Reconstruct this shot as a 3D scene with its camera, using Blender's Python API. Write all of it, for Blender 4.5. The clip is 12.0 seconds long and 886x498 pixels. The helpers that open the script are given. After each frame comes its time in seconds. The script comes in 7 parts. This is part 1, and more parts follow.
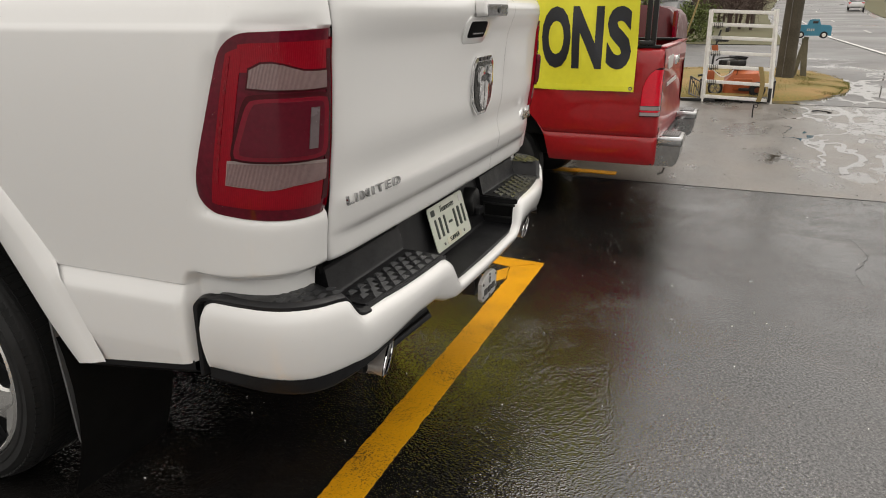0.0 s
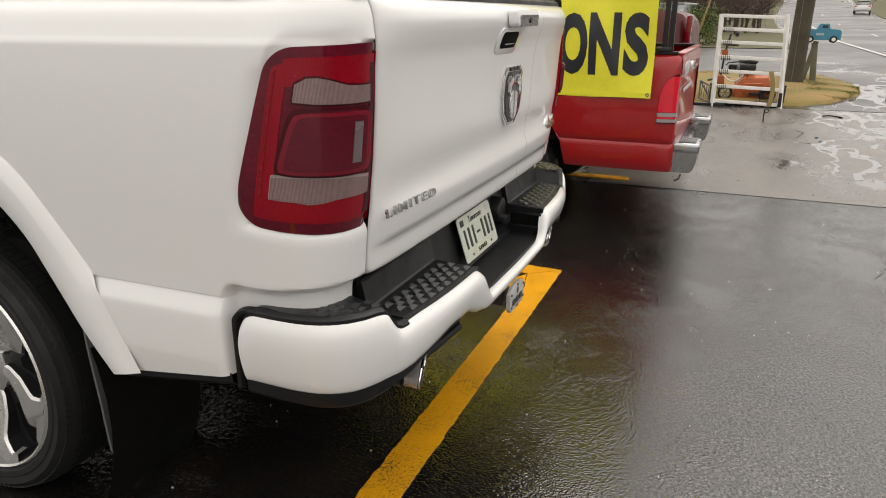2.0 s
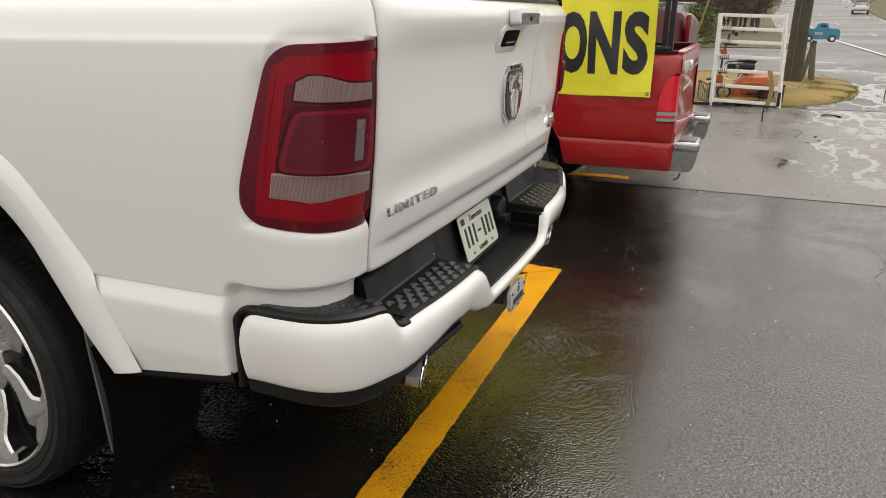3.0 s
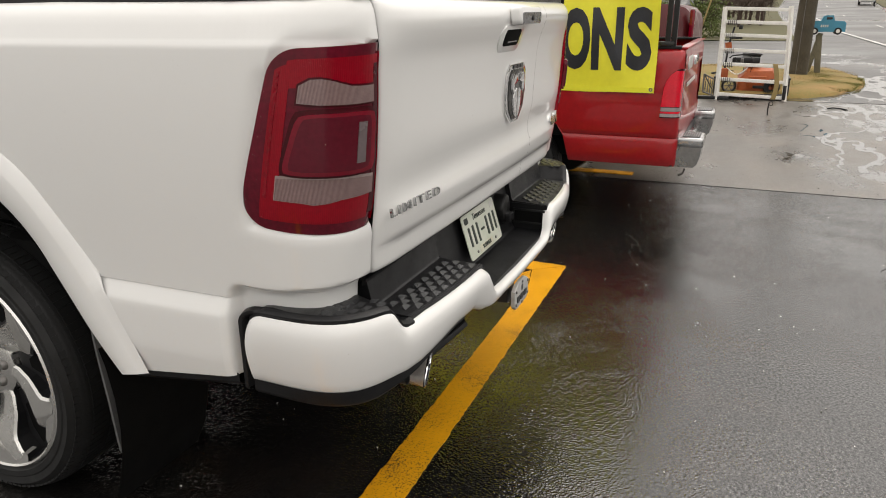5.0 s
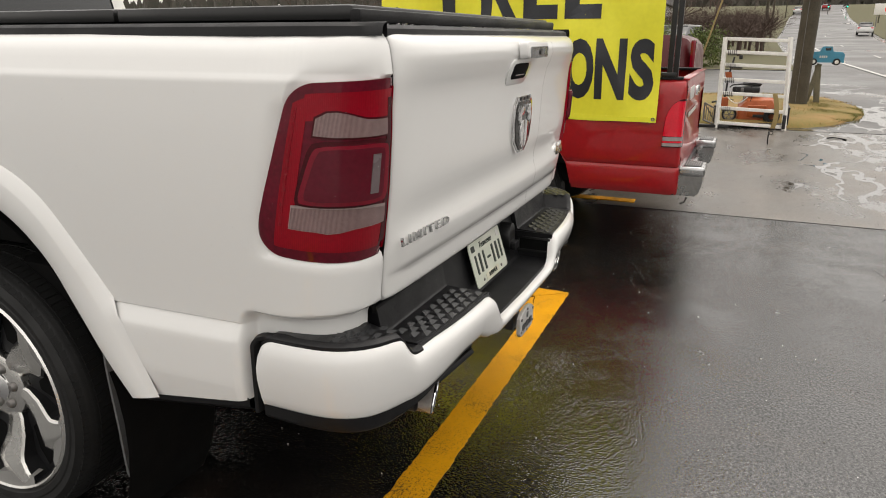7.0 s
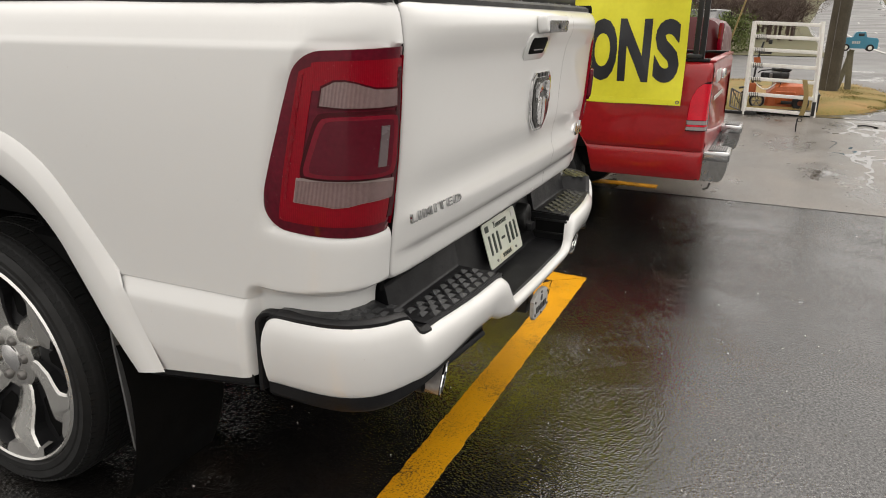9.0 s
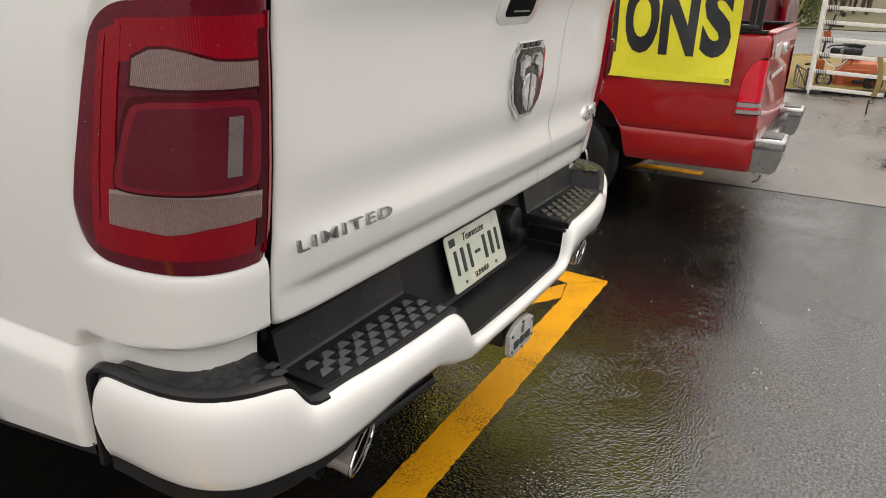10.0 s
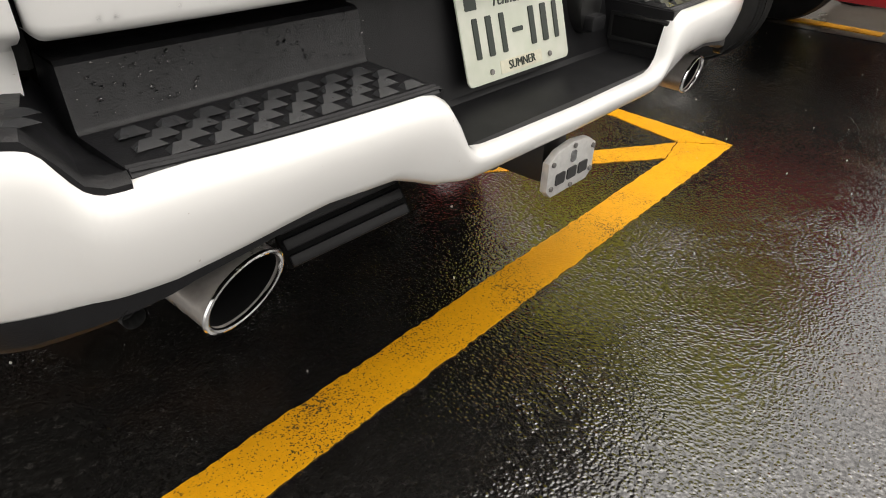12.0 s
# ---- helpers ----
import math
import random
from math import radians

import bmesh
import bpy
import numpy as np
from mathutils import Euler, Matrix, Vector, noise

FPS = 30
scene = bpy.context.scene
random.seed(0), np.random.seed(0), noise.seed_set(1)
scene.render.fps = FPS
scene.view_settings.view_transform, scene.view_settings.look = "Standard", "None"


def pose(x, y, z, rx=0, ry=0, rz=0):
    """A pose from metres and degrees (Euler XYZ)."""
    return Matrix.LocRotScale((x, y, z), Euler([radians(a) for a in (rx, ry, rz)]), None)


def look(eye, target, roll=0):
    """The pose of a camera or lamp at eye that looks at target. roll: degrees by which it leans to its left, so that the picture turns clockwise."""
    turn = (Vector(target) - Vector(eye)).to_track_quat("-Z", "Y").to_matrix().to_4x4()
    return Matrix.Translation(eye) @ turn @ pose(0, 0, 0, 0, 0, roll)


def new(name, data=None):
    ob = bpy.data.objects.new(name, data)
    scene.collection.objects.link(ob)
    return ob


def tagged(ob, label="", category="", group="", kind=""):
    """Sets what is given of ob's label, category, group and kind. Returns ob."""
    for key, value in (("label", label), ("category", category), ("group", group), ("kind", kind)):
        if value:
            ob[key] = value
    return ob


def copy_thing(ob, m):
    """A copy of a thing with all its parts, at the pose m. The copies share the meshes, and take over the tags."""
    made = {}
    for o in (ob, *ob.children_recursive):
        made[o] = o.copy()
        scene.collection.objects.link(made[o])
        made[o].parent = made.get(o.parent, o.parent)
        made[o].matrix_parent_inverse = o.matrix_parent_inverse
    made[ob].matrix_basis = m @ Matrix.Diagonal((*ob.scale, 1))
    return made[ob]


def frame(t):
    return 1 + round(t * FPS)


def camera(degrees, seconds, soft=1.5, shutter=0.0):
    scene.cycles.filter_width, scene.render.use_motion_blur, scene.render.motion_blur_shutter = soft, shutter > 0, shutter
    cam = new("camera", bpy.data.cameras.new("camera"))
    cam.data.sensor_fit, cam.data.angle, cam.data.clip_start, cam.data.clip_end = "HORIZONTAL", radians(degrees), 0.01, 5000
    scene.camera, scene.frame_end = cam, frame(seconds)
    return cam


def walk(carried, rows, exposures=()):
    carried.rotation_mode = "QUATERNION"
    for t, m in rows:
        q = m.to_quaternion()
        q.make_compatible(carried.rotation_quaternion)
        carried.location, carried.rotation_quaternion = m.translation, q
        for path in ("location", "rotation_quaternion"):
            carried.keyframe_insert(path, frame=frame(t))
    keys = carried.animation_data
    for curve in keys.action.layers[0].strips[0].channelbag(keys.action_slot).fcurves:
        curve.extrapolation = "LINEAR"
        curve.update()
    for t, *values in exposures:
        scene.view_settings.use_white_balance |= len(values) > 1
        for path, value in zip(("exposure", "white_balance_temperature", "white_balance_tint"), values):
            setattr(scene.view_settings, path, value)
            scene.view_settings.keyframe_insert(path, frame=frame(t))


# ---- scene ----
cam = camera(65.1, 12.0, soft=1.0)
PATH = [
    (0, (-2.133, -0.248, 1.455), (-0.386, 0.484, 0.814), -0.1),
    (0.5, (-2.14, -0.214, 1.459), (-0.399, 0.529, 0.814), -0.1),
    (1, (-2.162, -0.157, 1.485), (-0.421, 0.581, 0.833), 0.4),
    (1.5, (-2.152, -0.185, 1.469), (-0.41, 0.565, 0.834), -0.1),
    (2, (-2.152, -0.166, 1.478), (-0.407, 0.577, 0.843), -0.0),
    (2.5, (-2.154, -0.164, 1.477), (-0.406, 0.576, 0.845), -0.1),
    (3, (-2.152, -0.158, 1.474), (-0.406, 0.581, 0.838), -0.0),
    (5, (-2.156, -0.167, 1.487), (-0.419, 0.586, 0.84), -0.6),
    (5.5, (-2.176, -0.168, 1.509), (-0.433, 0.591, 0.889), -0.4),
    (6, (-2.189, -0.162, 1.511), (-0.437, 0.598, 0.918), -0.2),
    (6.5, (-2.188, -0.156, 1.509), (-0.432, 0.604, 0.926), -0.0),
    (8.5, (-2.197, -0.161, 1.516), (-0.453, 0.613, 0.915), -0.1),
    (9, (-2.142, -0.162, 1.479), (-0.423, 0.646, 0.855), 0.5),
    (9.5, (-1.864, -0.214, 1.469), (-0.182, 0.646, 0.811), 1.0),
    (10, (-1.583, -0.162, 1.447), (0.049, 0.752, 0.74), 1.4),
    (10.5, (-1.297, -0.08, 1.339), (0.271, 0.886, 0.559), 2.7),
    (11, (-1.085, -0.079, 1.154), (0.35, 1.001, 0.274), 3.5),
    (11.5, (-1.034, -0.087, 1.072), (0.312, 1.009, 0.079), 3.1),
    (12, (-1.033, -0.089, 1.073), (0.288, 1.0, 0.039), 2.7),
]
walk(cam, [(t, look(eye, target, roll)) for t, eye, target, roll in PATH], [(0.0, -0.08), (0.5, -0.08), (0.95, 0.06), (9.3, 0.06), (10.1, 0.17), (10.9, 0.22), (11.5, 0.38), (12.0, 0.48)])

# ---- world and light ----
world = bpy.data.worlds.new("overcast_sky")
scene.world = world
world.use_nodes = True
wn = world.node_tree.nodes
wl = world.node_tree.links
wn.clear()
w_out = wn.new("ShaderNodeOutputWorld")
w_bg = wn.new("ShaderNodeBackground")
w_sky = wn.new("ShaderNodeTexSky")
w_sky.sky_type = "NISHITA"
w_sky.sun_disc = False
w_sky.sun_elevation = radians(74)
w_sky.sun_rotation = radians(115)
w_sky.dust_density = 4.0
w_hsv = wn.new("ShaderNodeHueSaturation")
w_hsv.inputs["Saturation"].default_value = 0.12
w_bg.inputs["Strength"].default_value = 0.28
wl.new(w_sky.outputs[0], w_hsv.inputs["Color"])
w_tint = wn.new("ShaderNodeMix")
w_tint.data_type, w_tint.blend_type = "RGBA", "MULTIPLY"
w_tint.inputs["Factor"].default_value = 1.0
w_tint.inputs["B"].default_value = (1.0, 0.95, 0.892, 1)
wl.new(w_hsv.outputs[0], w_tint.inputs["A"])
w_cloud = wn.new("ShaderNodeMix")          # even cloud cover over the clear sky
w_cloud.data_type = "RGBA"
w_cloud.inputs["Factor"].default_value = 0.45
w_cloud.inputs["B"].default_value = (4.0, 3.78, 3.5, 1)
wl.new(w_tint.outputs["Result"], w_cloud.inputs["A"])
wl.new(w_cloud.outputs["Result"], w_bg.inputs["Color"])
wl.new(w_bg.outputs[0], w_out.inputs["Surface"])

sun = new("sun", bpy.data.lights.new("sun", "SUN"))
sun.data.energy = 1.1
sun.data.angle = radians(120)
sun.data.color = (1.0, 0.96, 0.9)
sun.matrix_world = look((-2.2, -3.2, 9), (0, 0, 0))


# ---- materials ----
def surface(name, base, rough=0.5, metal=0.0, var=0.12, scale=6.0, fine=90.0, bump=0.0, bump_scale=200.0, rough_var=0.08,
            coat=0.0, coat_rough=0.04, tint=None, spec=0.5, transmission=0.0, emission=0.0, dist=0.002):
    """A principled surface whose colour and gloss vary at two scales, with fine relief."""
    m = bpy.data.materials.new(name)
    m.use_nodes = True
    nt = m.node_tree
    n, l = nt.nodes, nt.links
    p = n["Principled BSDF"]
    tc = n.new("ShaderNodeTexCoord")
    big = n.new("ShaderNodeTexNoise")
    big.inputs["Scale"].default_value, big.inputs["Detail"].default_value = scale, 5
    small = n.new("ShaderNodeTexNoise")
    small.inputs["Scale"].default_value, small.inputs["Detail"].default_value = fine, 3
    l.new(tc.outputs["Object"], big.inputs["Vector"])
    l.new(tc.outputs["Object"], small.inputs["Vector"])
    mix = n.new("ShaderNodeMix")
    mix.data_type = "RGBA"
    b = Vector(base)
    other = Vector(tint) if tint else b * (1 - 2 * var)
    mix.inputs["A"].default_value = (*b, 1)
    mix.inputs["B"].default_value = (*other, 1)
    add = n.new("ShaderNodeMath")
    add.operation = "MULTIPLY_ADD"
    add.inputs[1].default_value = 0.5
    l.new(small.outputs["Fac"], add.inputs[0])
    half = n.new("ShaderNodeMath")
    half.operation = "MULTIPLY"
    half.inputs[1].default_value = 0.5
    l.new(big.outputs["Fac"], half.inputs[0])
    l.new(half.outputs[0], add.inputs[2])
    ramp = n.new("ShaderNodeMapRange")
    ramp.inputs["From Min"].default_value, ramp.inputs["From Max"].default_value = 0.3, 0.7
    l.new(add.outputs[0], ramp.inputs["Value"])
    l.new(ramp.outputs["Result"], mix.inputs["Factor"])
    l.new(mix.outputs["Result"], p.inputs["Base Color"])
    rr = n.new("ShaderNodeMapRange")
    rr.inputs["From Min"].default_value, rr.inputs["From Max"].default_value = 0.3, 0.7
    rr.inputs["To Min"].default_value, rr.inputs["To Max"].default_value = max(0.02, rough - rough_var), min(1, rough + rough_var)
    l.new(big.outputs["Fac"], rr.inputs["Value"])
    l.new(rr.outputs["Result"], p.inputs["Roughness"])
    p.inputs["Metallic"].default_value = metal
    p.inputs["Coat Weight"].default_value = coat
    p.inputs["Coat Roughness"].default_value = coat_rough
    p.inputs["Specular IOR Level"].default_value = spec
    p.inputs["Transmission Weight"].default_value = transmission
    if emission:
        p.inputs["Emission Color"].default_value = (*b, 1)
        p.inputs["Emission Strength"].default_value = emission
    if bump:
        bn = n.new("ShaderNodeTexNoise")
        bn.inputs["Scale"].default_value, bn.inputs["Detail"].default_value = bump_scale, 4
        l.new(tc.outputs["Object"], bn.inputs["Vector"])
        bp = n.new("ShaderNodeBump")
        bp.inputs["Strength"].default_value, bp.inputs["Distance"].default_value = bump, dist
        l.new(bn.outputs["Fac"], bp.inputs["Height"])
        l.new(bp.outputs["Normal"], p.inputs["Normal"])
    return m


def wet_ground(name, dry, dark, rough, scale, grain, relief, pond=0.62, ior=1.9, stretch=(1.0, 1.0, 1.0), brown=(0.05, 0.03, 0.02), drain=0.0):
    """Rain-wet paving: soaked patches, a film of water over a grain of small stones, standing water where a broad noise is high."""
    m = bpy.data.materials.new(name)
    m.use_nodes = True
    n, l = m.node_tree.nodes, m.node_tree.links
    p = n["Principled BSDF"]
    tc = n.new("ShaderNodeTexCoord")
    mp = n.new("ShaderNodeMapping")
    mp.inputs["Scale"].default_value = stretch
    l.new(tc.outputs["Object"], mp.inputs["Vector"])

    def noise_at(sc, detail, rgh, src):
        q = n.new("ShaderNodeTexNoise")
        q.inputs["Scale"].default_value, q.inputs["Detail"].default_value, q.inputs["Roughness"].default_value = sc, detail, rgh
        l.new(src, q.inputs["Vector"])
        return q

    def remap(src, a, b, c, d):
        q = n.new("ShaderNodeMapRange")
        q.inputs["From Min"].default_value, q.inputs["From Max"].default_value = a, b
        q.inputs["To Min"].default_value, q.inputs["To Max"].default_value = c, d
        l.new(src, q.inputs["Value"])
        return q.outputs["Result"]

    def mixed(fac, a, b, blend="MIX"):
        q = n.new("ShaderNodeMix")
        q.data_type, q.blend_type = "RGBA", blend
        for key, val in (("Factor", fac), ("A", a), ("B", b)):
            if isinstance(val, tuple):
                q.inputs[key].default_value = (*val, 1)
            elif isinstance(val, float):
                q.inputs[key].default_value = val
            else:
                l.new(val, q.inputs[key])
        return q.outputs["Result"]

    def product(a, b):
        q = n.new("ShaderNodeMath")
        q.operation = "MULTIPLY"
        l.new(a, q.inputs[0])
        if isinstance(b, float):
            q.inputs[1].default_value = b
        else:
            l.new(b, q.inputs[1])
        return q.outputs[0]

    soak = noise_at(scale, 7, 0.62, mp.outputs["Vector"]).outputs["Fac"]
    pool = noise_at(scale * 0.75, 6, 0.68, mp.outputs["Vector"]).outputs["Fac"]
    if drain:
        sep = n.new("ShaderNodeSeparateXYZ")
        l.new(tc.outputs["Object"], sep.inputs[0])
        low = n.new("ShaderNodeMath")
        low.operation = "ADD"
        l.new(remap(sep.outputs["Y"], -0.3, -2.4, 0.0, drain), low.inputs[0])
        l.new(pool, low.inputs[1])
        pool = low.outputs[0]
    tinge = noise_at(scale * 2.3, 4, 0.6, tc.outputs["Object"]).outputs["Fac"]
    fine = noise_at(grain, 4, 0.65, tc.outputs["Object"]).outputs["Fac"]
    ripple = noise_at(grain * 0.22, 3, 0.5, tc.outputs["Object"]).outputs["Fac"]
    vor = n.new("ShaderNodeTexVoronoi")
    vor.inputs["Scale"].default_value = grain * 1.3
    l.new(tc.outputs["Object"], vor.inputs["Vector"])
    wet = remap(soak, 0.36, 0.66, 0.0, 1.0)
    water = remap(pool, pond, pond + 0.05, 0.0, 1.0)
    land = remap(pool, pond, pond + 0.05, 1.0, 0.0)
    col = mixed(wet, dark, dry)
    col = mixed(remap(tinge, 0.5, 0.75, 0.0, 0.55), col, brown)
    col = mixed(0.75, col, remap(fine, 0.3, 0.7, 0.35, 1.6), "MULTIPLY")
    col = mixed(water, col, tuple(c * 0.8 for c in dark))
    l.new(col, p.inputs["Base Color"])
    rg = remap(wet, 0.0, 1.0, *rough)
    rq = n.new("ShaderNodeMath")
    rq.operation = "MULTIPLY_ADD"
    l.new(product(rg, land), rq.inputs[0])
    rq.inputs[1].default_value, rq.inputs[2].default_value = 1.0, 0.02
    l.new(rq.outputs[0], p.inputs["Roughness"])
    l.new(remap(water, 0.0, 1.0, ior, 2.8), p.inputs["IOR"])
    hm = n.new("ShaderNodeMath")
    hm.operation = "MULTIPLY_ADD"
    hm.inputs[1].default_value = -0.35
    l.new(vor.outputs["Distance"], hm.inputs[0])
    l.new(fine, hm.inputs[2])
    h2 = n.new("ShaderNodeMath")
    h2.operation = "MULTIPLY_ADD"
    h2.inputs[1].default_value = 0.7
    l.new(ripple, h2.inputs[0])
    l.new(hm.outputs[0], h2.inputs[2])
    bp = n.new("ShaderNodeBump")
    bp.inputs["Distance"].default_value = 0.004
    l.new(product(remap(wet, 0.0, 1.0, 0.6, 1.0), product(remap(water, 0.0, 1.0, 1.0, 0.04), relief)), bp.inputs["Strength"])
    l.new(h2.outputs[0], bp.inputs["Height"])
    l.new(bp.outputs["Normal"], p.inputs["Normal"])
    return m


def wet_asphalt(name):
    """Worn asphalt under a thin film of rain: the film mirrors the sky, small stones break it, more in some patches."""
    m = bpy.data.materials.new(name)
    m.use_nodes = True
    n, l = m.node_tree.nodes, m.node_tree.links
    p = n["Principled BSDF"]
    tc = n.new("ShaderNodeTexCoord")

    def noise_at(sc, detail, rgh=0.55, dist=0.0):
        q = n.new("ShaderNodeTexNoise")
        q.inputs["Scale"].default_value, q.inputs["Detail"].default_value = sc, detail
        q.inputs["Roughness"].default_value, q.inputs["Distortion"].default_value = rgh, dist
        l.new(tc.outputs["Object"], q.inputs["Vector"])
        return q.outputs["Fac"]

    def remap(src, a, b, c, d):
        q = n.new("ShaderNodeMapRange")
        q.inputs["From Min"].default_value, q.inputs["From Max"].default_value = a, b
        q.inputs["To Min"].default_value, q.inputs["To Max"].default_value = c, d
        l.new(src, q.inputs["Value"])
        return q.outputs["Result"]

    def math_of(op, *args):
        q = n.new("ShaderNodeMath")
        q.operation = op
        for k, a in enumerate(args):
            if isinstance(a, float):
                q.inputs[k].default_value = a
            else:
                l.new(a, q.inputs[k])
        return q.outputs[0]

    def mixed(fac, a, b):
        q = n.new("ShaderNodeMix")
        q.data_type = "RGBA"
        for key, val in (("Factor", fac), ("A", a), ("B", b)):
            if isinstance(val, tuple):
                q.inputs[key].default_value = (*val, 1)
            else:
                l.new(val, q.inputs[key])
        return q.outputs["Result"]

    patch = noise_at(1.3, 8, 0.70, 0.5)
    stain = noise_at(0.45, 5, 0.6)
    tinge = noise_at(2.6, 4)
    fine = noise_at(98.0, 2, 0.5)
    swell = noise_at(17.0, 3, 0.6)
    speck = noise_at(90.0, 4, 0.7)
    cells = n.new("ShaderNodeTexVoronoi")
    cells.inputs["Scale"].default_value = 96.0
    l.new(tc.outputs["Object"], cells.inputs["Vector"])
    stones = remap(cells.outputs["Distance"], 0.15, 0.62, 1.0, 0.0)
    bare = remap(patch, 0.45, 0.72, 0.0, 1.0)            # stones stand out of the film here
    col = mixed(stain, (0.004, 0.0038, 0.0036), (0.013, 0.0122, 0.0112))
    col = mixed(remap(tinge, 0.52, 0.72, 0.0, 0.6), col, (0.024, 0.016, 0.011))
    tone = n.new("ShaderNodeTexWhiteNoise")
    l.new(cells.outputs["Position"], tone.inputs["Vector"])
    col = mixed(remap(tone.outputs["Value"], 0.78, 1.0, 0.0, 0.35), col, (0.050, 0.046, 0.042))
    q = n.new("ShaderNodeMix")
    q.data_type, q.blend_type = "RGBA", "MULTIPLY"
    q.inputs["Factor"].default_value = 1.0
    l.new(col, q.inputs["A"])
    l.new(remap(speck, 0.32, 0.68, 0.25, 1.9), q.inputs["B"])
    l.new(q.outputs["Result"], p.inputs["Base Color"])
    l.new(remap(bare, 0.0, 1.0, 0.11, 0.30), p.inputs["Roughness"])
    p.inputs["IOR"].default_value = 1.98
    l.new(remap(speck, 0.38, 0.62, 0.26, 0.74), p.inputs["Specular IOR Level"])
    height = math_of("ADD", math_of("MULTIPLY", math_of("ADD", math_of("MULTIPLY", stones, 0.8), math_of("MULTIPLY", fine, 0.9)), remap(bare, 0.0, 1.0, 0.36, 1.30)), math_of("MULTIPLY", swell, 0.4))
    bp = n.new("ShaderNodeBump")
    bp.inputs["Strength"].default_value, bp.inputs["Distance"].default_value = 1.0, 0.0023
    l.new(height, bp.inputs["Height"])
    l.new(bp.outputs["Normal"], p.inputs["Normal"])
    return m


def worn_paint(name, paint, under, wear):
    """Road paint pitted by the stones under it, more in some patches than in others."""
    m = surface(name, paint, rough=0.48, spec=0.25, tint=tuple(c * 0.82 for c in paint), scale=3, fine=60, bump=0.5, bump_scale=170, dist=0.004)
    n, l = m.node_tree.nodes, m.node_tree.links
    p = n["Principled BSDF"]
    base = p.inputs["Base Color"].links[0].from_socket
    tc = n.new("ShaderNodeTexCoord")
    spot = n.new("ShaderNodeTexNoise")
    spot.inputs["Scale"].default_value, spot.inputs["Detail"].default_value = 210, 5
    broad = n.new("ShaderNodeTexNoise")
    broad.inputs["Scale"].default_value, broad.inputs["Detail"].default_value = 4.5, 3
    l.new(tc.outputs["Object"], spot.inputs["Vector"])
    l.new(tc.outputs["Object"], broad.inputs["Vector"])
    add = n.new("ShaderNodeMath")
    add.operation = "MULTIPLY_ADD"
    add.inputs[1].default_value = 0.45
    l.new(broad.outputs["Fac"], add.inputs[0])
    l.new(spot.outputs["Fac"], add.inputs[2])
    cut = n.new("ShaderNodeMapRange")
    cut.inputs["From Min"].default_value, cut.inputs["From Max"].default_value = wear, wear + 0.05
    l.new(add.outputs[0], cut.inputs["Value"])
    mix = n.new("ShaderNodeMix")
    mix.data_type = "RGBA"
    mix.inputs["B"].default_value = (*under, 1)
    l.new(cut.outputs["Result"], mix.inputs["Factor"])
    l.new(base, mix.inputs["A"])
    l.new(mix.outputs["Result"], p.inputs["Base Color"])
    return m


def ribbed(name, base, pitch, rough=0.2, coat=1.0, depth=0.8):
    """Moulded lamp plastic with fine upright ribs, their relief shaded into the colour too."""
    m = surface(name, base, rough=rough, rough_var=0.05, var=0.12, coat=coat, fine=120)
    n, l = m.node_tree.nodes, m.node_tree.links
    tc = n.new("ShaderNodeTexCoord")
    w = n.new("ShaderNodeTexWave")
    w.inputs["Scale"].default_value = pitch
    w.bands_direction = "DIAGONAL"
    mp = n.new("ShaderNodeMapping")
    mp.inputs["Scale"].default_value = (1.0, -1.0, 0.0)
    l.new(tc.outputs["Object"], mp.inputs["Vector"])
    l.new(mp.outputs["Vector"], w.inputs["Vector"])
    bp = n.new("ShaderNodeBump")
    bp.inputs["Strength"].default_value, bp.inputs["Distance"].default_value = depth, 0.002
    l.new(w.outputs["Fac"], bp.inputs["Height"])
    l.new(bp.outputs["Normal"], n["Principled BSDF"].inputs["Normal"])
    p = n["Principled BSDF"]
    # the rib wave also darkens grooves and lightens crests in the base colour
    mix = n.new("ShaderNodeMix")
    mix.data_type, mix.blend_type = "RGBA", "MULTIPLY"
    mix.inputs["Factor"].default_value = 1.0
    tone = n.new("ShaderNodeMapRange")
    tone.inputs["To Min"].default_value, tone.inputs["To Max"].default_value = 1.0 - 0.5 * depth, 1.0 + 0.35 * depth
    l.new(w.outputs["Fac"], tone.inputs["Value"])
    l.new(p.inputs["Base Color"].links[0].from_socket, mix.inputs["A"])
    l.new(tone.outputs["Result"], mix.inputs["B"])
    l.new(mix.outputs["Result"], p.inputs["Base Color"])
    return m


M = {}
M["asphalt"] = wet_asphalt("wet_asphalt")
M["concrete"] = wet_ground("wet_concrete", (0.125, 0.108, 0.089), (0.052, 0.045, 0.037), (0.20, 0.45), 0.7, 80.0, 0.6, pond=0.66, ior=1.95, stretch=(0.9, 1.7, 1.0), brown=(0.16, 0.125, 0.09), drain=0.19)
M["road"] = wet_ground("wet_road", (0.070, 0.065, 0.060), (0.036, 0.034, 0.032), (0.30, 0.5), 0.22, 60.0, 0.25, pond=0.60, ior=1.6, brown=(0.13, 0.11, 0.09))
M["water_drop"] = surface("water_drops", (0.95, 0.95, 0.95), rough=0.03, rough_var=0.0, var=0.0, transmission=1.0)
M["puddle"] = surface("standing_water", (0.08, 0.075, 0.07), rough=0.03, rough_var=0.01, spec=1.0)
M["puddle"].node_tree.nodes["Principled BSDF"].inputs["IOR"].default_value = 2.3
M["yellow_line"] = worn_paint("worn_yellow_paint", (0.74, 0.34, 0.005), (0.05, 0.032, 0.015), 0.815)
M["white_line"] = surface("white_road_paint", (0.62, 0.61, 0.58), rough=0.5)
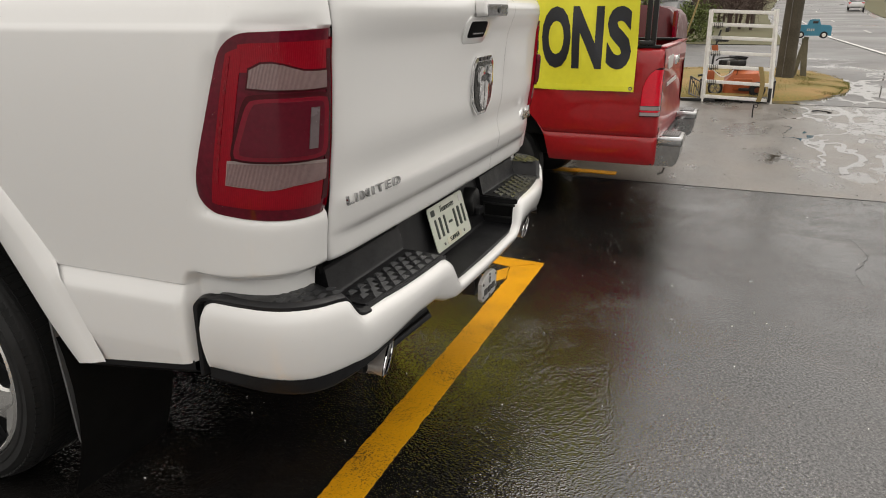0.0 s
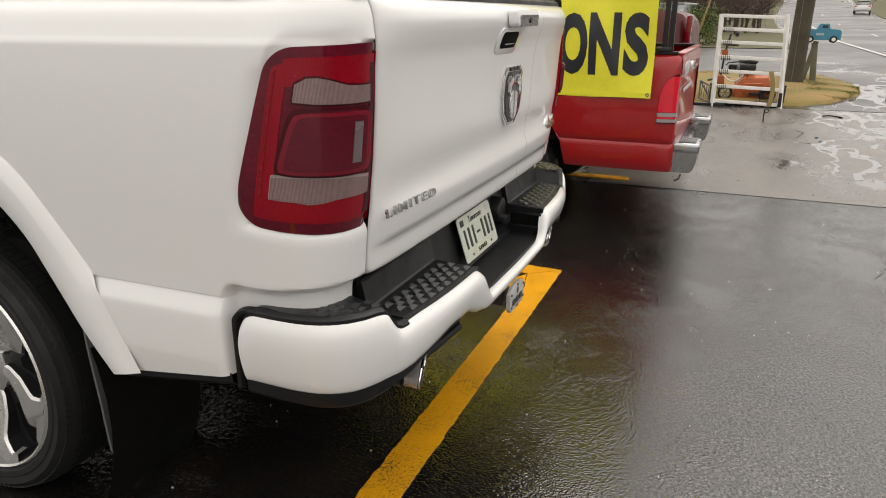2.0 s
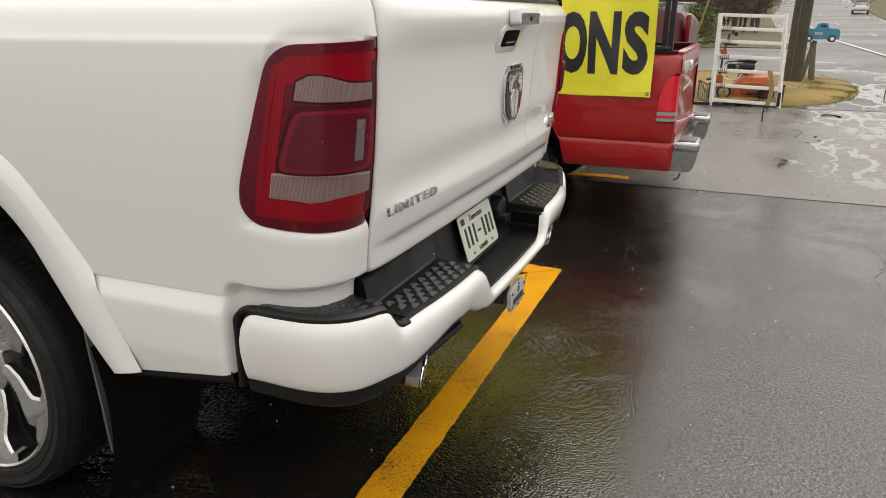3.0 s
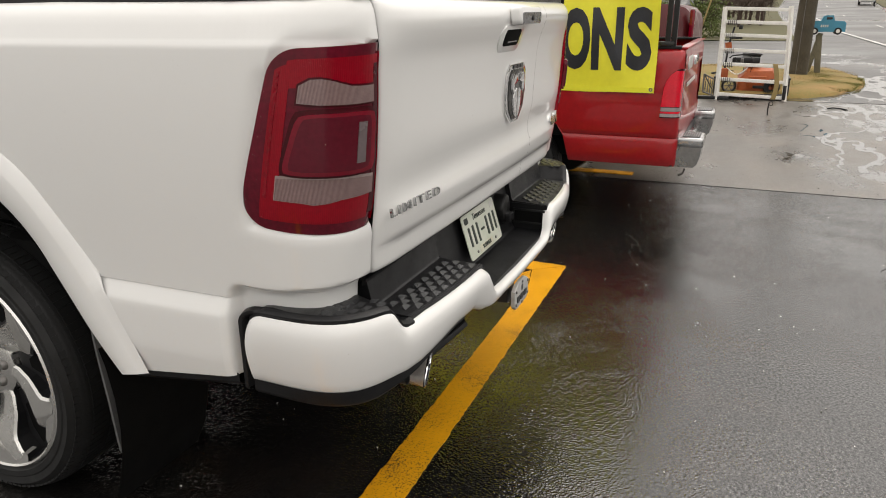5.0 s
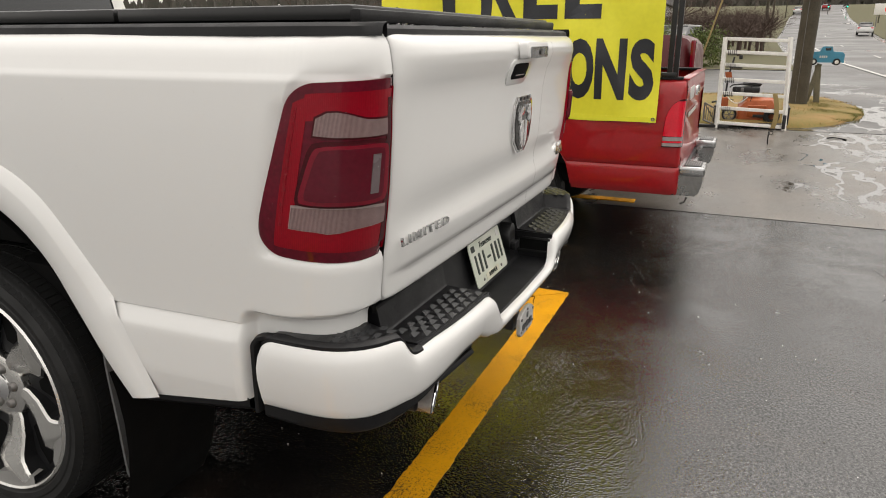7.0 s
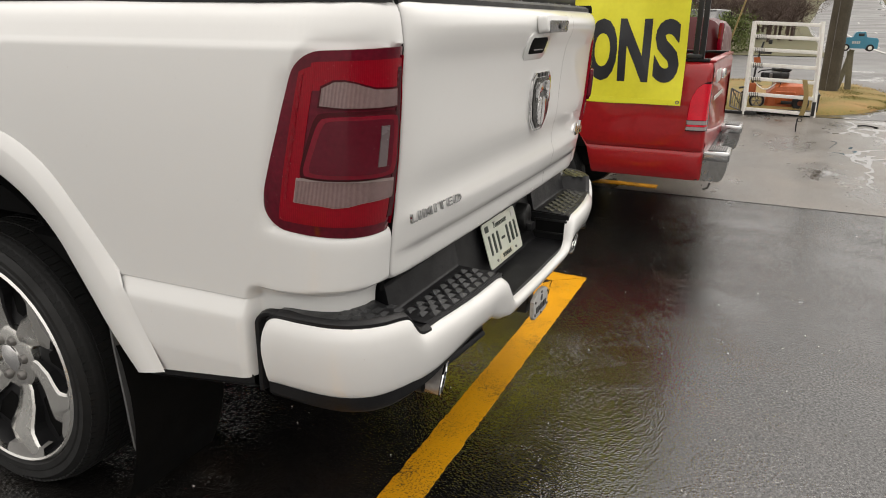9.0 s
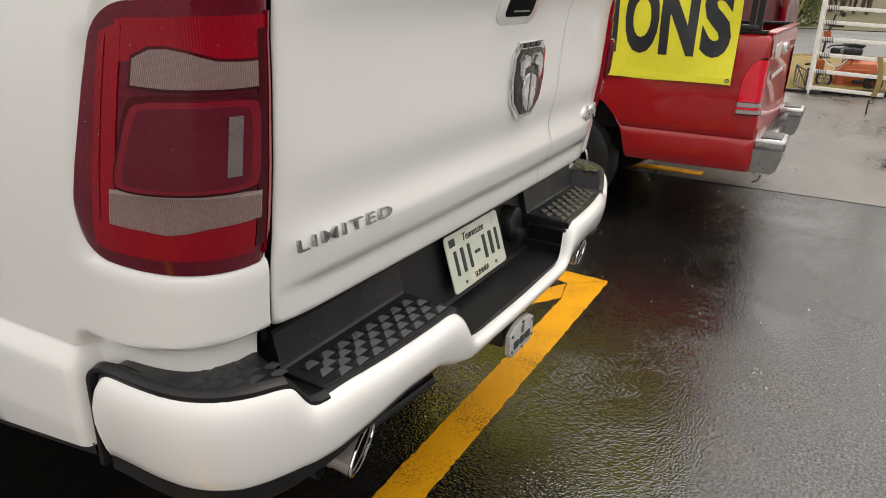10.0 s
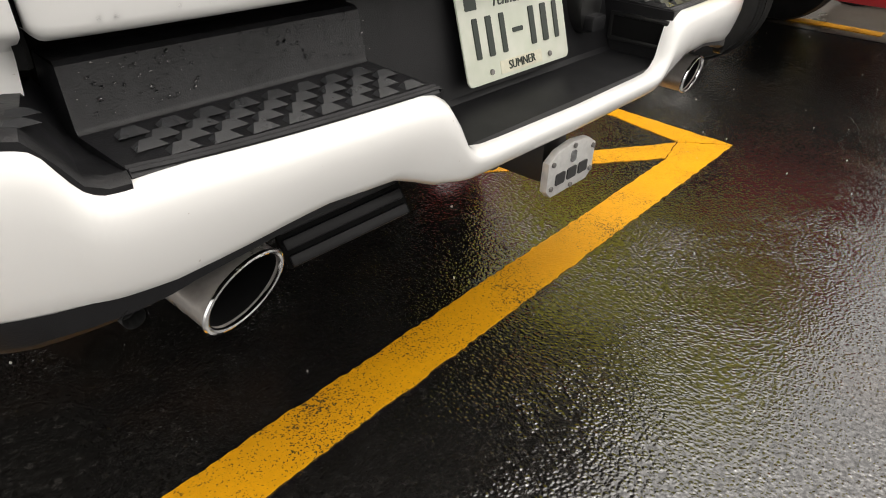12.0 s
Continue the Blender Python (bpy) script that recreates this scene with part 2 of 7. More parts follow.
M["white"] = surface("white_car_paint", (0.71, 0.705, 0.69), rough=0.30, rough_var=0.0, var=0.004, coat=0.9, scale=2, fine=30, spec=0.3, coat_rough=0.035)
def specked(m, spot, scale, cut):
    """Scatter fine specks of road grime over a painted surface."""
    n, l = m.node_tree.nodes, m.node_tree.links
    p = n["Principled BSDF"]
    base = p.inputs["Base Color"].links[0].from_socket
    tc = n.new("ShaderNodeTexCoord")
    nz = n.new("ShaderNodeTexNoise")
    nz.inputs["Scale"].default_value, nz.inputs["Detail"].default_value = scale, 1
    l.new(tc.outputs["Object"], nz.inputs["Vector"])
    rm = n.new("ShaderNodeMapRange")
    rm.inputs["From Min"].default_value, rm.inputs["From Max"].default_value = cut, cut + 0.03
    rm.inputs["To Max"].default_value = 0.75
    l.new(nz.outputs["Fac"], rm.inputs["Value"])
    mix = n.new("ShaderNodeMix")
    mix.data_type = "RGBA"
    mix.inputs["B"].default_value = (*spot, 1)
    l.new(rm.outputs["Result"], mix.inputs["Factor"])
    l.new(base, mix.inputs["A"])
    l.new(mix.outputs["Result"], p.inputs["Base Color"])


specked(M["white"], (0.46, 0.42, 0.37), 170.0, 0.80)
M["red"] = surface("red_car_paint", (0.37, 0.008, 0.012), rough=0.34, rough_var=0.06, var=0.14, coat=0.6, scale=3, fine=40, coat_rough=0.05, spec=0.3)
M["maroon"] = surface("dark_maroon_paint", (0.095, 0.008, 0.011), rough=0.4, coat=0.15, var=0.2, spec=0.3)
M["black_plastic"] = surface("black_moulded_plastic", (0.009, 0.009, 0.010), rough=0.45, spec=0.26, var=0.2, bump=0.2, bump_scale=500, scale=8)
M["step_plastic"] = surface("damp_step_plastic", (0.012, 0.012, 0.0135), rough=0.42, spec=0.35, var=0.35, bump=0.25, bump_scale=450, scale=14, rough_var=0.14)
# tread plastic: base colour lifted above the pad's to paint in the wet sheen
M["wet_plastic"] = surface("black_plastic_lifted_for_sheen", (0.030, 0.031, 0.033), rough=0.32, var=0.3, bump=0.15, bump_scale=400, scale=30)
M["letter_chrome"] = surface("dark_chrome_letters", (0.62, 0.62, 0.62), rough=0.12, metal=1.0, var=0.2, scale=40)
M["satin_black"] = surface("satin_black", (0.012, 0.012, 0.012), rough=0.35, var=0.2)
M["matt_black"] = surface("matt_black", (0.005, 0.005, 0.005), rough=0.8, var=0.2, spec=0.1)
M["flap_rubber"] = surface("moulded_flap_rubber", (0.120, 0.120, 0.122), rough=0.38, spec=0.6, var=0.2, bump=0.15, bump_scale=400, scale=8)
M["rubber"] = surface("tyre_rubber", (0.012, 0.012, 0.012), spec=0.35, rough=0.6, var=0.25, bump=0.2, bump_scale=250, scale=10)
M["chrome"] = surface("chrome", (0.78, 0.78, 0.78), rough=0.09, metal=1.0, var=0.04, rough_var=0.04)
# darker copy of the bumper chrome: shade of lower face and ribs in colour
M["worn_steel"] = surface("chrome_toned_down", (0.34, 0.34, 0.335), rough=0.30, metal=0.9, var=0.15, rough_var=0.08, scale=9, fine=50)
M["ribbed_mat"] = surface("grey_rubber_mat", (0.10, 0.10, 0.095), rough=0.5, var=0.2)
M["band_grey"] = surface("grey_lamp_band", (0.33, 0.29, 0.29), rough=0.2, var=0.1, coat=0.6)
M["worn_chrome"] = surface("worn_chrome", (0.50, 0.50, 0.50), rough=0.16, metal=1.0, var=0.12, rough_var=0.05, scale=9, fine=50)
M["crack"] = surface("crack_shadow", (0.012, 0.011, 0.010), rough=0.4, var=0.2)
M["alloy"] = surface("machined_alloy", (0.74, 0.73, 0.70), rough=0.26, metal=1.0, var=0.06, rough_var=0.05)
M["rim_grey"] = surface("machined_rim_grey", (0.26, 0.255, 0.245), rough=0.42, metal=0.3, var=0.08, rough_var=0.05)
M["dark_alloy"] = surface("dark_grey_wheel_paint", (0.013, 0.013, 0.014), rough=0.35, var=0.1, spec=0.3)
M["tip_metal"] = surface("sooty_chrome", (0.46, 0.43, 0.40), rough=0.3, metal=0.55, var=0.15, rough_var=0.06)
M["lamp_gap"] = surface("black_red_lamp_gap", (0.060, 0.002, 0.006), rough=0.12, var=0.2, spec=0.3)
M["lamp_dark"] = surface("dark_red_lamp_housing", (0.135, 0.002, 0.014), rough=0.07, rough_var=0.03, var=0.25, scale=10, spec=0.3, coat=0.2)
M["lamp_red"] = ribbed("red_lamp_lens", (0.26, 0.0006, 0.009), 110.0, 0.10, 0.15, 0.14)
M["lamp_pipe"] = ribbed("red_light_guide", (0.25, 0.0015, 0.010), 240.0, 0.12, 0.0, 0.5)
for key in ("lamp_red", "lamp_pipe"):
    M[key].node_tree.nodes["Principled BSDF"].inputs["Specular IOR Level"].default_value = 0.25
M["lamp_brake"] = surface("deep_red_brake_lens", (0.105, 0.0025, 0.012), rough=0.06, rough_var=0.02, var=0.15, spec=0.35, coat=0.2)
M["lamp_deep"] = surface("deep_red_lamp_lens", (0.19, 0.0020, 0.014), rough=0.08, rough_var=0.03, var=0.15, spec=0.5)
M["lamp_clear"] = ribbed("smoked_ribbed_lens", (0.245, 0.155, 0.150), 170.0, 0.2, 0.8, 0.6)
M["pewter"] = surface("dark_pewter", (0.10, 0.098, 0.094), rough=0.25, metal=0.8, var=0.3, scale=60)
M["lamp_frame"] = surface("pale_lamp_frame", (0.34, 0.25, 0.24), rough=0.15, var=0.15, coat=0.5)
M["lamp_grey"] = surface("grey_reflector_strip", (0.15, 0.115, 0.12), rough=0.25, var=0.1, coat=0.8)
M["banner"] = surface("yellow_vinyl", (0.83, 0.78, 0.045), rough=0.40, var=0.05, scale=4, fine=30, rough_var=0.06, spec=0.35)
M["banner_ink"] = surface("black_vinyl_ink", (0.022, 0.024, 0.03), rough=0.45, var=0.2)
M["plate"] = surface("licence_plate_metal", (0.60, 0.60, 0.53), rough=0.4, tint=(0.46, 0.50, 0.40), scale=5, fine=20)
M["plate_ink"] = surface("dark_green_plate_ink", (0.02, 0.03, 0.022), rough=0.5)
M["plate_tag"] = surface("pale_county_sticker", (0.62, 0.60, 0.47), rough=0.5)
M["white_metal"] = surface("weathered_white_enamel", (0.86, 0.85, 0.81), rough=0.45, var=0.08, tint=(0.68, 0.64, 0.58), scale=9, fine=60)
M["orange"] = surface("faded_orange_paint", (0.48, 0.11, 0.025), rough=0.5, var=0.2, scale=8)
M["strap"] = surface("tan_webbing", (0.34, 0.25, 0.10), rough=0.8)
M["steel"] = surface("dull_steel", (0.22, 0.21, 0.20), rough=0.5, metal=0.7, var=0.2)
M["glass"] = surface("dark_tinted_glass", (0.012, 0.014, 0.015), rough=0.05, rough_var=0.01, spec=0.7)
M["pole"] = surface("weathered_pole_wood", (0.085, 0.071, 0.046), rough=0.85, var=0.3, scale=2.5, fine=40, bump=0.7, bump_scale=25, dist=0.02)
M["post_wood"] = surface("grey_green_timber", (0.20, 0.18, 0.12), rough=0.85, var=0.25, scale=4, fine=50, bump=0.4, bump_scale=40, dist=0.01)
M["blue"] = surface("bright_blue_paint", (0.060, 0.27, 0.40), rough=0.35, var=0.1)
M["grass_dead"] = surface("straw_coloured_turf", (0.30, 0.165, 0.055), rough=0.95, tint=(0.12, 0.13, 0.030), scale=1.6, fine=30)
M["blade"] = surface("dry_grass_blades", (0.32, 0.20, 0.075), rough=0.9, tint=(0.14, 0.15, 0.035), scale=1.3, fine=20)
M["blade_green"] = surface("green_grass_blades", (0.20, 0.21, 0.045), rough=0.9, var=0.35, scale=20)
M["turf_green"] = surface("winter_turf", (0.070, 0.074, 0.028), rough=0.95, tint=(0.105, 0.088, 0.040), scale=0.9, fine=6)
M["leaf"] = surface("dark_evergreen_leaves", (0.050, 0.090, 0.016), rough=0.7, tint=(0.12, 0.13, 0.025), scale=5, fine=40)
M["twig"] = surface("bare_brown_twigs", (0.095, 0.062, 0.048), rough=0.9, var=0.25, scale=3)
M["far_wood"] = surface("far_winter_woods", (0.10, 0.082, 0.072), rough=1.0, tint=(0.055, 0.06, 0.045), scale=0.4, fine=3)
M["siding"] = surface("pale_painted_siding", (0.5, 0.5, 0.48), rough=0.7, var=0.08)
M["roofing"] = surface("grey_roofing", (0.13, 0.12, 0.12), rough=0.9, var=0.2)
M["silver"] = surface("silver_car_paint", (0.5, 0.5, 0.52), rough=0.3, metal=0.4, coat=0.6)
M["tail_red"] = surface("plain_red_lens", (0.74, 0.008, 0.03), rough=0.15, coat=0.4)
M["green_lamp"] = surface("green_signal_lamp", (0.02, 0.8, 0.45), emission=3.0)
# sign red is no lamp: a weak glow is added to brighten it
M["sign_red"] = surface("red_sign_face_with_glow", (0.7, 0.05, 0.03), rough=0.5, emission=0.4)
M["stone"] = surface("pale_grit", (0.5, 0.48, 0.44), rough=0.8)
M["aluminium"] = surface("brushed_aluminium", (0.66, 0.65, 0.63), rough=0.42, metal=0.55, var=0.12, scale=20)
M["badge_grey"] = surface("dark_pewter_badge", (0.36, 0.36, 0.365), rough=0.22, metal=0.9, var=0.25, scale=30)


# ---- building helpers ----
def finish(bm, material, smooth=True, angle=35):
    bmesh.ops.recalc_face_normals(bm, faces=bm.faces)
    me = bpy.data.meshes.new("mesh")
    bm.to_mesh(me)
    bm.free()
    mats = material if isinstance(material, (list, tuple)) else [material]
    for q in mats:
        me.materials.append(M[q] if isinstance(q, str) else q)
    if smooth:
        me.shade_smooth()
        me.set_sharp_from_angle(angle=radians(angle))
    return me


def part(name, bm, material, parent, label="", smooth=True, angle=35):
    ob = new(name, finish(bm, material, smooth, angle) if isinstance(bm, bmesh.types.BMesh) else bm)
    ob.parent = parent
    if label:
        tagged(ob, label)
    return ob


def thing(name, label, category, at=(0, 0, 0), rz=0.0, group="", kind=""):
    ob = new(name)
    ob.empty_display_size = 0.1
    ob.matrix_world = pose(*at, 0, 0, rz)
    return tagged(ob, label, category, group, kind)


def solid(name, bm, material, label, category, group="", kind="", at=(0, 0, 0), smooth=True, angle=35):
    ob = new(name, finish(bm, material, smooth, angle))
    ob.location = at
    return tagged(ob, label, category, group, kind)


def box(size, at=(0, 0, 0), bevel=0.0, rot=(0, 0, 0), bm=None, seg=2):
    """A box with rounded edges, added to bm."""
    b = bmesh.new()
    bmesh.ops.create_cube(b, size=1)
    bmesh.ops.scale(b, vec=size, verts=b.verts)
    if bevel:
        bmesh.ops.bevel(b, geom=b.edges[:], offset=bevel, segments=seg, affect="EDGES", profile=0.6)
    bmesh.ops.transform(b, matrix=pose(*at, *rot), verts=b.verts)
    return join(bm, b)


def join(bm, b):
    if bm is None:
        return b
    me = bpy.data.meshes.new("tmp")
    b.to_mesh(me)
    b.free()
    bm.from_mesh(me)
    bpy.data.meshes.remove(me)
    return bm


def sheet(grid, bm=None, closed_u=False, flip=False, merge=0.0):
    """A surface through rows of points."""
    bm = bm or bmesh.new()
    vs = [[bm.verts.new(p) for p in row] for row in grid]
    for a, b in zip(vs, vs[1:]):
        n = len(a)
        for i in range(n if closed_u else n - 1):
            j = (i + 1) % n
            bm.faces.new((a[i], a[j], b[j], b[i]) if not flip else (a[i], b[i], b[j], a[j]))
    if merge:
        bmesh.ops.remove_doubles(bm, verts=bm.verts, dist=merge)
        bmesh.ops.dissolve_degenerate(bm, edges=bm.edges, dist=merge)
    return bm


def thicken(bm, depth):
    """Give an open sheet depth behind its normals."""
    bmesh.ops.recalc_face_normals(bm, faces=bm.faces)
    bmesh.ops.solidify(bm, geom=bm.faces[:], thickness=depth)
    return bm


def loft(sections, bm=None, caps=True):
    """A closed solid through closed sections of equal count."""
    bm = bm or bmesh.new()
    vs = [[bm.verts.new(p) for p in s] for s in sections]
    n = len(vs[0])
    for a, b in zip(vs, vs[1:]):
        for i in range(n):
            bm.faces.new((a[i], a[(i + 1) % n], b[(i + 1) % n], b[i]))
    if caps:
        bm.faces.new(vs[0][::-1])
        bm.faces.new(vs[-1])
    return bm


def prism(outline, depth, m, bevel=0.0, bm=None, seg=2):
    """A flat outline in x, y with depth along z (0 to depth), bevelled, moved by m."""
    b = bmesh.new()
    f = b.faces.new([b.verts.new((x, y, 0)) for x, y in outline])
    r = bmesh.ops.extrude_face_region(b, geom=[f])
    bmesh.ops.translate(b, vec=(0, 0, depth), verts=[v for v in r["geom"] if isinstance(v, bmesh.types.BMVert)])
    bmesh.ops.recalc_face_normals(b, faces=b.faces)
    if bevel:
        top = [e for e in b.edges if all(v.co.z > depth * 0.9 for v in e.verts)]
        bmesh.ops.bevel(b, geom=top, offset=bevel, segments=seg, affect="EDGES", profile=0.6)
    bmesh.ops.transform(b, matrix=m, verts=b.verts)
    return join(bm, b)


def tube(points, radius, seg=10, bm=None, caps=True):
    """A round bar along a line of points; radius may be a list."""
    pts = [Vector(p) for p in points]
    rad = radius if isinstance(radius, (list, tuple)) else [radius] * len(pts)
    rings = []
    for i, p in enumerate(pts):
        d = (pts[min(i + 1, len(pts) - 1)] - pts[max(i - 1, 0)]).normalized()
        up = Vector((0, 0, 1)) if abs(d.z) < 0.9 else Vector((1, 0, 0))
        a = d.cross(up).normalized()
        b = d.cross(a)
        rings.append([p + rad[i] * (math.cos(2 * math.pi * k / seg) * a + math.sin(2 * math.pi * k / seg) * b) for k in range(seg)])
    return loft(rings, bm, caps)


def lathe(profile, seg=48, bm=None, axis="X"):
    """A body of rotation: profile of (radius, along) closed on itself."""
    rows = []
    for k in range(seg + 1):
        a = 2 * math.pi * k / seg
        c, s = math.cos(a), math.sin(a)
        rows.append([(h, r * c, r * s) if axis == "X" else (r * c, r * s, h) for r, h in profile])
    b = sheet(rows)
    bmesh.ops.remove_doubles(b, verts=b.verts, dist=1e-5)
    return join(bm, b)


def round_rect(w, h, r, n=5):
    pts = []
    for cx, cy, a0 in ((w / 2 - r, h / 2 - r, 0), (-w / 2 + r, h / 2 - r, 90), (-w / 2 + r, -h / 2 + r, 180), (w / 2 - r, -h / 2 + r, 270)):
        for k in range(n + 1):
            a = radians(a0 + 90 * k / n)
            pts.append((cx + r * math.cos(a), cy + r * math.sin(a)))
    return pts


def lettering(text, size, depth, m, spacing=1.0, sx=1.0, shear=0.0, offset=0.0):
    """Raised letters in the built-in font, centred, as a mesh."""
    cu = bpy.data.curves.new("letters", "FONT")
    cu.body, cu.size, cu.extrude, cu.align_x, cu.align_y = text, size, depth / 2, "CENTER", "CENTER"
    cu.space_character, cu.shear, cu.offset = spacing, shear, offset
    cu.resolution_u = 4
    ob = bpy.data.objects.new("letters", cu)
    scene.collection.objects.link(ob)
    bpy.context.view_layer.update()
    me = bpy.data.meshes.new_from_object(ob.evaluated_get(bpy.context.evaluated_depsgraph_get()))
    bpy.data.objects.remove(ob)
    bm = bmesh.new()
    bm.from_mesh(me)
    bpy.data.meshes.remove(me)
    bmesh.ops.transform(bm, matrix=m @ Matrix.Diagonal((sx, 1, 1, 1)), verts=bm.verts)
    return bm




KNOTS = [-400.0, 4.3, 4.7, 5.2, 6, 8, 10, 13, 17, 22, 28, 36, 46, 60, 75, 90, 110, 135, 160, 190, 215, 420.0]
LEVELS = []
for kx in KNOTS:
    kd, kf = max(0.0, kx - 4.3), min(max(0.0, kx - 60), 150.0)
    LEVELS.append(0.0143 * kd * kd / (kd + 0.6) + 0.0003 * kf * kf)


def rise(x, y=0.0):
    """Height of the ground: level under the trucks, climbing gently to the street and its far hill."""
    return float(np.interp(x, KNOTS, LEVELS))


# ---- the ground ----
def span(a, b, n):
    return [a + (b - a) * i / n for i in range(n + 1)]


def band(xs, left, right, n, lift):
    """A paved strip that follows the ground between two edge lines y(x)."""
    rows = []
    xs = sorted(set(xs) | {k for k in KNOTS if xs[0] < k < xs[-1]})
    for x in xs:
        y0, y1 = np.interp(x, *zip(*left)), np.interp(x, *zip(*right))
        rows.append([(x, y0 + (y1 - y0) * k / n, rise(x) + lift) for k in range(n + 1)])
    return sheet(rows)


gx = [-120, -40, -12, -4, 0, 2] + KNOTS[1:]
gy = [-260, -120, -60, -30, -15, -8, -4, -2, 0, 2, 4, 8, 15, 30, 60, 120, 260]
solid("ground", sheet([[(x, y, rise(x)) for y in gy] for x in gx]), "asphalt", "dark rain-wet asphalt of the parking lot", "ground", kind="structure")
solid("pavement", band(span(4.3, 10.35, 12), [(4, 7), (11, 7)], [(4, -3.4), (11, -3.4)], 10, 0.003), "concrete",
      "wet grey concrete apron beside the asphalt", "pavement", kind="structure")
XS = [7, 10, 13, 14, 17, 20, 22, 28, 36, 46, 60, 75, 90, 110, 135, 160, 190, 230, 280, 340, 420]
solid("road", band(XS, [(7, -3.4), (14, -2.75), (20, -2.2), (85, -2.2), (160, -5.7), (420, -30)],
                   [(7, -13), (30, -10.5), (74, -10.7), (114, -13.5), (180, -16), (420, -42)], 6, 0.007), "road", "wide wet grey street climbing into the distance", "road", kind="structure")
solid("driveway", band(sorted(span(10.36, 27.5, 12) + [14, 20]), [(7, 14), (28, 14)], [(7, -3.4), (14, -2.75), (20, -2.2), (28, -2.2)], 8, 0.007), "road",
      "wet grey driveway across the verge", "road", kind="structure")
YX = [27.5, 32, 38, 46, 60, 76, 95, 120, 160, 220, 300, 420]
solid("lawn", band(YX, [(27, 120), (420, 160)], [(27, -1.6), (85, -2.0), (160, -5.4), (420, -29)], 14, 0.03), "turf_green",
      "patchy winter lawn beside the street", "lawn", kind="structure")
solid("verge", band(YX[2:], [(36, -11.5), (74, -11.5), (114, -14.3), (180, -17), (420, -43)], [(36, -120), (420, -160)], 14, 0.03), "turf_green",
      "dull winter grass across the street", "lawn", kind="structure")
solid("forecourt", band([36, 50, 70, 95], [(36, -12.5), (74, -12.5), (95, -14.5)], [(36, -40), (95, -40)], 4, 0.05), "road",
      "wet grey forecourt across the street", "pavement", kind="structure")


def painted(points, lift, name, label, material="yellow_line"):
    """A painted mark a few millimetres thick with slightly ragged edges."""
    bm = bmesh.new()
    rng = random.Random(len(points) * 7 + int(points[0][0] * 10))
    pts = []
    for (x0, y0), (x1, y1) in zip(points, points[1:] + points[:1]):
        n = max(1, int(math.hypot(x1 - x0, y1 - y0) / 0.02))
        for k in range(n):
            j = 0.0035 if k else 0.0
            pts.append((x0 + (x1 - x0) * k / n + rng.uniform(-j, j), y0 + (y1 - y0) * k / n + rng.uniform(-j, j)))
    f = bm.faces.new([bm.verts.new((x, y, rise(x) + lift)) for x, y in pts])
    r = bmesh.ops.extrude_face_region(bm, geom=[f])
    bmesh.ops.translate(bm, vec=(0, 0, -lift * 0.9), verts=[v for v in r["geom"] if isinstance(v, bmesh.types.BMVert)])
    bmesh.ops.triangulate(bm, faces=[q for q in bm.faces if len(q.verts) > 4])
    return solid(name, bm, material, label, "road marking", kind="structure", smooth=False)


painted([(-3.2, 0.655), (1.81, 0.728), (1.668, 0.905), (1.471, 0.863), (-3.2, 0.79)], 0.003, "parking_line", "worn yellow painted line on wet asphalt")
painted([(1.813, 0.734), (1.852, 1.313), (2.05, 4.6), (1.94, 4.6), (1.748, 1.256), (1.672, 0.908)], 0.003, "parking_line", "yellow stall line meeting the long line in a point")
painted([(1.475, 0.868), (1.662, 0.908), (1.359, 1.091), (0.12, 1.93), (0.0, 1.86), (1.244, 1.025)], 0.003, "parking_line", "diagonal yellow hatch line on wet asphalt")
painted([(4.46, 0.745), (4.59, 0.745), (4.66, 4.8), (4.54, 4.8)], 0.010, "parking_line", "yellow stall line under the red pickup")


def stripe(x0, x1, y0, y1, w, name="lane_line", label="white painted lane line"):
    xs = span(x0, x1, max(2, int((x1 - x0) / 6)))
    bm = band(xs, [(x0, y0 + w / 2), (x1, y1 + w / 2)], [(x0, y0 - w / 2), (x1, y1 - w / 2)], 1, 0.03)
    return solid(name, bm, "white_line", label, "road marking", kind="structure")


stripe(21, 34, -4.3, -3.7, 0.14, "edge_line", "white painted edge line of the street")
stripe(34, 75, -3.7, -4.4, 0.14, "edge_line", "white painted edge line of the street")
for x0 in (40, 62, 92):
    yy = np.interp(x0, (40, 75, 130), (-6.0, -6.6, -9.0))
    stripe(x0, x0 + 3.5, yy, yy - 0.15, 0.14)


def crack(points, w, seed):
    """A hairline crack in the asphalt, a thin uneven ribbon painted dark as its shadow."""
    rng = random.Random(seed)
    pts = []
    for (x0, y0), (x1, y1) in zip(points, points[1:]):
        for k in range(6):
            pts.append((x0 + (x1 - x0) * k / 6 + rng.uniform(-0.012, 0.012), y0 + (y1 - y0) * k / 6 + rng.uniform(-0.012, 0.012)))
    pts.append(points[-1])
    rows = []
    for k, (x, y) in enumerate(pts):
        xn, yn = pts[min(k + 1, len(pts) - 1)]
        xp, yp = pts[max(k - 1, 0)]
        d = math.hypot(xn - xp, yn - yp) or 1
        h = w * 0.5 * rng.uniform(0.2, 1.0) * (0.3 if k in (0, len(pts) - 1) else 1)
        nx, ny = -(yn - yp) / d * h, (xn - xp) / d * h
        rows.append([(x - nx, y - ny, 0.0022), (x + nx, y + ny, 0.0022)])
    return sheet(rows)


